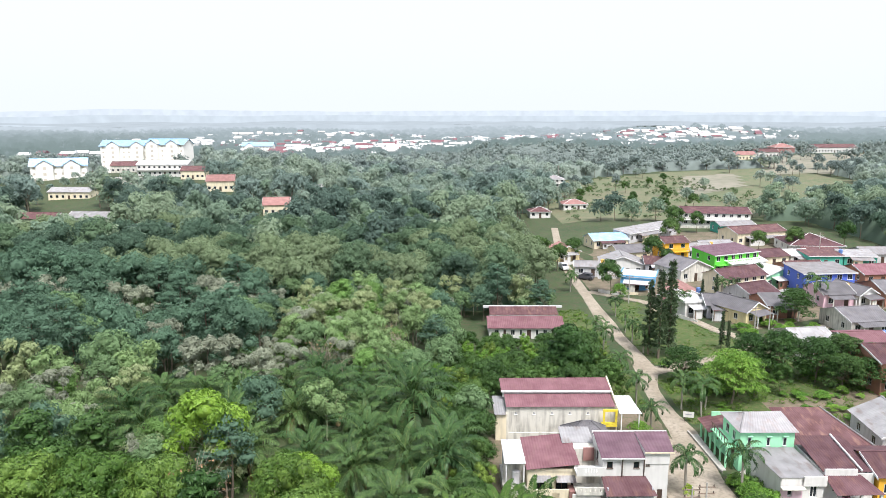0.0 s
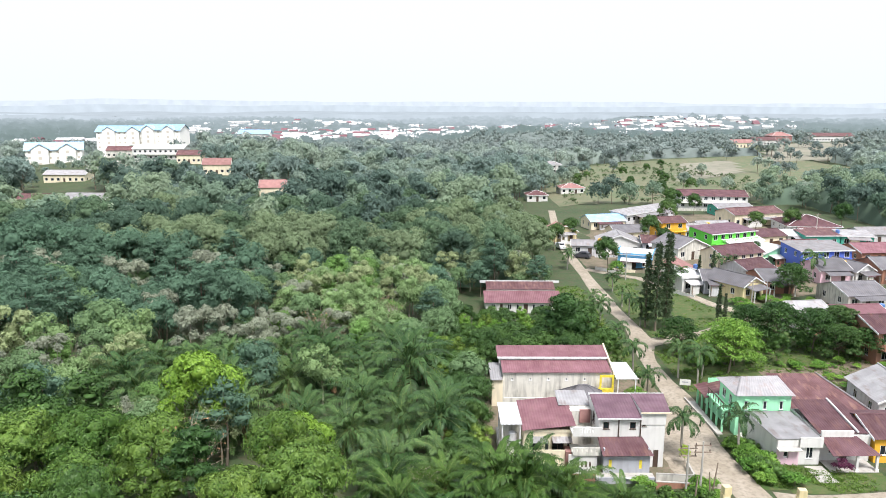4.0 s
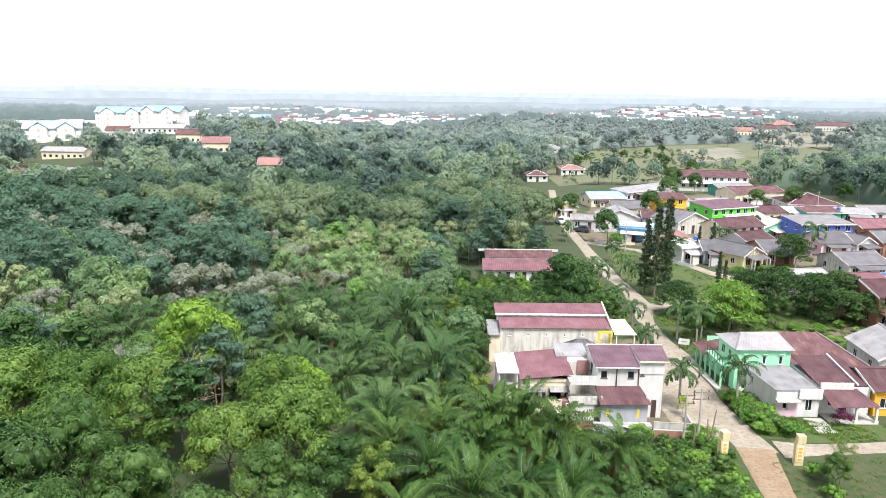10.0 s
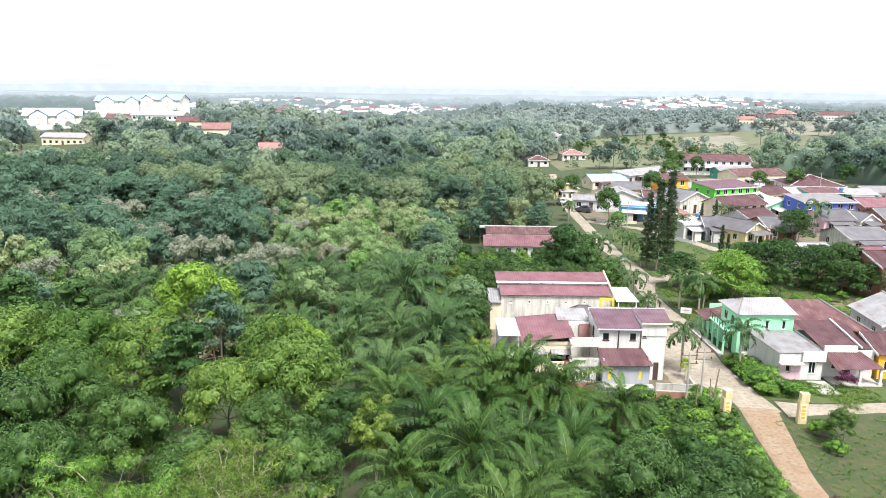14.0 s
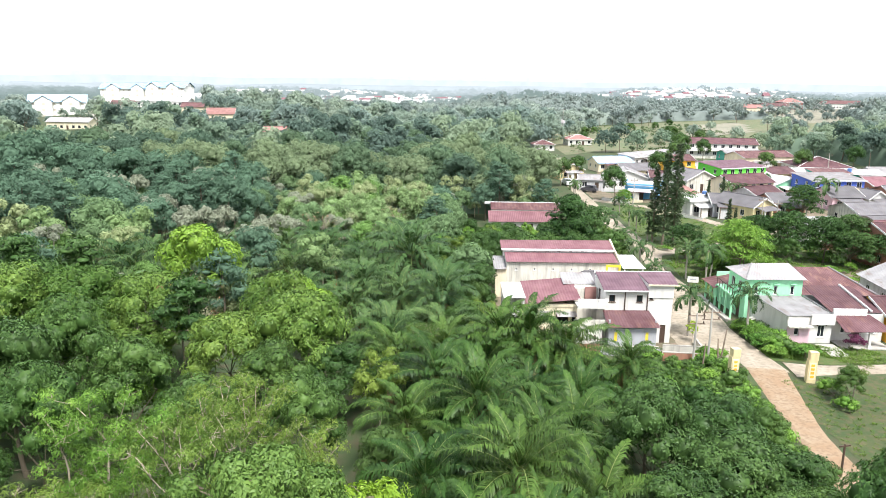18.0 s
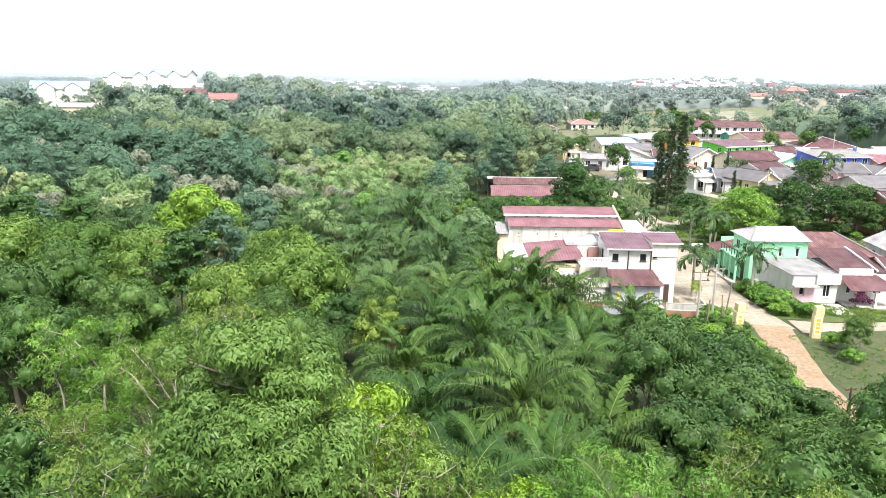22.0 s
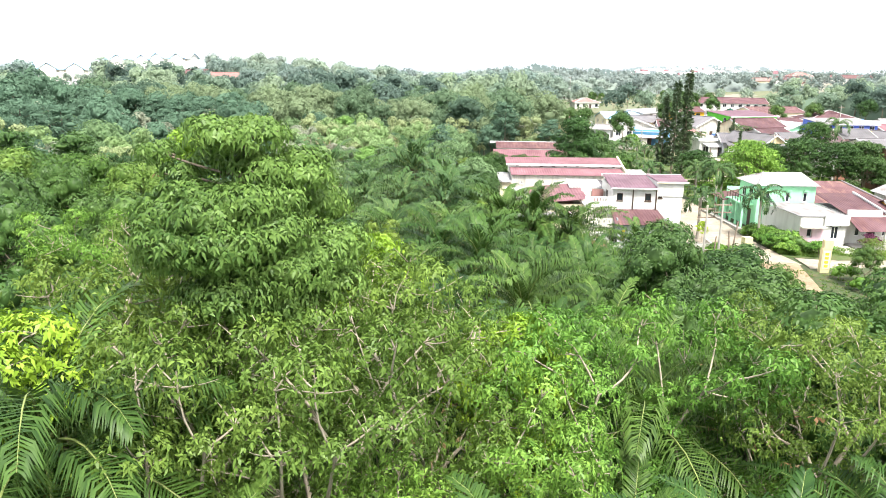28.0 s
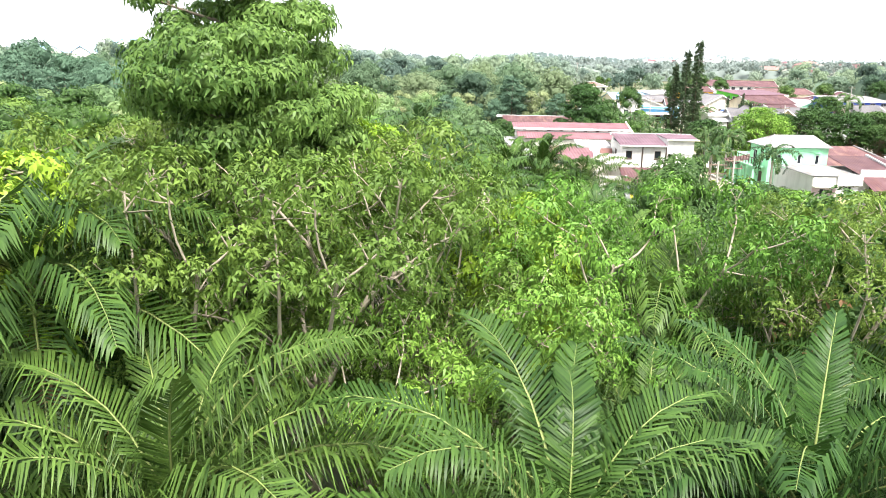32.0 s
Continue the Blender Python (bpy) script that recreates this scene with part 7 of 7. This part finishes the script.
def power_pole(x, y, h, arms, label):
    p = thing("power_pole", pose(x, y, zland(x, y)), label, "power pole", "power poles")
    part("pole", Build().tube([(0, 0, -0.4), (0.03, 0, h * 0.5), (0, 0, h)], [0.13, 0.11, 0.08], 8), M_concrete, p)
    for k, z in enumerate(arms):
        arm = part("crossarm", Build().box(-0.85, 0.85, -0.05, 0.05, z, z + 0.1), M_wood, p)
        for i in range(3):
            part("insulator", Build().tube([(-0.7 + i * 0.7, 0, z + 0.1), (-0.7 + i * 0.7, 0, z + 0.18), (-0.7 + i * 0.7, 0, z + 0.34)], [0.04, 0.07, 0.03], 8), M_darkwood, arm)
    return p


power_pole(24.7, 66.9, 5.4, (4.2, 5.0), "concrete pole with crossarms and insulators")
power_pole(26.0, 66.6, 5.6, (4.4, 5.1), "concrete pole with two crossarms beside the yard wall")
for x, y, h, lean in ((26.9, 65.8, 3.8, 4), (26.5, 65.2, 2.9, -3), (25.2, 65.6, 2.6, 2)):
    p = thing("stake", pose(x, y, zland(x, y), lean, lean, 0), "weathered wooden stake in the weeds", "post")
    part("stem", Build().tube([(0, 0, -0.4), (0, 0, h)], [0.1, 0.06], 6), M_wood, p)
pp = thing("power_pole", pose(27.9, 45.5, zland(27.9, 45.5), 0, 0, 15), "short dark wooden pole with one crossarm", "power pole", "power poles")
part("pole", Build().tube([(0, 0, -0.4), (0, 0, 2.5)], [0.09, 0.07], 7), M_darkwood, pp)
part("crossarm", Build().box(-0.45, 0.45, -0.04, 0.04, 2.3, 2.4), M_darkwood, pp)
for x, y, h in ((40.6, 155.5, 6.5), (56.5, 128, 5.5), (104.5, 200, 7.0), (62, 395, 12), (60.5, 131, 4.5)):
    power_pole(x, y, h, (h - 0.6,), "grey concrete street pole")

sg = thing("sign_board", pose(33.2, 93.2, 0, 0, 0, -15), "small white sign board on two legs", "sign")
part("board", Build().box(-0.7, 0.7, -0.03, 0.03, 0.7, 1.5), M_white, sg)
part("text_bar", Build().box(-0.4, 0.4, -0.045, -0.032, 1.05, 1.2), M_greywall, sg)
for x in (-0.5, 0.5):
    part("leg", Build().box(x - 0.04, x + 0.04, -0.02, 0.02, -0.2, 0.698), M_darkwood, sg)


def car(x, y, yaw, paint, label):
    c = thing("car", pose(x, y, zland(x, y) + 0.06, 0, 0, yaw), label, "car", "parked cars")
    prof = [(-2.0, 0.35), (-2.0, 0.85), (-1.75, 1.0), (-1.55, 1.55), (-1.2, 1.68), (0.5, 1.68), (1.05, 1.1), (1.9, 0.95), (2.0, 0.7), (2.0, 0.35)]
    n = len(prof)
    b = Build().add([(s * (0.82 if z < 1.2 else 0.66), px, z) for s in (-1, 1) for px, z in prof], [tuple(range(n)), tuple(range(2 * n - 1, n - 1, -1))] + [(i, n + i, n + (i + 1) % n, (i + 1) % n) for i in range(n)])
    part("body", b, paint, c)
    part("windscreen", Build().add([(-0.6, 0.62, 1.6), (0.6, 0.62, 1.6), (0.7, 1.02, 1.2), (-0.7, 1.02, 1.2)], [(0, 1, 2, 3)]), M_glass, c)
    part("rear_window", Build().add([(-0.6, -1.62, 1.52), (0.6, -1.62, 1.52), (0.7, -1.78, 1.12), (-0.7, -1.78, 1.12)], [(0, 1, 2, 3)]), M_glass, c)
    for s in (-1, 1):
        part("side_window", Build().add([(s * 0.765, -1.3, 1.2), (s * 0.765, 0.75, 1.2), (s * 0.69, 0.5, 1.58), (s * 0.69, -1.15, 1.58)], [(0, 1, 2, 3)]), M_glass, c)
        for px in (-1.25, 1.25):
            part("wheel", Build().tube([(s * 0.68, px, 0.3), (s * 0.84, px, 0.3)], [0.3, 0.3], 14), M_black, c)
        part("headlight", Build().box(s * 0.62 - 0.14, s * 0.62 + 0.14, 1.93, 2.015, 0.7, 0.85), M_frame, c)
    return c


car(32.0, 190.0, 190, plain("white_car_paint", (0.75, 0.75, 0.75), 0.3), "white parked car on the road")
car(35.6, 178.5, 60, plain("dark_car_paint", (0.06, 0.06, 0.07), 0.3), "dark parked car beside the road")

for x0, y0, x1, y1, h, mat, label in ((22.2, 68.6, 26.2, 68.2, 0.9, M_oldwhite, "low stained yard wall"), (26.2, 68.2, 26.4, 71.5, 0.8, M_oldwhite, "low yard wall beside the road"), (12.5, 68.3, 16.0, 68.6, 1.0, M_brick, "bare brick garden wall"), (22.0, 67.7, 26.0, 67.3, 0.6, M_brick, "rusty low brick wall"),
                                      (32.6, 79.0, 32.2, 90, 0.25, M_concrete, "broken concrete drain edge"), (36.0, 165.5, 41.5, 161.5, 0.7, M_white, "low white garden wall"), (46.3, 143.5, 49.5, 137.5, 0.8, M_white, "low white garden wall")):
    z = min(zland(x0, y0), zland(x1, y1))
    w = thing("garden_wall", pose(0, 0, 0), label, "wall")
    part("panel", Build().wall(x0, y0, x1, y1, z - 0.4, z + h, 0.14), mat, w)
    part("coping", Build().wall(x0, y0, x1, y1, z + h + 0.002, z + h + 0.07, 0.2), M_concrete, w)


# ---- village trees and shrubs ----
def conifer(seed, h, r0, n):
    """A narrow conifer: separate drooping boughs of fine sprays round a straight stem."""
    r = np.random.default_rng(seed)
    stem = [limb([(0, 0, -0.3), (0.05, 0, h * 0.5), (0, 0, h)], [h * 0.014, h * 0.009, 0.02], 6)]
    P, D = [], []
    boughs = 58
    for i in range(boughs):
        t = 0.1 + 0.88 * ((i + 0.5) / boughs) ** 0.92
        a = i * 2.39996 + r.normal() * 0.3
        reach = max(0.25, r0 * (1 - t) ** 0.7 * r.uniform(0.55, 1.15))
        way = np.array([math.cos(a), math.sin(a), 0.15])
        root_ = np.array([0, 0, t * h])
        stem.append(limb([root_, root_ + way * reach * 0.6, root_ + way * reach + np.array([0, 0, -0.1])], [0.035, 0.025, 0.01], 3))
        k = int(40 + 70 * reach)
        u = r.uniform(0.2, 1.0, (k, 1))
        P.append(root_ + way * reach * u + r.normal(size=(k, 3)) * 0.12)
        D.append(way + r.normal(size=(k, 3)) * 0.55 + np.array([0, 0, 0.25]))
    return joined(stem), leaf_quads(np.concatenate(P), np.concatenate(D), 0.5, 0.3, 0.5, r)


L_conifer = leaf("conifer_needles", (0.04, 0.076, 0.036), (0.095, 0.14, 0.065), through_light=0.1)
con = conifer(71, 15.5, 1.45, 0)
first = plant_proto("tree", (("trunk", con[0], M_bark), ("crown", con[1], L_conifer)), "tall narrow dark conifer on the lawn", "conifer")
first.matrix_world = pose(36.6, 119.2, 0)
for x, y, s in ((38.6, 120.2, 1.1), (35.4, 121.0, 0.86), (39.4, 122.5, 0.7), (48.5, 122.5, 0.45), (49.3, 121.6, 0.36), (57.5, 150.0, 0.42), (53.5, 147, 0.4)):
    ob = copy_thing(first, pose(x, y, zland(x, y), 0, 0, s * 1000))
    ob.scale = (s, s, s)

for x, y, s in ((27.6, 120.6, 1.15), (27.0, 107.0, 1.1), (27.6, 99.0, 1.05), (27.0, 89.2, 0.95), (26.4, 74.0, 1.15), (33.1, 74.6, 1.15), (35.4, 145.3, 0.85), (34.6, 134.0, 0.9), (34.4, 128.0, 0.9), (34.9, 122.0, 1.0), (33.7, 97.5, 1.1), (35.6, 95.2, 1.15), (37.0, 97.5, 1.0), (77.0, 147.5, 1.4), (46.5, 143.0, 0.9), (49.5, 146.5, 0.9), (27.8, 128, 1.0), (31.0, 172.0, 0.8), (29.6, 166.0, 0.9), (60.0, 153.0, 1.0), (63.5, 156, 0.9)):
    put("royal", x, y, s)

mango = tree_proto("dense dark mango tree with a rounded crown", L_dark, M_bark, 81, 8.0, 4.6, 20, 1050, 6, 0.38, style="round", width=0.42, twigs=1, low=0.2)
mango.matrix_world = pose(53.2, 110.0, zland(53.2, 110.0))
for x, y, s in ((57.8, 108.0, 0.95), (62.5, 109.5, 0.95), (66.8, 107.5, 0.85), (60.2, 104.6, 0.75), (64.6, 104.4, 0.7), (49.4, 112.5, 0.85), (38.4, 163.0, 1.0), (55.4, 190.0, 0.95), (67.3, 135.8, 0.9), (90.3, 206.0, 0.8), (37.0, 108.5, 0.75), (69.0, 220.0, 1.0), (77.0, 242.0, 1.1), (84.0, 240, 0.9), (74, 168.5, 0.6), (80.5, 163, 0.6), (57, 183, 0.7), (101, 207, 0.9), (116, 178, 0.9), (36.4, 202.0, 0.8), (30.0, 188.0, 0.9), (26.5, 196.0, 1.0), (118, 212, 1.0)):
    if y > 150:
        put("darkM", x, y, s * 0.72)
        continue
    ob = copy_thing(mango, pose(x, y, zland(x, y), 0, 0, x * 37))
    ob.scale = (s, s, s)
feather = tree_proto("bright feathery rain tree with drooping sprays", L_bright, M_bark, 82, 8.6, 4.8, 20, 1000, 6, 0.4, style="round", width=0.3, twigs=1, low=0.16)
feather.matrix_world = pose(41.4, 99.5, zland(41.4, 99.5))
for x, y, s in ((43.6, 102.5, 0.85), (39.4, 159.0, 0.45), (24.8, 86.6, 0.38)):
    ob = copy_thing(feather, pose(x, y, zland(x, y), 0, 0, x * 71))
    ob.scale = (s, s, s)
for kind, x, y, s in (("midN", 50.2, 103.2, 0.5), ("midN", 34.6, 57.2, 0.36), ("rubberN2", 35.4, 58.0, 0.36), ("midN", 24.6, 100.6, 0.5), ("midN", 14.6, 100.8, 0.45), ("darkN", 9.5, 101.5, 0.55), ("midN", 4.2, 97.5, 0.6), ("midN", 2.6, 90, 0.6), ("midN", 2.2, 84, 0.55), ("midN", 3.2, 78, 0.6), ("midN", 3.6, 71, 0.5), ("limeN", 26.2, 72.0, 0.25), ("midN", 24.5, 118, 0.45)):
    put(kind, x, y, s)

bush_shape = broadleaf(91, 1.6, 1.3, 7, 150, 5, 0.26, "round", 0.45, sides=4)
bush = plant_proto("shrub", (("stem", bush_shape[0], M_bark), ("foliage", bush_shape[1], L_bright)), "low green shrub in rough grass", "shrub")
bush.matrix_world = pose(36.0, 67.6, 0)
r = np.random.default_rng(5)
for k in range(260):
    x, y = ((r.uniform(32.6, 36.4), r.uniform(68.0, 76.5)), (r.uniform(6, 28), r.uniform(60, 69.5)), (r.uniform(50, 72), r.uniform(88, 103)), (r.uniform(34, 60), r.uniform(90, 118)), (r.uniform(54, 70), r.uniform(126, 136)))[k % 5]
    if k % 5 == 1 and (x > 26.4 or (y > 68.2 and x > 6)):
        continue
    if k % 5 == 0 and x > 36.4 - (y - 68) * 0.2:
        continue
    s = r.uniform(0.45, 1.0)
    ob = copy_thing(bush, pose(x, y, zland(x, y), 0, 0, r.uniform(0, 360)))
    ob.scale = (s, s, s * r.uniform(0.7, 1.1))
# thick undergrowth below the white house and along the track
spots_u = []
for x0, x1, y0, y1, n, lo, hi in ((13, 27.6, 60.5, 67.6, 170, 0.35, 0.75), (20.5, 26.6, 44, 61, 110, 0.5, 1.0), (32.8, 35.6, 68.4, 77, 40, 0.5, 1.0), (33.5, 60, 36, 60, 60, 0.4, 0.9), (4, 14, 62, 69.5, 70, 0.6, 1.2)):
    for _ in range(n):
        x, y = r.uniform(x0, x1), r.uniform(y0, y1)
        spots_u.append((x, y, r.uniform(lo, hi), r.uniform(0, 6.28), int(r.integers(2))))
UNDER = [simple(*puff_tree(sd, 1.6, 1.3, 6, 420, 0.2, low=0.3, lump=0.42, sides=3)) for sd in (93, 94)]
scattered("undergrowth", UNDER, [q for i, q in enumerate(spots_u) if i % 2], [L_bright, M_bark], "thick bright green undergrowth along the bank", "undergrowth")
scattered("undergrowth", UNDER, [q for i, q in enumerate(spots_u) if not i % 2], [L_mid, M_bark], "thick green undergrowth along the bank", "undergrowth")
red_shape = broadleaf(92, 1.9, 1.0, 7, 160, 5, 0.22, "round", 0.45, sides=4)
red = plant_proto("shrub", (("stem", red_shape[0], M_bark), ("foliage", red_shape[1], leaf("purple_leaves", (0.05, 0.012, 0.028), (0.12, 0.03, 0.06)))), "purple-leaved shrub in a front garden", "shrub")
red.matrix_world = pose(42.2, 70.2, 0)

# grass and weeds
def tuft(seed, n, h):
    r = np.random.default_rng(seed)
    a = r.uniform(0, 6.28, n)
    P = np.stack([np.cos(a) * 0.12, np.sin(a) * 0.12, np.full(n, -0.03)], -1) * r.uniform(0.2, 1, (n, 1))
    D = np.stack([np.cos(a), np.sin(a), r.uniform(0.6, 2.0, n)], -1)
    V, F = leaf_quads(P, D, h, 0.16, 0.5, r)
    return V, F, np.zeros(len(F), int)


TUFTS = [tuft(1, 7, 0.35), tuft(2, 8, 0.5), tuft(3, 9, 0.75)]
spots_g = []
for outline, n, s in ((LAWN, 1400, 0.6), (VERGE, 2200, 0.9), (GATE_GRASS, 5200, 0.42), (BANK, 3200, 0.6), (TRACK_VERGE, 2600, 0.9), (SLOPE, 900, 1.0)):
    xs, ys = [p[0] for p in outline], [p[1] for p in outline]
    while n:
        x, y = r.uniform(min(xs), max(xs)), r.uniform(min(ys), min(max(ys), 170))
        if in_poly(outline, x, y):
            n -= 1
            if noise.noise((x * 0.25, y * 0.25, 8)) > -0.15:
                spots_g.append((x, y, s * r.uniform(0.6, 1.3), r.uniform(0, 6.28), int(r.integers(3))))
scattered("grass", TUFTS, spots_g, [L_grass], "tufts of rough green grass and weeds", "grass")

# bushes on the meadow and small palms before the bare field
for x, y, s in ((62, 330, 2.4), (70, 350, 2.0), (84, 322, 2.2), (90, 360, 2.6), (98, 318, 3.0), (104, 345, 2.4), (78, 300, 2.6), (66, 290, 2.2), (110, 390, 2.4), (95, 400, 2.0), (124, 412, 2.6), (58, 310, 2.0), (88, 290, 2.8), (102, 296, 3.0), (75, 385, 2.0)):
    put("darkM", x, y, s * 0.2)

# lean-tos, tanks and dishes of the estate
LEAN = (M_oldzinc, M_rust, M_zinc, M_maroon, M_whiteroof)
WALLS = (M_white, M_lightgrey, M_cream, M_oldwhite, M_brick)
for i, (label, x, y, yaw, w, d, h, kind, rise, wm, rm, st) in enumerate(ESTATE):
    if not (0 < x < 130 and y < 262):
        continue
    home = min((o for o in bpy.data.objects if o.name.split(".")[0] == "house" and o.get("label") == label), key=lambda o: (o.matrix_basis.translation - Vector((x, y, 0))).length)
    if i % 2 == 0:
        a, b_ = w * 0.15, w * 0.85
        low = min(2.2, h - 0.6)
        part("lean_to_roof", Build().sheet((a, -2.4, low), (b_, -2.4, low), (b_, -0.02, low + 0.5), (a, -0.02, low + 0.5), 0.35), LEAN[i // 2 % 5], home)
        part("lean_to_wall", Build().wall(a + 0.1, -2.1, a + (b_ - a) * 0.45, -2.1, -0.3, low, 0.12, [(0.5, 1.2, 0.8, 1.7)] if b_ - a > 4 else []), WALLS[i // 2 % 5], home)
        for px in (a + 0.15, b_ - 0.15):
            part("post", Build().box(px - 0.06, px + 0.06, -2.3, -2.18, -0.2, low), M_wood, home)
    if i % 3 == 0:
        part("fence_wall", Build().wall(-1.2, -4.0, w * 0.6, -4.0, -0.4, 0.8, 0.12), WALLS[i // 3 % 5], home)
    if i % 4 == 1:
        t = thing("water_tank", pose(x, y, zland(x, y), 0, 0, yaw) @ pose(w + 0.9, d * 0.5, 0), "small water tank on a steel stand", "water tank", "water tanks")
        part("tank", Build().tube([(0, 0, 3.0), (0, 0, 3.1), (0, 0, 4.0), (0, 0, 4.15)], [0.42, 0.5, 0.5, 0.25], 12), plain("tank_shell", (0.62, 0.4, 0.08) if i % 8 == 1 else (0.1, 0.2, 0.45), 0.5), t)
        for px, py in ((-0.35, -0.35), (0.35, -0.35), (0.35, 0.35), (-0.35, 0.35)):
            part("leg", Build().box(px - 0.04, px + 0.04, py - 0.04, py + 0.04, -0.2, 3.0), M_steel, t)

# scrub on the meadow
spots_m = []
while len(spots_m) < 420:
    x, y = r.uniform(44, 150), r.uniform(266, 445)
    if in_poly(MEADOW, x, y) and noise.noise((x * 0.05, y * 0.05, 3)) > -0.05:
        spots_m.append((x, y, r.uniform(0.08, 0.24), r.uniform(0, 6.28), int(r.integers(3))))
scattered("scrub", VFAR, spots_m, [L_grey, M_bark], "low grey-green scrub on the meadow", "scrub")
